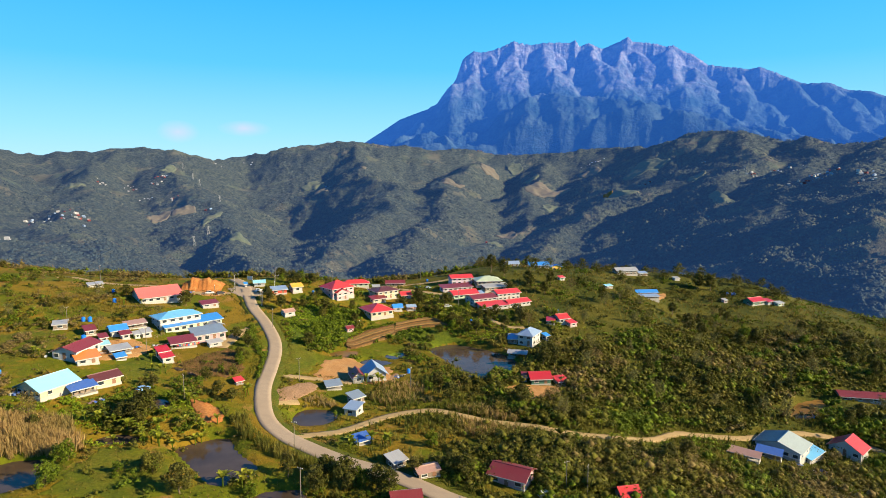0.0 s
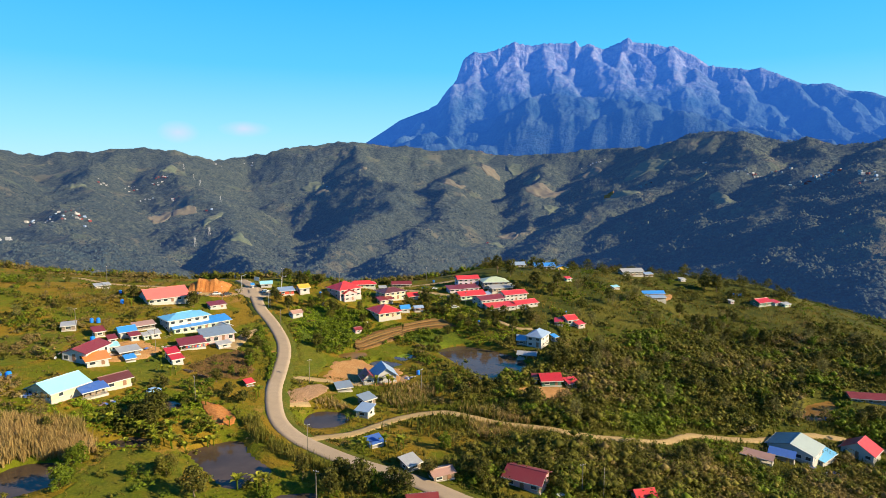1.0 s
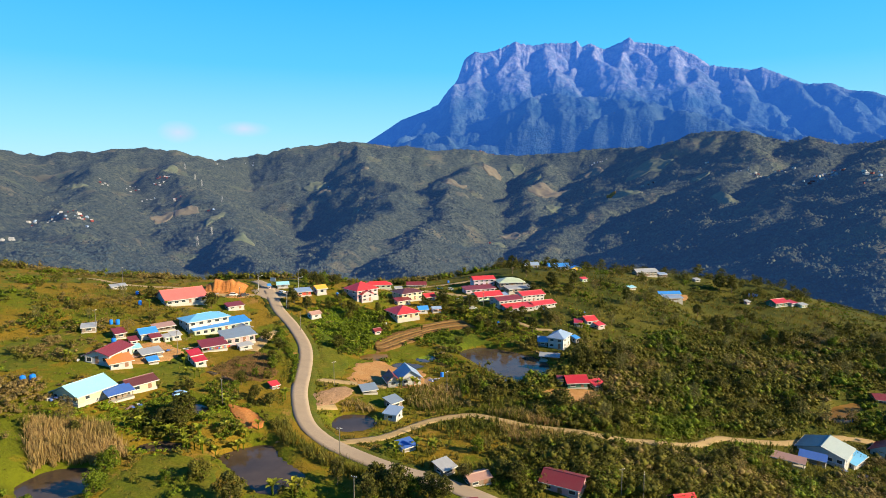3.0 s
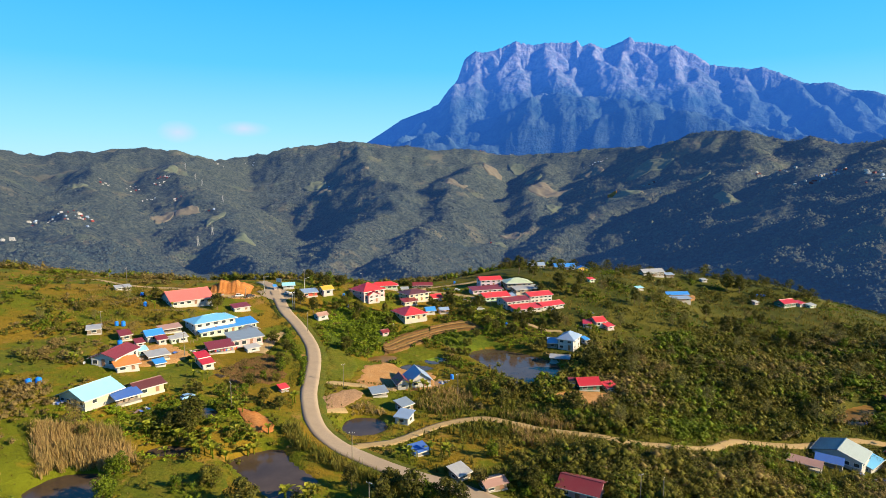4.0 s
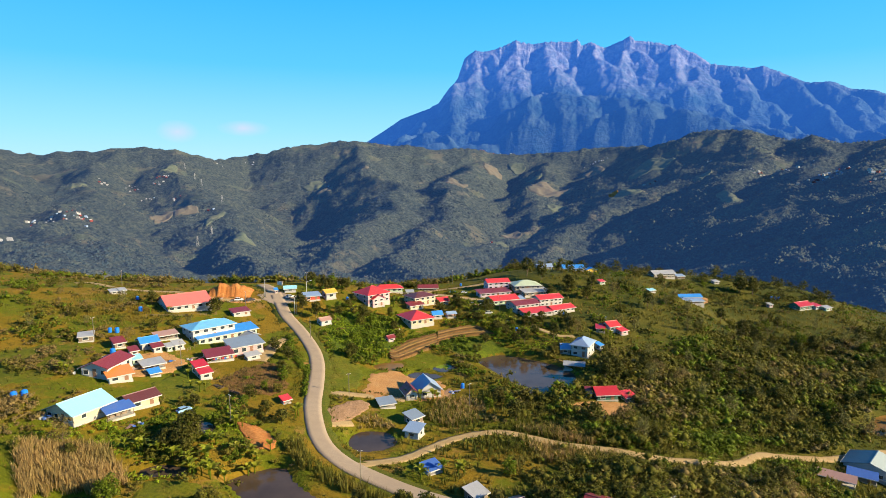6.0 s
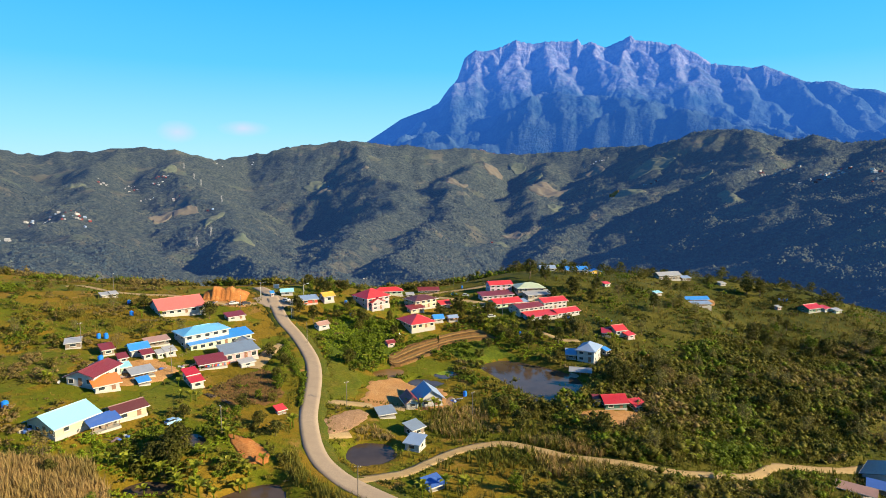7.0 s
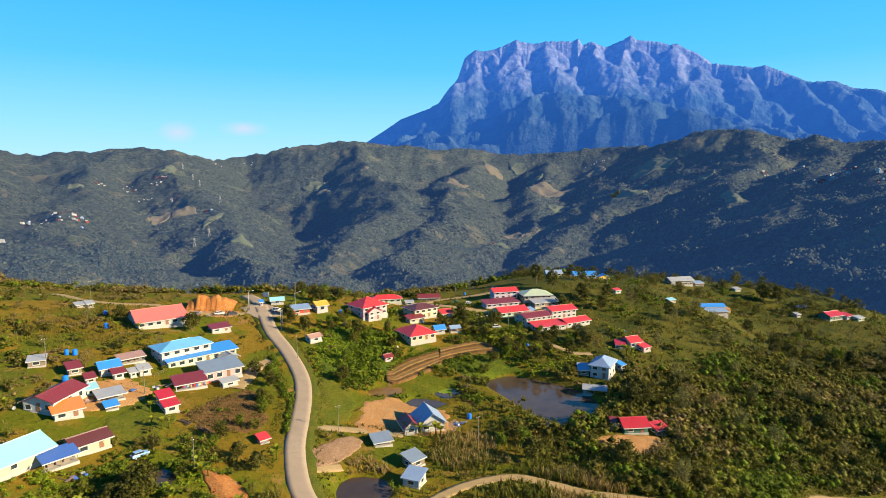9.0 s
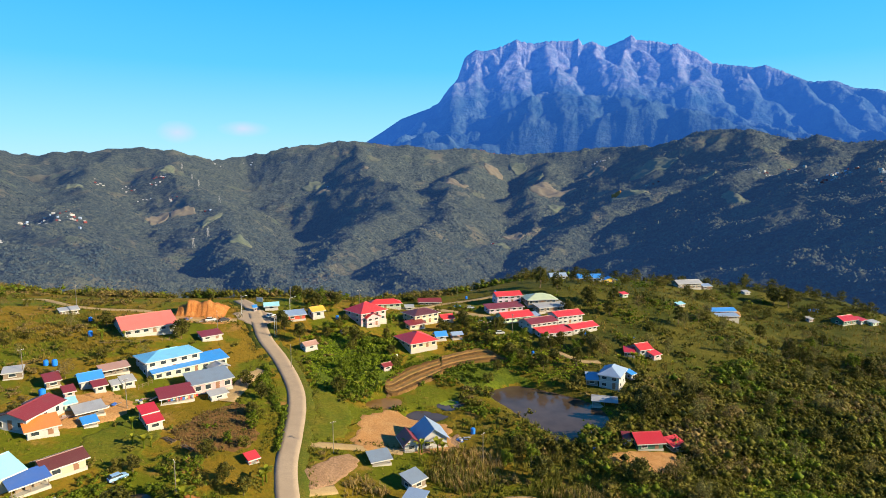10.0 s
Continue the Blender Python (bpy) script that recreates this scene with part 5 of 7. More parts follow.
far_kinds = [far_house(wall_mats["white"]), far_house(roof_mats["tin"]), far_house(roof_mats["maroon"]), far_house(roof_mats["steel"])]
dice = random.Random(77)
count = [0, 0, 0, 0]
for cx_, cy_, a_, b_, n_ in HAMLETS:
    for _ in range(n_):
        x, y = cx_ + a_ * dice.uniform(-1, 1), cy_ + b_ * dice.uniform(-1, 1)
        z = float(hills_height(np.array([x]), np.array([y]))[0]) + 2.2
        k = dice.choice((0, 0, 1, 1, 2, 3))
        m = pose(x, y, z, 0, 0, dice.uniform(0, 180)) @ Matrix.Scale(dice.uniform(0.3, 0.7), 4)
        ob = far_kinds[k] if count[k] == 0 else copy_thing(far_kinds[k], m)
        ob.matrix_basis = m
        count[k] += 1


def pylon():
    """A lattice tower with four raking legs, cross bracing and three pairs of arms."""
    top = new("pylon")
    levels = [(0, 3.2), (9, 1.9), (17, 1.1), (26, 0.6)]
    for a, b in ((-1, -1), (1, -1), (1, 1), (-1, 1)):
        bm = bmesh.new()
        for (z0, r0), (z1, r1) in zip(levels, levels[1:]):
            beam(bm, (a * r0, b * r0, z0 - (2 if z0 == 0 else 0)), (a * r1, b * r1, z1), 0.28, 4)
            beam(bm, (a * r0, b * r0, z0), (-b * r1, a * r1, z1), 0.14, 4)
        part("leg", bm, roof_mats["tin"], top)
    for z in (17, 20.5, 24):
        bm = bmesh.new()
        beam(bm, (-4.0, 0, z), (4.0, 0, z), 0.3, 4)
        part("arm", bm, roof_mats["tin"], top)
    return tagged(top, "grey steel lattice pylon on the far hillside", "pylon", "pylons across the far hills")


tower = pylon()
for k, (x, y) in enumerate(((-1139, 2712), (-1050, 2565), (-864, 2293), (-691, 1734), (-700, 1652), (-1254, 2878))):
    m = pose(x, y, float(hills_height(np.array([float(x)]), np.array([float(y)]))[0]) + 1.0, 0, 0, 35)
    if k == 0:
        tower.matrix_basis = m
    else:
        copy_thing(tower, m)

# ---- plants ----
grow = np.random.default_rng(11)


def taken(x, y, margin=0.9):
    """Where roads, water, bare patches and buildings leave no room for plants."""
    no = np.zeros(x.shape, bool)
    for line, width in roads:
        no |= line_distance(x, y, line[:-1:2] + line[-1:]) < width / 2 + margin * 2
    for level, outline in ponds:
        no |= edge_distance(x, y, outline[::2]) < 0.4 + margin * 0.5
    for outline in patches:
        no |= edge_distance(x, y, outline[::2]) < 0.2
    for hx_, hy_, turn, w, d in footprints:
        c, s = math.cos(radians(turn)), math.sin(radians(turn))
        u_, v_ = (x - hx_) * c + (y - hy_) * s, -(x - hx_) * s + (y - hy_) * c
        no |= (np.abs(u_) < w / 2 + margin + 0.5) & (np.abs(v_) < d / 2 + margin + 0.5)
    return no


def before_house(x, y, reach):
    """The clear strip before the front of a building."""
    no = np.zeros(x.shape, bool)
    for hx_, hy_, turn, w, d in footprints:
        no |= (np.abs(x - hx_ * (1 - 0.5 * reach / 150)) < w / 2 + 1.5) & (y < hy_) & (y > hy_ - d / 2 - reach)
    return no


def patchy(x, y, size, seed):
    return np.array([noise.fractal((a / size, b / size, seed), 0.9, 2.1, 3) for a, b in zip(x.tolist(), y.tolist())])


def leaves_of(centres, radii, per, leaf, flat=0.75, low=-0.25):
    """Pointed leaves set all over rounded clumps: vertices and faces."""
    n = len(centres)
    way = grow.normal(size=(n, per, 3))
    way /= np.linalg.norm(way, axis=2, keepdims=True)
    way[..., 2] = np.where(way[..., 2] < low, -way[..., 2], way[..., 2])
    spread = grow.uniform(0.60, 1.28, (n, per, 1))
    at = centres[:, None] + way * spread * radii[:, None, None] * np.array([1, 1, flat])
    face = way + grow.normal(size=way.shape) * 0.55 + np.array([0, 0, 0.35])
    face /= np.linalg.norm(face, axis=2, keepdims=True)
    a = np.cross(face, grow.normal(size=way.shape))
    a /= np.linalg.norm(a, axis=2, keepdims=True)
    b = np.cross(face, a)
    size = (leaf * grow.uniform(0.6, 1.35, (n, per, 1)) * (0.6 + 0.4 * radii[:, None, None]))
    v = np.stack([at - a * size * 0.85 - b * size * 0.4, at + a * size * 0.85 - b * size * 0.4, at + b * size * 0.8], 2)
    return v.reshape(-1, 3), np.arange(n * per * 3).reshape(-1, 3)


OCT = np.array([(1, 0, 0), (0, 1, 0), (-1, 0, 0), (0, -1, 0), (0, 0, 1), (0, 0, -1.0)])
OCT_FACES = np.array([(0, 1, 4), (1, 2, 4), (2, 3, 4), (3, 0, 4), (1, 0, 5), (2, 1, 5), (3, 2, 5), (0, 3, 5)])


def thicket(name, x, y, r, per, leaf, material, label, category, flat=0.85, lobes=3):
    """A mass of bushes, each of several leafy lobes round a dark heart."""
    n = len(x)
    z = height(x, y)
    lx = (x[:, None] + grow.normal(size=(n, lobes)) * r[:, None] * 0.6).ravel()
    ly = (y[:, None] + grow.normal(size=(n, lobes)) * r[:, None] * 0.6).ravel()
    lr = (r[:, None] * grow.uniform(0.28, 0.72, (n, lobes))).ravel()
    lz = np.repeat(z, lobes) + lr * flat * 0.55 + (r[:, None] * grow.uniform(0, 0.75, (n, lobes))).ravel() * flat
    c = np.stack([lx, ly, lz], 1)
    v, f = leaves_of(c, lr, per, leaf, flat)
    k = len(c)
    core = OCT[None] * (0.62 * lr)[:, None, None] * np.array([1, 1, flat]) + c[:, None]
    cf = OCT_FACES[None] + (np.arange(k) * len(OCT))[:, None, None]
    verts = np.concatenate([v, core.reshape(-1, 3)])
    tri = np.concatenate([f, cf.reshape(-1, 3) + len(v)])
    return tagged(mesh_object(name, verts, tri, material), label, category, kind="stuff")


def seen_ground(n, y0=86, y1=400):
    """Random places on the hillside, thinning out with distance."""
    y = y0 * (y1 / y0) ** grow.uniform(0, 1, n)
    x = grow.uniform(-1, 1, n) * (0.80 * y + 22)
    return x, y


def ramp01(v, a, b):
    return np.clip((v - a) / (b - a), 0, 1)


x, y = seen_ground(54000)
ok = ~taken(x, y, 0.45) & ~before_house(x, y, 3.5)
x, y = x[ok], y[ok]
right = ramp01(x, -6, 22) * ramp01(238 - y + 0.35 * (x - 40), 0, 30)
upper = ramp01(x, 40, 60) * ramp01(y, 205, 225)
low = ramp01(140 - y, 0, 15)
crest_gap = np.interp(x, CREST_X, CREST_Y) - y
ridge = (crest_gap > -25) & (crest_gap < 22)
garden = (x > -62) & (x < 12) & (y > 192) & (y < 285)
strip = (x > -84) & (x < -58) & (y > 126) & (y < 153)
bank = (x > -110) & (x < -30) & (y < 160)
share = 0.045 + 0.85 * right + 0.14 * low * ~bank + 0.52 * upper + 1.2 * ridge + 0.62 * garden + 0.6 * strip + 0.26 * ramp01(-x, 96, 112)
clump = patchy(x, y, 16.0, 2.0)
stand = patchy(x, y, 30.0, 12.0)
share = share * (1 - 0.45 * right * low)
take = grow.uniform(0, 1, len(x)) < share * np.clip(0.55 + 3.2 * clump + right * (1.2 * stand + 0.35) + 0.3 * ridge, 0.05 + 0.26 * right, 2.4)
x, y, right, clump, stand = x[take], y[take], right[take], clump[take], stand[take]
r = grow.uniform(0.3, 1.0, len(x)) ** 1.4 * (1.4 + 1.7 * right + 1.4 * right * np.clip(stand, 0, 1) + 0.9 * np.clip(clump, 0, 1) + 1.5 * ridge[take])
clear_of = (r < 1.0) | ~before_house(x, y, 8.0)
for line, width in roads:
    near_ = line[:-1:2] + line[-1:]
    clear_of &= (line_distance(x, y, near_) > width / 2 + 0.9 * r) & (line_distance(x, y + 1.6 * r, near_) > width / 2 + 0.5 * r)
x, y, right, clump, stand, r, in_garden = x[clear_of], y[clear_of], right[clear_of], clump[clear_of], stand[clear_of], r[clear_of], garden[take][clear_of]
kindv = patchy(x, y, 30.0, 7.0) + grow.normal(size=len(x)) * 0.18
dryv = (kindv > 0.45) | ((x < -100) & (kindv > 0.15))
lushv = ((kindv < -0.22) | (in_garden & (kindv < 0.2))) & ~dryv
mid = ~dryv & ~lushv
for name, sel, mat, label in (("scrub", mid, scrub_mat, "dense sunlit green scrub covering the slope"), ("undergrowth", lushv, lush_mat, "lush bright green undergrowth"), ("dry_bushes", dryv, dry_mat, "brownish dry bushes on the hillside")):
    near = sel & (y < 172)
    thicket(name, x[near], y[near], r[near], 28, 0.21, mat, label, "bushes")
    thicket(name, x[sel & ~near], y[sel & ~near], r[sel & ~near], 13, 0.29, mat, label + " further up", "bushes")


def blades(name, x, y, tall, wide, per, material, label, category, lean=0.35):
    """Tufts of long narrow leaves that rise and bend outwards."""
    n = len(x)
    z = height(x, y) + bumps(x, y) - 0.05
    turn = grow.uniform(0, 6.283, (n, per))
    out = np.stack([np.cos(turn), np.sin(turn), np.zeros_like(turn)], 2)
    side = np.stack([-np.sin(turn), np.cos(turn), np.zeros_like(turn)], 2)
    h = (tall[:, None] * grow.uniform(0.6, 1.1, (n, per)))[..., None]
    l = grow.uniform(0.1, 1.0, (n, per))[..., None] * lean
    root = np.stack([x, y, z], 1)[:, None] + out * grow.uniform(0, 0.35, (n, per, 1)) * tall[:, None, None] * 0.5
    up3 = np.array([0, 0, 1.0])
    w = wide * (0.7 + 0.3 * h)
    mid_ = root + out * h * l * 0.4 + up3 * h * 0.6
    tip = root + out * h * l + up3 * h
    v = np.stack([root - side * w * 0.5, root + side * w * 0.5, mid_ + side * w * 0.6, tip, mid_ - side * w * 0.6], 2).reshape(-1, 3)
    i = np.arange(n * per)[:, None] * 5
    f = np.concatenate([i + np.array([[0, 1, 2]]), i + np.array([[0, 2, 4]]), i + np.array([[4, 2, 3]])])
    return tagged(mesh_object(name, v, f, material), label, category, kind="stuff")


x, y = seen_ground(13000, 86, 240)
ok = ~taken(x, y, 0.1)
x, y = x[ok], y[ok]
ok = grow.uniform(0, 1, len(x)) < 0.75 + 0.6 * patchy(x, y, 9.0, 4.0)
x, y = x[ok], y[ok]
blades("rough_grass", x, y, grow.uniform(0.2, 0.75, len(x)), 0.08, 5, blade_mat, "tufts of rough yellowish grass", "grass", 0.8)


x, y = grow.uniform(30, 220, 9000), grow.uniform(185, 330, 9000)
ok = ~taken(x, y, 0.4)
x, y = x[ok], y[ok]
ok = grow.uniform(0, 1, len(x)) < 0.55 + 1.2 * patchy(x, y, 12.0, 14.0)
x, y = x[ok], y[ok]
more_x, more_y = grow.uniform(-25, 135, 8500), grow.uniform(90, 190, 8500)
ok = ~taken(more_x, more_y, 0.3)
ok &= grow.uniform(0, 1, 8500) < 0.6 + 1.6 * patchy(more_x, more_y, 14.0, 24.0)
cane_x, cane_y = more_x[ok], more_y[ok]
blades("cane_grass", cane_x, cane_y, grow.uniform(0.9, 2.3, len(cane_x)), 0.10, 9, cane_mat, "tall bright green cane grass on the slope", "grass", 0.55)
blades("tall_grass", x, y, grow.uniform(0.6, 1.5, len(x)), 0.13, 7, blade_mat, "tall green-yellow grass on the slope", "grass", 0.7)


# long grass leaning in over the edges of the road and the tracks
edge_x, edge_y, edge_t = [], [], []
for line, width in roads:
    c = np.array(line)
    across = np.gradient(c, axis=0)
    across = np.stack([-across[:, 1], across[:, 0]], 1) / np.linalg.norm(across, axis=1)[:, None]
    k = grow.integers(0, len(c), len(c) * 16)
    off = (width / 2 + np.abs(grow.normal(size=len(k))) * 0.8 + 0.1) * grow.choice((-1, 1), len(k))
    edge_x.append(c[k, 0] + across[k, 0] * off + grow.normal(size=len(k)) * 0.6)
    edge_y.append(c[k, 1] + across[k, 1] * off + grow.normal(size=len(k)) * 0.6)
edge_x, edge_y = np.concatenate(edge_x), np.concatenate(edge_y)
ok = np.ones(len(edge_x), bool)
for line, width in roads:
    ok &= line_distance(edge_x, edge_y, line[:-1:2] + line[-1:]) > width / 2 - 0.15
ok &= patchy(edge_x, edge_y, 7.0, 31.0) > -0.25
edge_x, edge_y = edge_x[ok], edge_y[ok]
blades("roadside_grass", edge_x, edge_y, grow.uniform(0.25, 0.85, len(edge_x)), 0.09, 6, cane_mat, "long green grass along the edges of the road", "grass", 0.8)


def reed_bed(name, outline, count, tall, material, label):
    (x0, y0), (x1, y1) = np.min(outline, 0), np.max(outline, 0)
    x, y = grow.uniform(x0, x1, count), grow.uniform(y0, y1, count)
    ok = (edge_distance(x, y, outline) < 0.5 * grow.normal(size=count)) & ~taken(x, y, 0.2)
    x, y = x[ok], y[ok]
    blades(name, x, y, tall * grow.uniform(0.7, 1.15, len(x)), 0.065, 9, material, label, "reeds", 0.5)


reed_bed("reed_bed", [(-88.4, 109.0), (-99.8, 124.3), (-84.7, 127.6), (-74.8, 117.3), (-81.5, 111.7)], 2300, 2.3, reed_mat, "tall straw-coloured reeds beside the pond")
reed_bed("reed_bed", [(-1.1, 155.0), (9.8, 158.3), (17.9, 153.5), (24.7, 144.0), (23.4, 134.7), (6.1, 140.9)], 800, 2.2, reed_mat, "tall tan cane grass above the track")
reed_bed("reed_bed", [(-51.3, 137.9), (-45.9, 139.9), (-39.9, 131.7), (-30.4, 126.1), (-17.4, 118.7), (-22.7, 115.4), (-37.7, 123.2), (-45.9, 129.1)], 1500, 2.4, cane_mat, "tall green grass on the road bank")
reed_bed("reed_bed", [(-21.8, 160.8), (-16.8, 176.2), (-4.6, 169.7), (-7.4, 159.9), (-16.4, 154.9)], 420, 1.8, reed_mat, "tall dry cane grass beside the track")
reed_bed("reed_bed", [(-21.8, 160.8), (-16.8, 176.2), (-4.6, 169.7), (-7.4, 159.9), (-16.4, 154.9)], 500, 1.5, cane_mat, "tall green cane grass below the white house")
reed_bed("reed_bed", [(-1.1, 155.0), (9.8, 158.3), (17.9, 153.5), (24.7, 144.0), (23.4, 134.7), (6.1, 140.9)], 800, 2.0, cane_mat, "tall green cane grass above the track")
reed_bed("reed_bed", [(8.8, 141.4), (24.5, 142.2), (28.0, 130.2), (19.6, 126.1), (12.5, 133.0)], 700, 2.2, blade_mat, "tall green cane grass on the slope")
reed_bed("reed_bed", [(-38.5, 153.5), (-34.9, 159.0), (-28.7, 153.8), (-31.6, 150.9)], 250, 1.2, reed_mat, "dry grass on the pond bank")


def cover(name, outline, count, sizes, per, leaf, material, label):
    """Low leafy growth all over a plot."""
    (x0, y0), (x1, y1) = np.min(outline, 0), np.max(outline, 0)
    x, y = grow.uniform(x0, x1, count), grow.uniform(y0, y1, count)
    ok = (edge_distance(x, y, outline) < 0) & ~taken(x, y, 0.1) & (patchy(x, y, 8.0, 41.0) > -0.3)
    x, y = x[ok], y[ok]
    thicket(name, x, y, grow.uniform(*sizes, len(x)), per, leaf, material, label, "plants", 0.7, 2)


cover("garden_plants", [(-62.9, 227.5), (-49.9, 240.3), (-33.9, 236.2), (-29.7, 218.1), (-39.5, 196.3), (-53.7, 196.3)], 1500, (0.3, 0.9), 20, 0.24, garden_leaf_mat, "lush leafy garden growth below the houses")
cover("garden_plants", [(-20.0, 237.9), (-4.1, 248.5), (23.6, 243.6), (33.1, 232.0), (13.0, 210.7), (-0.3, 225.7)], 900, (0.3, 1.0), 20, 0.24, garden_leaf_mat, "lush leafy growth in the village gardens")
cover("garden_plants", [(-100.0, 134.0), (-61.9, 145.6), (-54.9, 131.7), (-70.0, 118.0), (-100.0, 122.0)], 650, (0.3, 0.9), 34, 0.18, garden_leaf_mat, "bright green weeds and saplings round the ponds")
reed_bed("dry_weeds", [(-76.1, 164.8), (-73.8, 173.7), (-67.9, 182.2), (-62.5, 178.0), (-57.6, 164.2), (-62.2, 159.1), (-71.0, 158.5)], 900, 0.7, dry_mat, "dry brown weeds on the fallow plot")
reed_bed("dry_weeds", [(-150.0, 200.0), (-140.0, 232.0), (-115.0, 232.0), (-104.0, 205.0), (-120.0, 188.0)], 1500, 0.9, blade_mat, "tall yellowish weeds on the western slope")


def tree_crown(name, height_, spread, lobes, per, leaf, material, seed, trunk_r=0.16, bare=0.2, crown_flat=0.75, low=0.22, taper=0.45):
    """A tree: a tapering trunk with limbs, and a crown of many small leafy lobes with gaps, widest below its middle."""
    rs = random.Random(seed)
    top = new(name)
    bm = bmesh.new()
    base, fork = Vector((0, 0, -0.4)), Vector((rs.uniform(-0.3, 0.3), rs.uniform(-0.3, 0.3), height_ * bare))
    beam(bm, base, fork, trunk_r, 7, trunk_r * 0.75)
    part("trunk", bm, bark_mat, top)
    cs, rs_ = [], []
    for k in range(lobes):
        up = low + (0.97 - low) * ((k + rs.uniform(0, 1)) / lobes)
        a = 2.4 * k + rs.uniform(-0.5, 0.5)
        q = rs.uniform(0.35, 1.0) * spread * (1 - taper * abs(up - 0.5) * 2)
        tip = Vector((math.cos(a) * q, math.sin(a) * q, height_ * up))
        if k % 3 == 0:
            bm = bmesh.new()
            beam(bm, fork - Vector((0, 0, 0.1)), tip, trunk_r * 0.45, 5, trunk_r * 0.12)
            part("limb", bm, bark_mat, top)
        cs.append(tip)
        rs_.append(spread * rs.uniform(0.24, 0.46))
    c, r = np.array(cs), np.array(rs_)
    v, f = leaves_of(c, r, per, leaf, crown_flat, -0.7)
    ob = mesh_object("crown", v, f, material)
    ob.parent = top
    return top


trees_group = "trees on the village hill"
TREES = [
    tagged(tree_crown("tree", 5.6, 2.5, 18, 84, 0.28, tree_mat, 1), "broad dark green tree with an uneven crown", "tree", trees_group),
    tagged(tree_crown("tree", 7.4, 2.1, 20, 84, 0.28, tree_mat, 2, 0.18, 0.25, 0.95, 0.3), "tall dark green tree with a dense crown", "tree", trees_group),
    tagged(tree_crown("tree", 3.8, 2.1, 13, 80, 0.24, scrub_mat, 3, 0.1, 0.15, 0.75, 0.12), "small light green tree on the slope", "tree", trees_group),
    tagged(tree_crown("tree", 5.6, 2.2, 17, 55, 0.20, dry_mat, 4, 0.10, 0.25, 0.85, 0.25, 0.3), "thin brownish tree with sparse leaves", "tree", trees_group),
    tagged(tree_crown("tree", 4.6, 2.1, 15, 80, 0.26, lush_mat, 5, 0.12, 0.2, 0.9, 0.15), "bright green leafy tree", "tree", trees_group),
    tagged(tree_crown("tree", 6.8, 1.9, 22, 50, 0.19, pale_mat, 6, 0.09, 0.3, 1.0, 0.25, 0.2), "slender olive-grey tree with fine feathery leaves", "tree", trees_group),
]
placed = [0] * len(TREES)


far_trees = []


def plant(kind, x, y, size, turn, far=False):
    m = pose(x, y, height_at(x, y), 0, 0, turn) @ Matrix.Scale(size, 4)
    if far:
        far_trees.append((kind, m))
        return
    if placed[kind] == 0:
        TREES[kind].matrix_basis = m
    else:
        ob = copy_thing(TREES[kind], pose(0, 0, 0))
        ob.matrix_basis = m
    placed[kind] += 1


def plant_many(count, xs, ys, kinds, sizes, seed, far=False):
    rs = random.Random(seed)
    done = 0
    while done < count:
        x, y = rs.uniform(*xs), rs.uniform(*ys)
        if not taken(np.array([x]), np.array([y]), 1.2)[0] and not before_house(np.array([x]), np.array([y]), 7.0)[0]:
            plant(rs.choice(kinds), x, y, rs.uniform(*sizes), rs.uniform(0, 360), far)
            done += 1


# along the crest
rs = random.Random(21)
for k in range(150):
    x = rs.uniform(-215, 250) if k % 3 else rs.uniform(10, 200)
    y = float(np.interp(x, CREST_X, CREST_Y)) - rs.uniform(-14, 26) - (22 if x < -90 else 12 if x < 0 else 0)
    if not taken(np.array([x]), np.array([y]), 1.0)[0]:
        plant(rs.choice((0, 2, 2, 3, 4, 5)), x, y, rs.uniform(0.4, 0.9) * (0.75 if x < -50 else 1.0), rs.uniform(0, 360), True)
plant_many(120, (20, 195), (312, 398), (0, 2, 2, 4, 2, 0), (0.7, 1.2), 38, True)
plant_many(125, (25, 200), (135, 290), (0, 1, 2, 2, 3, 5, 5), (0.65, 1.15), 31)
plant_many(45, (105, 195), (185, 285), (0, 1, 2, 2, 5, 4), (0.7, 1.2), 43)
plant_many(26, (-10, 120), (95, 150), (0, 1, 2, 4), (0.6, 1.1), 32)
plant_many(10, (-66, -56), (150, 190), (0, 2, 4), (0.45, 0.7), 33)
plant_many(34, (-75, 30), (205, 275), (0, 1, 2, 4), (0.5, 0.95), 34)
plant_many(22, (-165, -95), (150, 235), (2, 3, 5, 2), (0.45, 0.8), 35)
plant_many(26, (-75, -10), (225, 262), (0, 2, 4, 4), (0.45, 0.8), 41)
plant_many(7, (-95, -45), (96, 150), (0, 2, 4), (0.4, 0.6), 36)
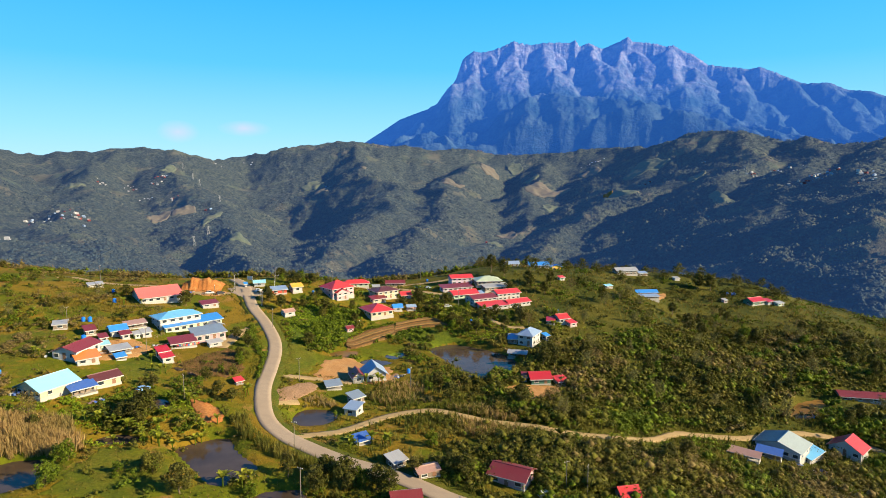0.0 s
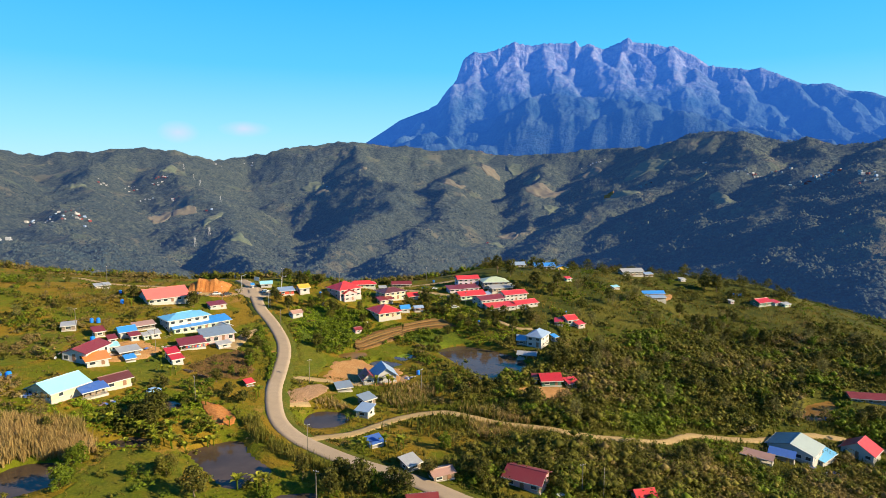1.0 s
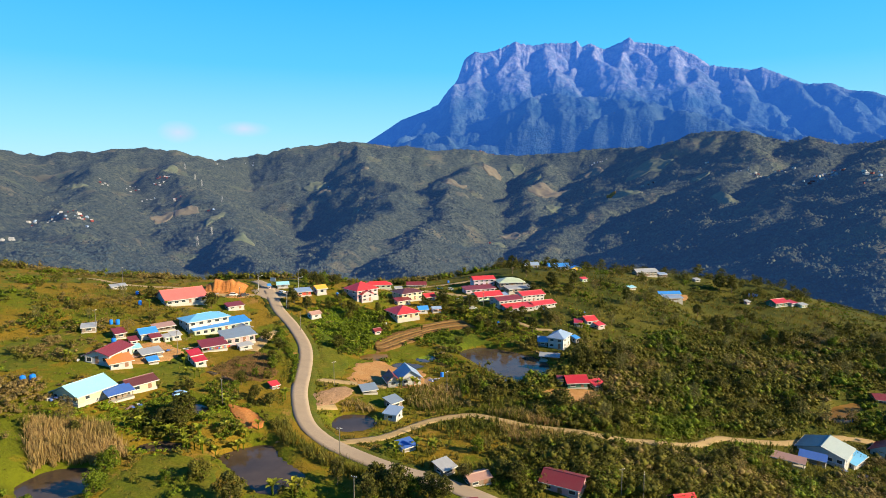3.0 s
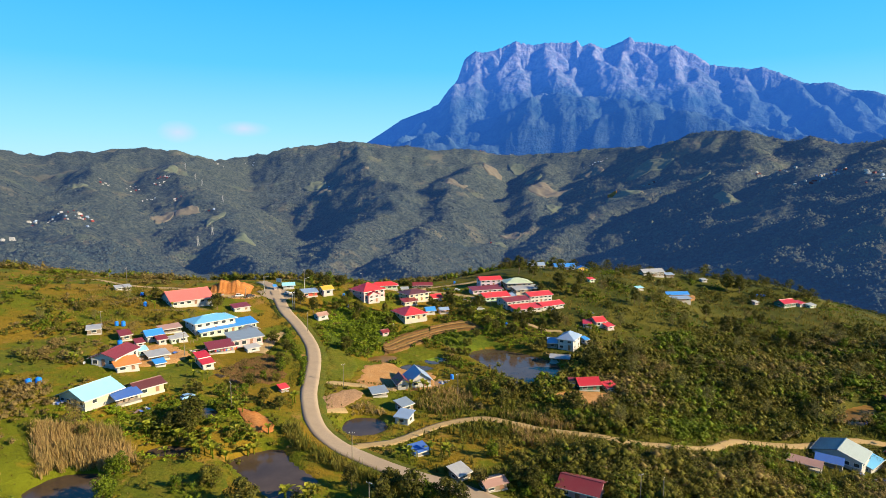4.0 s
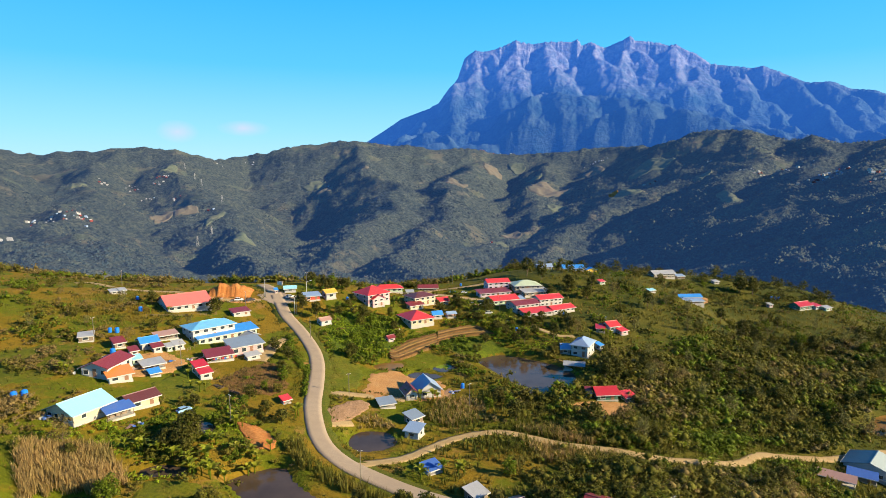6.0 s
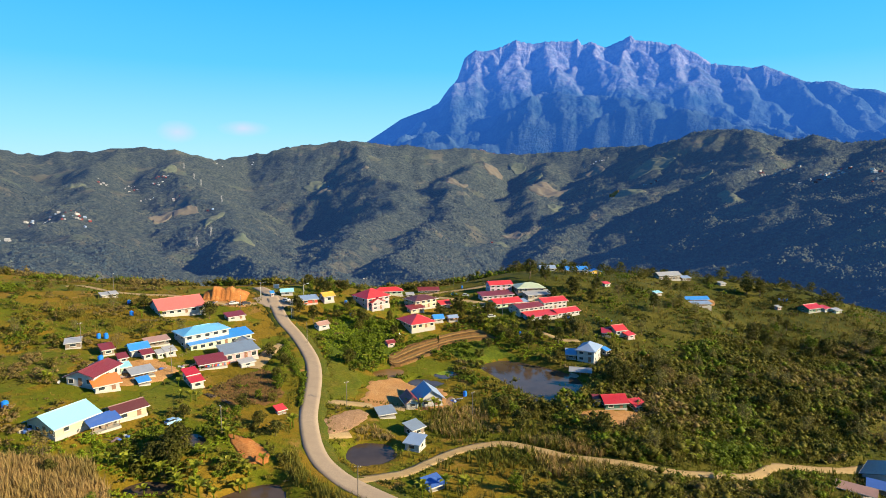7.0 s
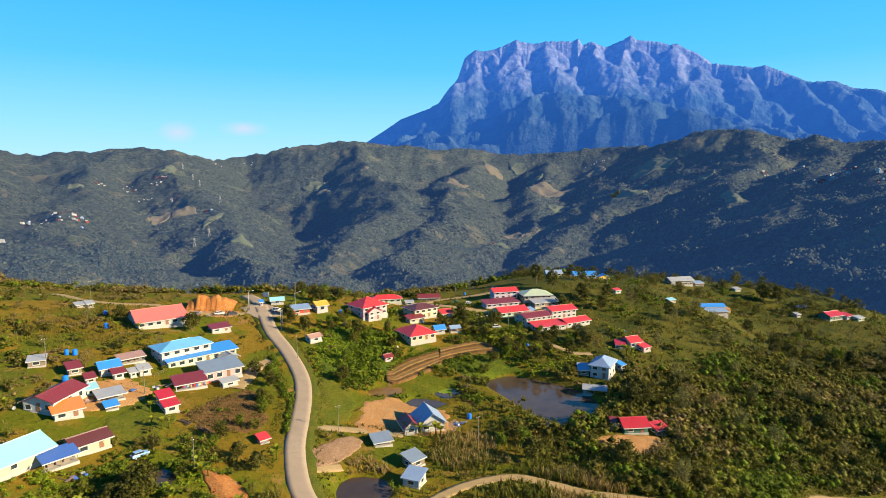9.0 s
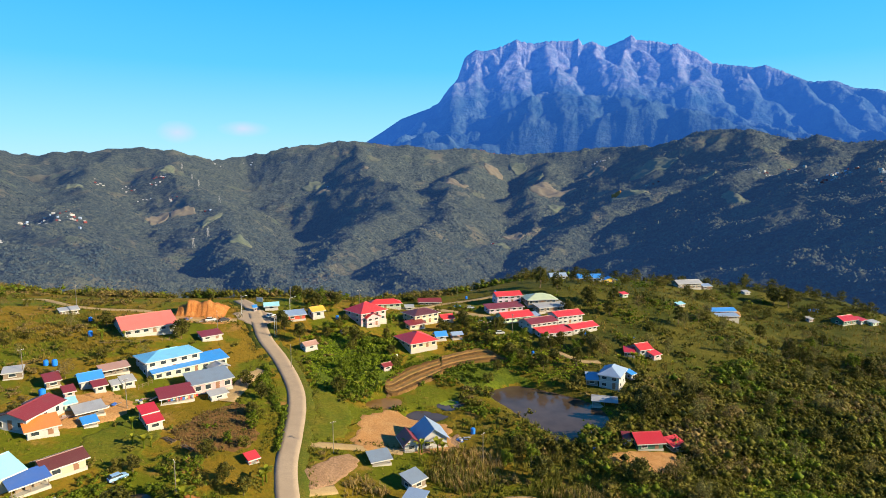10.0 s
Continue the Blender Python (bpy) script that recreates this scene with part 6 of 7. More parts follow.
for kind, x, y, size in (0, -96.2, 216.7, 1.0), (0, -119.1, 219.0, 0.8), (1, 24.8, 303.7, 1.25), (1, 30.7, 295.4, 1.2), (0, -69.1, 231.6, 0.85), (0, -45.9, 196.4, 0.8), (4, -64.3, 190.9, 0.9), (0, 36.3, 197.1, 1.2), (2, 42.4, 203.5, 1.1), (0, 22.2, 160.5, 1.1), (3, 31.3, 164.0, 1.0), (0, 146.3, 333.0, 1.5), (1, 152.1, 330.9, 1.3), (1, 168.9, 532.9, 1.2), (2, -57.7, 111.1, 0.95), (0, -70.7, 133.9, 1.1), (4, -74.0, 105.3, 0.8), (4, -75.4, 112.7, 0.8), (0, -104.5, 159.7, 0.7), (0, -68.7, 192.0, 0.7), (2, -59.1, 111.7, 0.8), (4, -76.5, 112.0, 0.8), (4, -73.5, 102.9, 0.9), (0, -70.4, 130.3, 0.9), (0, -73.6, 130.3, 0.8), (3, -92.7, 126.4, 1.0), (0, -49.6, 105.0, 1.0), (0, -58.9, 149.0, 0.6), (0, -54.2, 145.7, 0.6), (4, -37.3, 107.8, 0.7), (1, -32.0, 115.1, 0.7), (0, -23.9, 115.2, 0.9), (0, -19.8, 112.2, 1.1), (4, -16.6, 113.3, 0.9), (0, -25.1, 110.2, 0.9), (0, -13.3, 112.3, 0.9), (1, -10.5, 110.2, 0.8), (0, -6.1, 120.1, 0.6), (2, -1.9, 123.3, 0.7), (0, 1.9, 121.3, 0.8), (0, 4.8, 119.5, 0.9), (4, 6.4, 242.1, 0.9), (4, 10.3, 248.4, 0.8), (0, 3.4, 232.1, 0.8), (0, 21.9, 242.1, 0.9), (4, 26.1, 237.4, 0.9), (0, 33.1, 241.3, 0.9), (4, 13.7, 228.3, 0.7), (0, 9.1, 223.1, 0.6), (0, -1.3, 222.5, 0.6), (4, 3.9, 227.4, 0.8), (0, 18.6, 240.7, 0.7), (3, 35.0, 236.3, 0.8), (0, 31.8, 277.5, 0.9), (0, 42.9, 284.2, 0.9), (0, 48.3, 276.6, 1.0), (4, 1.3, 169.1, 0.9), (0, -1.2, 171.9, 0.8), (4, -4.4, 167.8, 0.7), (0, 2.2, 161.3, 1.0):
    plant(kind, x, y, size, 57 * x)
# the trees along the crest, too many and too far to tell apart, as one wood
wood_v, wood_f, count = [], [], 0
for kind, m in far_trees:
    crown = [c for c in TREES[kind].children if c.name.startswith("crown")][0].data
    co = np.empty(len(crown.vertices) * 3, np.float32)
    crown.vertices.foreach_get("co", co)
    a = np.array(m)
    co = co.reshape(-1, 9)
    co = co[grow.uniform(0, 1, len(co)) < 0.45].reshape(-1, 3)
    wood_v.append(co @ a[:3, :3].T + a[:3, 3])
    wood_f.append(np.arange(len(wood_v[-1])).reshape(-1, 3) + count)
    count += len(wood_v[-1])
tagged(mesh_object("crest_trees", np.concatenate(wood_v), np.concatenate(wood_f), tree_mat), "dark green trees crowding the crest of the hill", "trees", kind="stuff")


def banana_plant():
    top = new("banana_plant")
    bm = bmesh.new()
    beam(bm, (0, 0, -0.2), (0.05, 0, 1.5), 0.14, 7, 0.09)
    part("stem", bm, lush_mat, top)
    rs = random.Random(8)
    for k in range(9):
        bm = bmesh.new()
        n, length, wide = 7, rs.uniform(1.6, 2.4), 0.27
        rise = rs.uniform(0.75, 1.4)
        rows = []
        for j in range(n):
            s = j / (n - 1)
            out, up = length * s * math.cos(rise) + 0.05, 1.4 + length * (s * math.sin(rise) - 0.48 * s * s)
            w = wide * math.sin(math.pi * min(0.97, 0.12 + 0.85 * s)) + 0.02
            rows.append([bm.verts.new((out, b * w, up + (0.12 * w if b else 0))) for b in (-1, 0, 1)])
        for a, b in zip(rows, rows[1:]):
            bm.faces.new((a[0], a[1], b[1], b[0]))
            bm.faces.new((a[1], a[2], b[2], b[1]))
        leaf = part("leaf", bm, banana_mat, top)
        leaf.matrix_local = pose(0, 0, 0, 0, 0, 360 * k / 9 + rs.uniform(-15, 15))
    return tagged(top, "banana plant with broad arching yellow-green leaves", "banana plant", "banana plants among the gardens")


banana = banana_plant()
spots = [(-66.7, 124.6), (-26.0, 171.7), (-23.0, 171.2), (-18.3, 171.6), (-61.6, 122.0), (-74.9, 129.4), (-81.1, 127.9), (-56.3, 128.0), (-59.9, 124.6), (-70.9, 126.6), (-53.6, 134.2), (-21.3, 130.4), (-16.7, 132.2), (-13.6, 131.4), (-78.4, 128.1), (-64.7, 121.8), (-59.7, 131.5), (-51.6, 150.7), (-83.6, 164.1), (-111.4, 156.1), (48.9, 165.3), (50.8, 163.2), (47.2, 132.3), (43.1, 159.3), (-43.2, 109.3)] + [(-78.9, 128.4), (-67.4, 125.6), (-64.5, 127.1), (-64.8, 133.4), (-62.5, 123.4), (-71.3, 121.7), (-56.7, 131.5), (-43.8, 110.8), (-39.5, 109.6), (-38.3, 111.1), (-61.9, 141.5), (-64.7, 143.3), (39.3, 154.3), (42.7, 152.6), (46.8, 146.4), (43.7, 145.9)] + [(6.9, 237.3), (11.2, 238.6), (2.4, 243.6), (39.0, 231.5), (46.2, 231.7), (-0.6, 237.3), (5.0, 237.9), (45.1, 251.5), (47.6, 249.1)] + [(-80.2, 157.7), (-77.7, 157.1), (-1.2, 245.8), (1.2, 240.4), (3.8, 237.2), (6.5, 236.5), (10.0, 241.5), (-0.2, 234.7), (-6.0, 250.2), (45.5, 234.1), (57.5, 233.8), (47.2, 230.5), (-40.4, 200.6), (-36.8, 202.4), (-39.8, 206.9), (132.6, 328.3), (140.3, 332.3), (-15.6, 466.4), (-37.4, 453.2), (34.5, 308.4), (-109.3, 210.0), (-114.6, 208.1)]
for k, (x, y) in enumerate(spots):
    for j in range(1 + k % 2):
        q = (x + 1.3 * j * math.cos(k), y + 1.3 * j * math.sin(k))
        m = pose(*q, height_at(*q), 0, 0, 77 * k + 140 * j) @ Matrix.Scale(1.05 + 0.35 * ((k * 7 + j * 3) % 5) / 4, 4)
        if k == 0 and j == 0:
            banana.matrix_basis = m
        else:
            copy_thing(banana, m).matrix_basis = m

# ---- earth terraces above the gardens ----


def terrace(lower, upper, benches, label):
    """Level earth benches cut one above another, each with its own steep face."""
    top = new("terrace")
    lo, hi = np.array(smooth_line(lower, 1.5)), np.array(smooth_line(upper, 1.5))
    n = 24
    pick = lambda c: np.stack([np.interp(np.linspace(0, 1, n), np.linspace(0, 1, len(c)), c[:, k]) for k in (0, 1)], 1)
    lo, hi = pick(lo), pick(hi)
    rs = random.Random(len(label))
    for k in range(benches):
        a, b = lo + (hi - lo) * (k / benches), lo + (hi - lo) * ((k + 1.25) / benches)
        za, zb = height(a[:, 0], a[:, 1]), height(b[:, 0], b[:, 1])
        rise = zb + 0.30 + np.array([rs.uniform(-0.06, 0.06) for _ in range(n)])
        back = (b - a) * 0.16
        bm = bmesh.new()
        rows = []
        for i in range(n):
            pts = [(*a[i], za[i] - 0.5), (*(a[i] + back[i]), max(za[i] + 0.35, rise[i] - 0.12)), (*(a[i] + back[i] * 1.6), max(za[i] + 0.40, rise[i])), (*b[i], max(za[i] + 0.42, rise[i] + 0.02)), (*b[i], zb[i] - 0.6)]
            rows.append([bm.verts.new(q) for q in pts])
        for p, q in zip(rows, rows[1:]):
            for j in range(5):
                bm.faces.new((p[j], q[j], q[(j + 1) % 5], p[(j + 1) % 5]))
        bm.faces.new(rows[0])
        bm.faces.new(rows[-1][::-1])
        bmesh.ops.recalc_face_normals(bm, faces=bm.faces[:])
        part("bench", bm, field_mat if k % 2 == 0 else terrace_mat, top)
    return tagged(top, label, "terrace", "earth terraces above the gardens")


terrace([(-34.1, 202.7), (-30.4, 201.7), (-18.3, 218.5)], [(-34.9, 208.4), (-28.4, 220.2), (-19.3, 227.9)], 5, "stepped tan earth terraces cut into the garden slope")
terrace([(-18.7, 219.9), (-12.6, 224.5), (2.6, 230.0)], [(-18.6, 229.4), (-5.3, 236.7), (0.3, 231.8)], 4, "stepped earth terraces below the village houses")

# ---- tanks, poles, cars and small things ----


def lathe(bm, profile, sides=16):
    rings = [[bm.verts.new((r * math.cos(6.2832 * k / sides), r * math.sin(6.2832 * k / sides), z)) for k in range(sides)] for r, z in profile]
    for a, b in zip(rings, rings[1:]):
        for k in range(sides):
            bm.faces.new((a[k], a[(k + 1) % sides], b[(k + 1) % sides], b[k]))
    bm.faces.new(rings[0][::-1])
    bm.faces.new(rings[-1])


def water_tank():
    top = new("water_tank")
    bm = bmesh.new()
    lathe(bm, [(0.55, 0), (0.62, 0.05), (0.62, 0.4), (0.65, 0.45), (0.62, 0.5), (0.62, 0.9), (0.65, 0.95), (0.62, 1.0), (0.62, 1.4), (0.5, 1.55), (0.25, 1.62)])
    part("body", bm, tank_mat, top, smooth=False)
    bm = bmesh.new()
    lathe(bm, [(0.24, 1.60), (0.24, 1.68), (0.18, 1.71)], 12)
    part("lid", bm, tank_mat, top)
    return tagged(top, "round blue plastic water tank", "water tank", "blue water tanks")


tank = water_tank()
spots = [(-107.2, 171.7, 1.1), (-118.3, 209.0, 1.0), (-125.9, 222.0, 0.9), (-114.5, 187.4, 1.0), (-116.4, 187.0, 0.9), (-54.4, 243.5, 0.9), (-51.5, 234.9, 0.8), (-11.0, 181.9, 0.9), (33.3, 254.0, 0.8), (-8.0, 298.3, 0.8), (4.9, 302.4, 0.8), (11.4, 234.3, 0.8), (119.8, 478.8, 0.8), (122.3, 478.8, 0.8), (124.9, 479.0, 0.8), (160.0, 326.8, 1.0), (162.4, 327.1, 1.0), (164.1, 327.2, 1.0), (16.4, 173.3, 1.2), (50.1, 252.1, 0.7), (-112.1, 140.7, 1.1), (-110.6, 142.0, 1.1)] + [(124.7, 190.3, 0.9), (144.6, 206.6, 0.9), (147.4, 205.5, 0.9)]
for k, (x, y, size) in enumerate(spots):
    m = pose(x, y, height_at(x, y) + 0.02, 0, 0, 40 * k) @ Matrix.Scale(size, 4)
    if k == 0:
        tank.matrix_basis = m
    else:
        copy_thing(tank, m).matrix_basis = m


def utility_pole(tall=7.0):
    top = new("utility_pole")
    bm = bmesh.new()
    beam(bm, (0, 0, -0.5), (0, 0, tall), 0.10, 8, 0.07)
    part("pole", bm, pole_mat, top)
    for z in (tall - 0.3,):
        bm = bmesh.new()
        box(bm, -0.65, 0.65, -0.04, 0.04, z, z + 0.09)
        arm = part("crossarm", bm, pole_mat, top)
        for k in (-0.55, 0.2, 0.55):
            bm = bmesh.new()
            lathe(bm, [(0.05, z + 0.1), (0.07, z + 0.14), (0.04, z + 0.24)], 8)
            ob = part("insulator", bm, lamp_mat, arm)
            ob.matrix_local = pose(k, 0, 0)
    return tagged(top, "slender grey utility pole with crossarms", "utility pole", "utility poles through the village")


pole = utility_pole()
spots = [(-41.8, 166.1), (-116.8, 179.6), (-70.3, 226.1), (-61.0, 206.8), (-64.8, 142.4), (-85.3, 238.9), (-72.0, 250.6), (-49.0, 258.9), (56.5, 299.3), (-88.8, 172.1), (-11.8, 307.3), (-88.3, 224.9), (6.7, 252.6)] + [(-27.2, 106.3), (-33.3, 126.0), (26.0, 117.5), (-9.5, 168.2), (30.3, 116.8), (-140.3, 238.7)]
for k, (x, y) in enumerate(spots):
    m = pose(x, y, height_at(x, y), 0, 0.6 * math.sin(k * 5), 35 + 23 * k)
    if k == 0:
        pole.matrix_basis = m
    else:
        copy_thing(pole, m)


def car(label, paint, x, y, turn, pickup=False):
    top = new("car")
    top.matrix_basis = pose(x, y, height_at(x, y) + 0.14, 0, 0, turn) @ Matrix.Scale(0.8, 4)
    bm = bmesh.new()
    outline = [(-2.05, 0.32), (2.05, 0.32), (2.1, 0.62), (1.95, 0.86), (1.1, 0.98), (-2.0, 1.0), (-2.12, 0.7)]
    prism(bm, outline, "y", 0.82)
    bmesh.ops.bevel(bm, geom=bm.edges[:], offset=0.05, segments=1, affect="EDGES")
    body = part("body", bm, paint, top)
    bm = bmesh.new()
    roof_out = [(1.05, 0.985), (0.45, 1.48), (-0.55 if pickup else -1.35, 1.5), (-0.75 if pickup else -1.95, 0.985)]
    prism(bm, roof_out, "y", 0.70)
    part("cabin", bm, glass_mat, top, "dark glass cabin")
    bm = bmesh.new()
    box(bm, -0.6 if pickup else -1.4, 0.5, -0.72, 0.72, 1.47, 1.54)
    part("roof", bm, paint, top)
    for a in (-1.3, 1.3):
        for b in (-0.74, 0.74):
            bm = bmesh.new()
            beam(bm, (a, b - 0.11, 0.18), (a, b + 0.11, 0.18), 0.32, 14)
            wheel = part("wheel", bm, tyre_mat, top)
            bm = bmesh.new()
            beam(bm, (a, b - 0.12, 0.18), (a, b + 0.12, 0.18), 0.17, 10)
            part("rim", bm, trim_mat, wheel)
    for b in (-0.6, 0.6):
        bm = bmesh.new()
        box(bm, 2.02, 2.13, b - 0.18, b + 0.18, 0.62, 0.76)
        part("headlight", bm, lamp_mat, top)
        bm = bmesh.new()
        box(bm, -2.14, -2.04, b - 0.15, b + 0.15, 0.7, 0.85)
        part("tail_light", bm, roof_mats["red"], top)
    tagged(top, label, "car", "parked cars")


sky_paint = painted("pale_blue_car_paint", (0.22, 0.38, 0.62), rough=0.25, wear=0.1)
blue_paint = painted("blue_car_paint", (0.03, 0.16, 0.45), rough=0.25, wear=0.1)
silver_paint = painted("silver_car_paint", (0.55, 0.56, 0.57), rough=0.25, wear=0.1)
dark_paint = painted("dark_car_paint", (0.05, 0.05, 0.06), rough=0.25, wear=0.1)
car("pale blue and white hatchback parked on the grass", sky_paint, -77.0, 146.2, 52)
car("blue pickup parked beside the village lane", blue_paint, -12.5, 283.0, 10, True)
car("white car parked beside the village lane", silver_paint, -7.0, 280.5, 15)
car("silver car parked at the top of the road", silver_paint, -76.0, 239.5, 60)
car("dark car parked under the lilac house", dark_paint, 1.1, 280.0, 20)
car("white van parked below the clay cutting", silver_paint, -93.5, 232.8, 25)
car("dark car parked below the clay cutting", dark_paint, -89.5, 233.6, 40)
car("white car parked beside the pink house", silver_paint, 21.3, 114.9, 20)
car("silver car parked below the pale green house", silver_paint, 2.2, 250.6, 5)


def street_lamp(x, y, turn):
    top = new("street_lamp")
    top.matrix_basis = pose(x, y, height_at(x, y), 0, 0, turn)
    bm = bmesh.new()
    beam(bm, (0, 0, -0.4), (0, 0, 6.2), 0.08, 8, 0.06)
    part("pole", bm, trim_mat, top)
    bm = bmesh.new()
    beam(bm, (0, 0, 6.15), (-1.5, 0, 6.6), 0.045, 6)
    arm = part("arm", bm, trim_mat, top)
    bm = bmesh.new()
    box(bm, -2.0, -1.4, -0.12, 0.12, 6.56, 6.68)
    part("lamp_head", bm, lamp_mat, arm)
    tagged(top, "white street lamp with a curved arm", "street lamp", "street lamps along the road")


street_lamp(-71.0, 226.4, 10)
street_lamp(-69.9, 241.3, 200)
street_lamp(-85.8, 239.8, 190)


def satellite_dish(x, y, z, turn):
    top = new("satellite_dish")
    top.matrix_basis = pose(x, y, z, 0, 0, turn)
    bm = bmesh.new()
    beam(bm, (0, 0, -0.3), (0, 0, 0.35), 0.03, 6)
    part("mast", bm, pole_mat, top)
    bm = bmesh.new()
    lathe(bm, [(0.02, 0.0), (0.22, 0.03), (0.38, 0.09), (0.39, 0.10), (0.22, 0.06), (0.02, 0.02)], 14)
    bowl = part("bowl", bm, trim_mat, top, "white dish")
    bowl.matrix_local = pose(0, -0.05, 0.38, 60, 0, 0)
    tagged(top, "small white satellite dish on a short mast", "satellite dish", "satellite dishes")


for x, y in (-92.0, 137.0), (-32.8, 226.8), (-108.0, 156.0), (-39.9, 245.0), (11.9, 263.5), (28.8, 253.8):
    satellite_dish(x, y, height_at(x, y) + 0.3, 20 * x)


def sign_board(x, y, turn):
    top = new("sign_board")
    top.matrix_basis = pose(x, y, height_at(x, y), 0, 0, turn)
    for a in (-0.9, 0.9):
        bm = bmesh.new()
        beam(bm, (a, 0, -0.3), (a, 0, 2.0), 0.06, 6)
        part("post", bm, pole_mat, top)
    bm = bmesh.new()
    box(bm, -1.3, 1.3, -0.05, 0.05, 2.0, 3.6)
    part("panel", bm, trim_mat, top, "plain white panel")
    tagged(top, "white roadside sign board on two posts", "sign")


sign_board(-82.0, 247.5, -20)


def fence(line, label, gap=2.2, tall=1.0, rails=2):
    """A timber fence: posts with rails between them."""
    pts = smooth_line(line, gap)
    top = new("fence")
    z0 = [height_at(*p) for p in pts]
    for p, z in zip(pts, z0):
        bm = bmesh.new()
        beam(bm, (*p, z - 0.3), (*p, z + tall), 0.05, 6)
        part("post", bm, bark_mat, top)
    for (p, z), (q, w) in zip(zip(pts, z0), zip(pts[1:], z0[1:])):
        for k in range(rails):
            bm = bmesh.new()
            h = tall * (k + 1) / (rails + 0.3)
            beam(bm, (*p, z + h), (*q, w + h), 0.03, 5)
            part("rail", bm, bark_mat, top)
    tagged(top, label, "fence")


fence([(-28.4, 169.9), (-21.3, 171.8), (-16.2, 171.8)], "low timber fence before the white house")
fence([(11.4, 180.3), (18.2, 185.7), (24.7, 191.2)], "pale timber railing along the fish pond", 1.6, 0.6)
fence([(-113.6, 203.5), (-106.4, 207.4), (-98.2, 213.8)], "rough post fence on the field edge")
fence([(-91.3, 182.0), (-90.0, 186.2)], "weathered paling fence by the school", 1.2, 1.0)
fence([(133.5, 199.9), (125.4, 191.5)], "timber footboard rail beside the muddy pond", 1.5, 0.5)


def logs(x, y, turn, n, label):
    top = new("timber_stack")
    top.matrix_basis = pose(x, y, height_at(x, y), 0, 0, turn)
    rs = random.Random(n)
    for k in range(n):
        bm = bmesh.new()
        a = rs.uniform(-0.7, 0.7)
        beam(bm, (-1.8, a, 0.1 + 0.13 * (k // 4)), (1.8, a + rs.uniform(-0.3, 0.3), 0.1 + 0.13 * (k // 4)), 0.07, 6)
        part("plank", bm, bark_mat, top)
    tagged(top, label, "timber stack")


logs(-74.6, 161.3, -30, 12, "stack of grey planks lying on the grass")
logs(-70.0, 158.7, -35, 10, "loose weathered planks at the field edge")
logs(-95.1, 166.9, 20, 9, "pile of old timber in the yard")
logs(119.7, 165.6, -15, 8, "pale boards stacked beside the house")


def scrap_heap(x, y, turn, n, label):
    """Leaning planks, bent roofing sheets, a drum and boxes thrown together."""
    top = new("scrap_heap")
    top.matrix_basis = pose(x, y, height_at(x, y), 0, 0, turn)
    rs = random.Random(int(x * 13 + y * 7))
    mats = [roof_mats["tin"], roof_mats["rust"], bark_mat, wall_mats["timber"], roof_mats["royal"], wall_mats["white"], concrete_mat]
    for k in range(n):
        bm = bmesh.new()
        sort = k % 3
        a, b = rs.uniform(-1.6, 1.6), rs.uniform(-1.1, 1.1)
        if sort == 0:
            sheet(bm, [(-0.9, -0.4, 0), (0.9, -0.4, 0), (0.9, 0.4, 0.02), (-0.9, 0.4, 0.02)], 0.2, 0.03, 0.02)
            ob = part("roof_sheet", bm, rs.choice(mats[:2] + mats[4:5]), top)
            ob.matrix_local = pose(a, b, 0.25 + 0.05 * k, rs.uniform(-14, 14), rs.uniform(-14, 14), rs.uniform(0, 180))
        elif sort == 1:
            beam(bm, (-1.5, 0, 0), (1.5, 0, 0), 0.06, 5)
            ob = part("plank", bm, mats[2], top)
            ob.matrix_local = pose(a, b, 0.15 + 0.05 * k, 0, rs.uniform(-8, 8), rs.uniform(0, 180))
        else:
            box(bm, -0.35, 0.35, -0.3, 0.3, 0, 0.55)
            bmesh.ops.bevel(bm, geom=bm.edges[:], offset=0.04, segments=1, affect="EDGES")
            ob = part("crate", bm, rs.choice(mats[3:]), top)
            ob.matrix_local = pose(a * 1.2, b * 1.2, 0.0, 0, 0, rs.uniform(0, 180))
    tagged(top, label, "scrap heap", "scrap heaps among the houses")


for x, y, turn, n in (-92.5, 171.5, 20, 9), (-97.5, 164.0, 50, 8), (-87.0, 177.0, 35, 8), (-75.4, 185.8, 40, 7), (-104.5, 169.5, 10, 7), (-84.0, 137.0, 50, 6), (-101.5, 134.0, 10, 8), (-95.0, 231.5, 5, 9), (-101.0, 231.5, 60, 7), (-13.1, 178.4, 20, 7), (-5.0, 263.5, 30, 7), (-1.5, 262.4, 80, 6), (106.9, 159.1, 30, 8), (101.1, 160.2, 70, 6), (14.0, 267.7, 20, 5), (-112.0, 183.0, 40, 6):
    scrap_heap(x, y, turn, n, "heap of loose planks, rusty sheets and crates beside the houses")


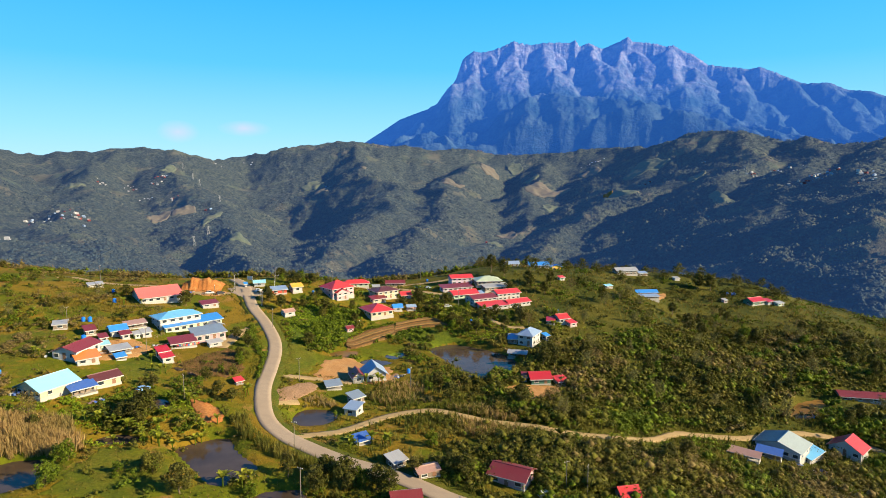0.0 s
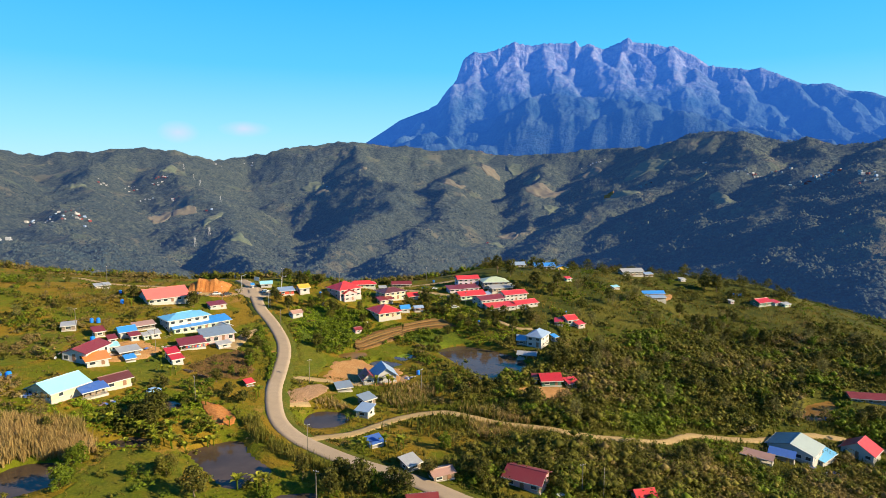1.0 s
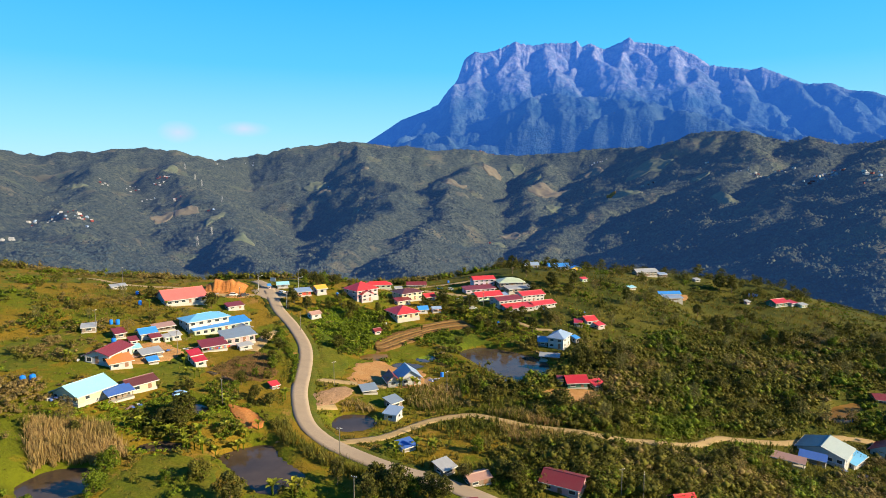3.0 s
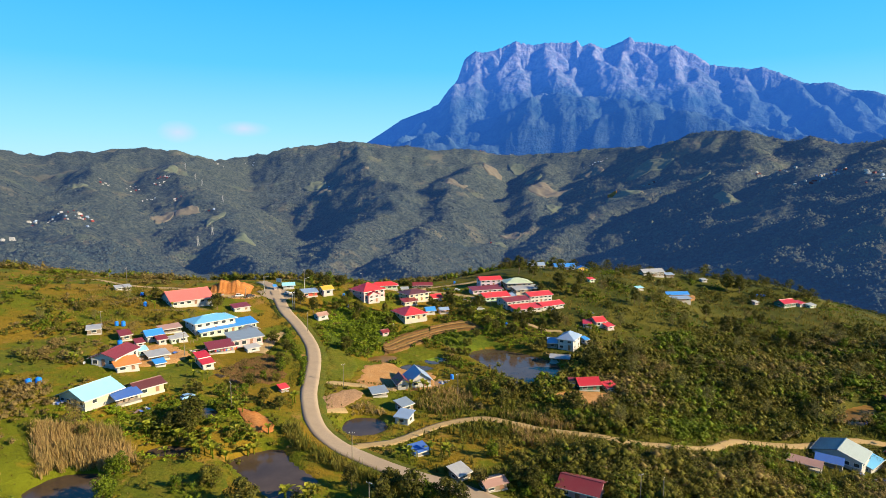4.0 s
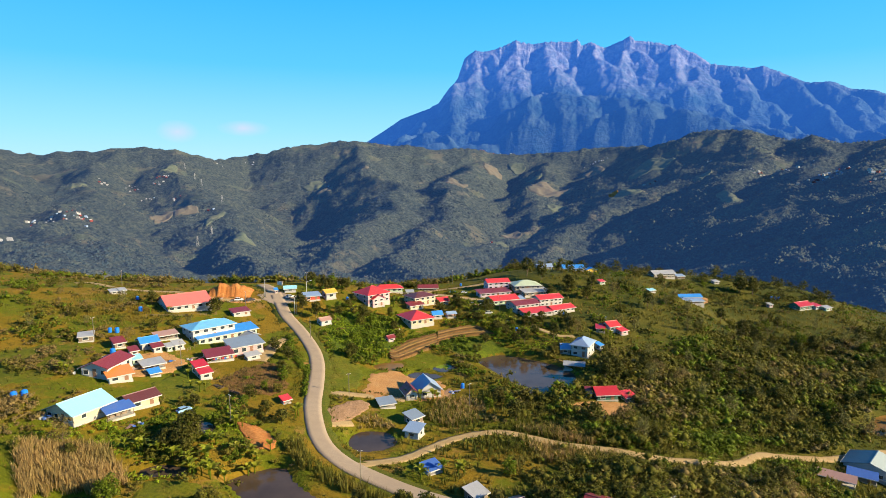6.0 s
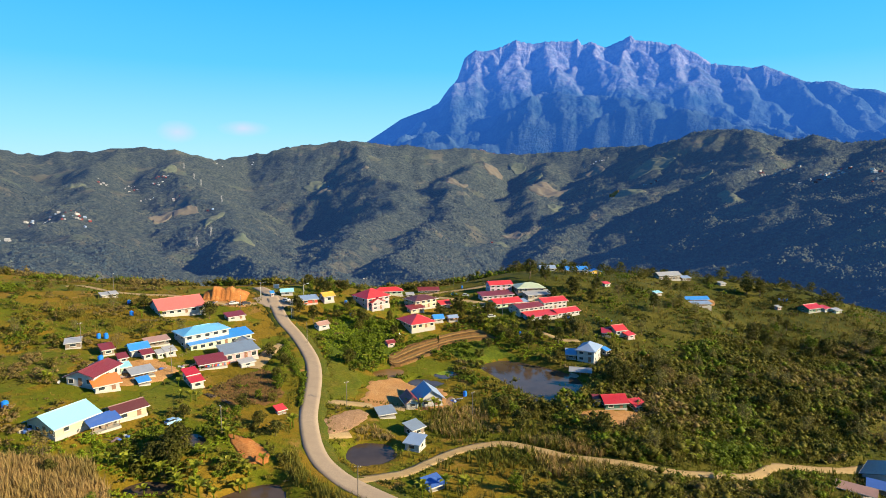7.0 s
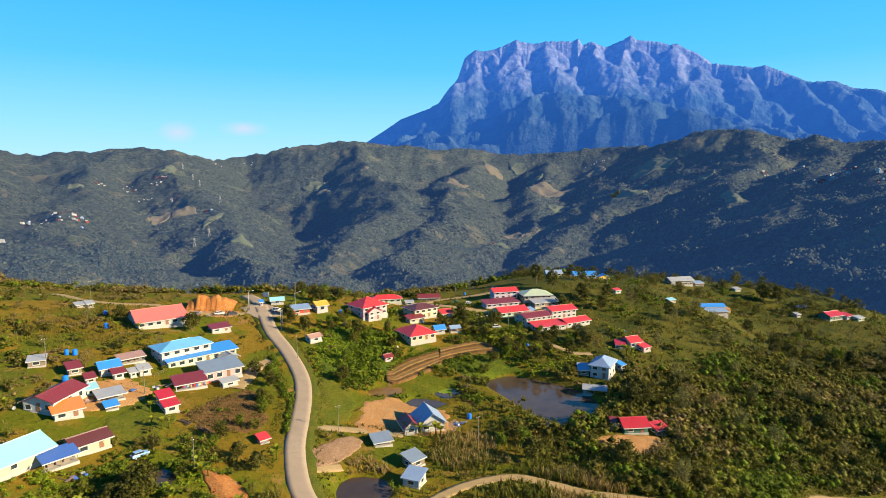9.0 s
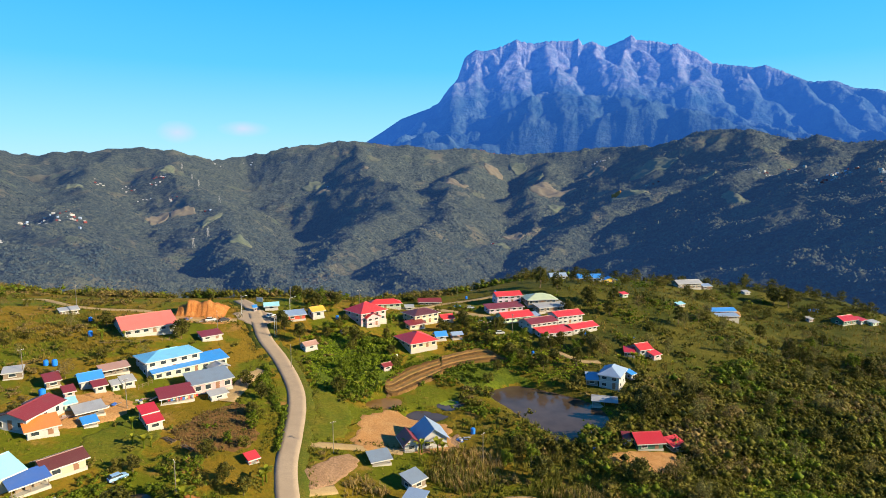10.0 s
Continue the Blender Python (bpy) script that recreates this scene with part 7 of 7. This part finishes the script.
def washing_line(x, y, turn, label):
    """Two posts with a cord and a row of hanging clothes."""
    top = new("washing_line")
    top.matrix_basis = pose(x, y, height_at(x, y), 0, 0, turn)
    for a in (-2.2, 2.2):
        bm = bmesh.new()
        beam(bm, (a, 0, -0.2), (a, 0, 1.35), 0.04, 6)
        part("post", bm, bark_mat, top)
    bm = bmesh.new()
    beam(bm, (-2.2, 0, 1.3), (2.2, 0, 1.3), 0.012, 4)
    part("cord", bm, wire_mat, top)
    for k, key in enumerate(("red", "royal", "mint", "salmon", "steel", "orange", "crimson")):
        bm = bmesh.new()
        wide, long = 0.22 + 0.05 * (k % 3), 0.55 + 0.15 * (k % 2)
        rows = [[bm.verts.new((-1.8 + 0.6 * k + u * wide, 0.03 * math.sin(3 * u + v * 2), 1.3 - long * v)) for v in (0, 0.5, 1)] for u in (-1, -0.5, 0, 0.5, 1)]
        for p, q in zip(rows, rows[1:]):
            for v in range(2):
                bm.faces.new((p[v], q[v], q[v + 1], p[v + 1]))
        cloth = part("garment", bm, roof_mats[key], top)
        cloth.modifiers.new("cloth", "SOLIDIFY").thickness = 0.015
    tagged(top, label, "washing line", "washing lines in the village")


washing_line(-78.4, 180.1, 38, "washing line with bright clothes before the workshop")
washing_line(-80.5, 178.6, 38, "washing line with bright clothes in the dirt yard")


def hedge(line, r, label):
    pts = np.array(smooth_line(line, r * 0.8))
    thicket("hedge", pts[:, 0], pts[:, 1], np.full(len(pts), r), 22, 0.3, lush_mat, label, "hedge")


hedge([(-34.2, 217.1), (-27.6, 222.0), (-20.3, 228.9)], 0.75, "clipped bright green hedge below the bungalow")
hedge([(-56.5, 182.9), (-54.5, 171.8), (-52.8, 162.0)], 0.6, "dark green hedge along the road edge")
hedge([(-68.0, 205.5), (-62.4, 191.6), (-57.0, 179.8)], 0.8, "leafy hedge beside the road")


def crop_rows(line, rows, gap, label):
    """Rows of young vegetables on the slope."""
    base = np.array(smooth_line(line, 0.7))
    d = base[-1] - base[0]
    side = np.array([-d[1], d[0]]) / np.hypot(*d)
    pts = np.concatenate([base + side * gap * k for k in range(rows)])
    blades("vegetable_rows", pts[:, 0], pts[:, 1], grow.uniform(0.35, 0.6, len(pts)), 0.25, 6, lush_mat, label, "vegetables", 0.9)


crop_rows([(-15.4, 215.9), (-6.6, 221.9), (0.7, 224.2)], 8, 1.4, "rows of green vegetables in the garden")
crop_rows([(50.2, 163.7), (54.7, 164.6), (58.4, 165.8)], 7, 1.3, "rows of leafy crops above the track")
crop_rows([(-30.9, 207.1), (-25.5, 212.9), (-20.6, 219.9)], 2, 2.0, "young plants along the terrace")


def duckweed(x, y, z, a, b):
    """A raft of floating weed."""
    verts = [(x, y, z + 0.012)] + [(x + a * (1 + 0.15 * math.sin(3.1 * k)) * math.cos(k * 0.2618), y + b * (1 + 0.12 * math.sin(2.3 * k)) * math.sin(k * 0.2618), z + 0.008) for k in range(24)]
    tagged(mesh_object("duckweed", verts, [(0, 1 + k, 1 + (k + 1) % 24) for k in range(24)], algae_mat), "bright green duckweed floating on the pool", "duckweed", kind="stuff")


duckweed(-17.0, 200.5, -2.1, 2.4, 1.9)
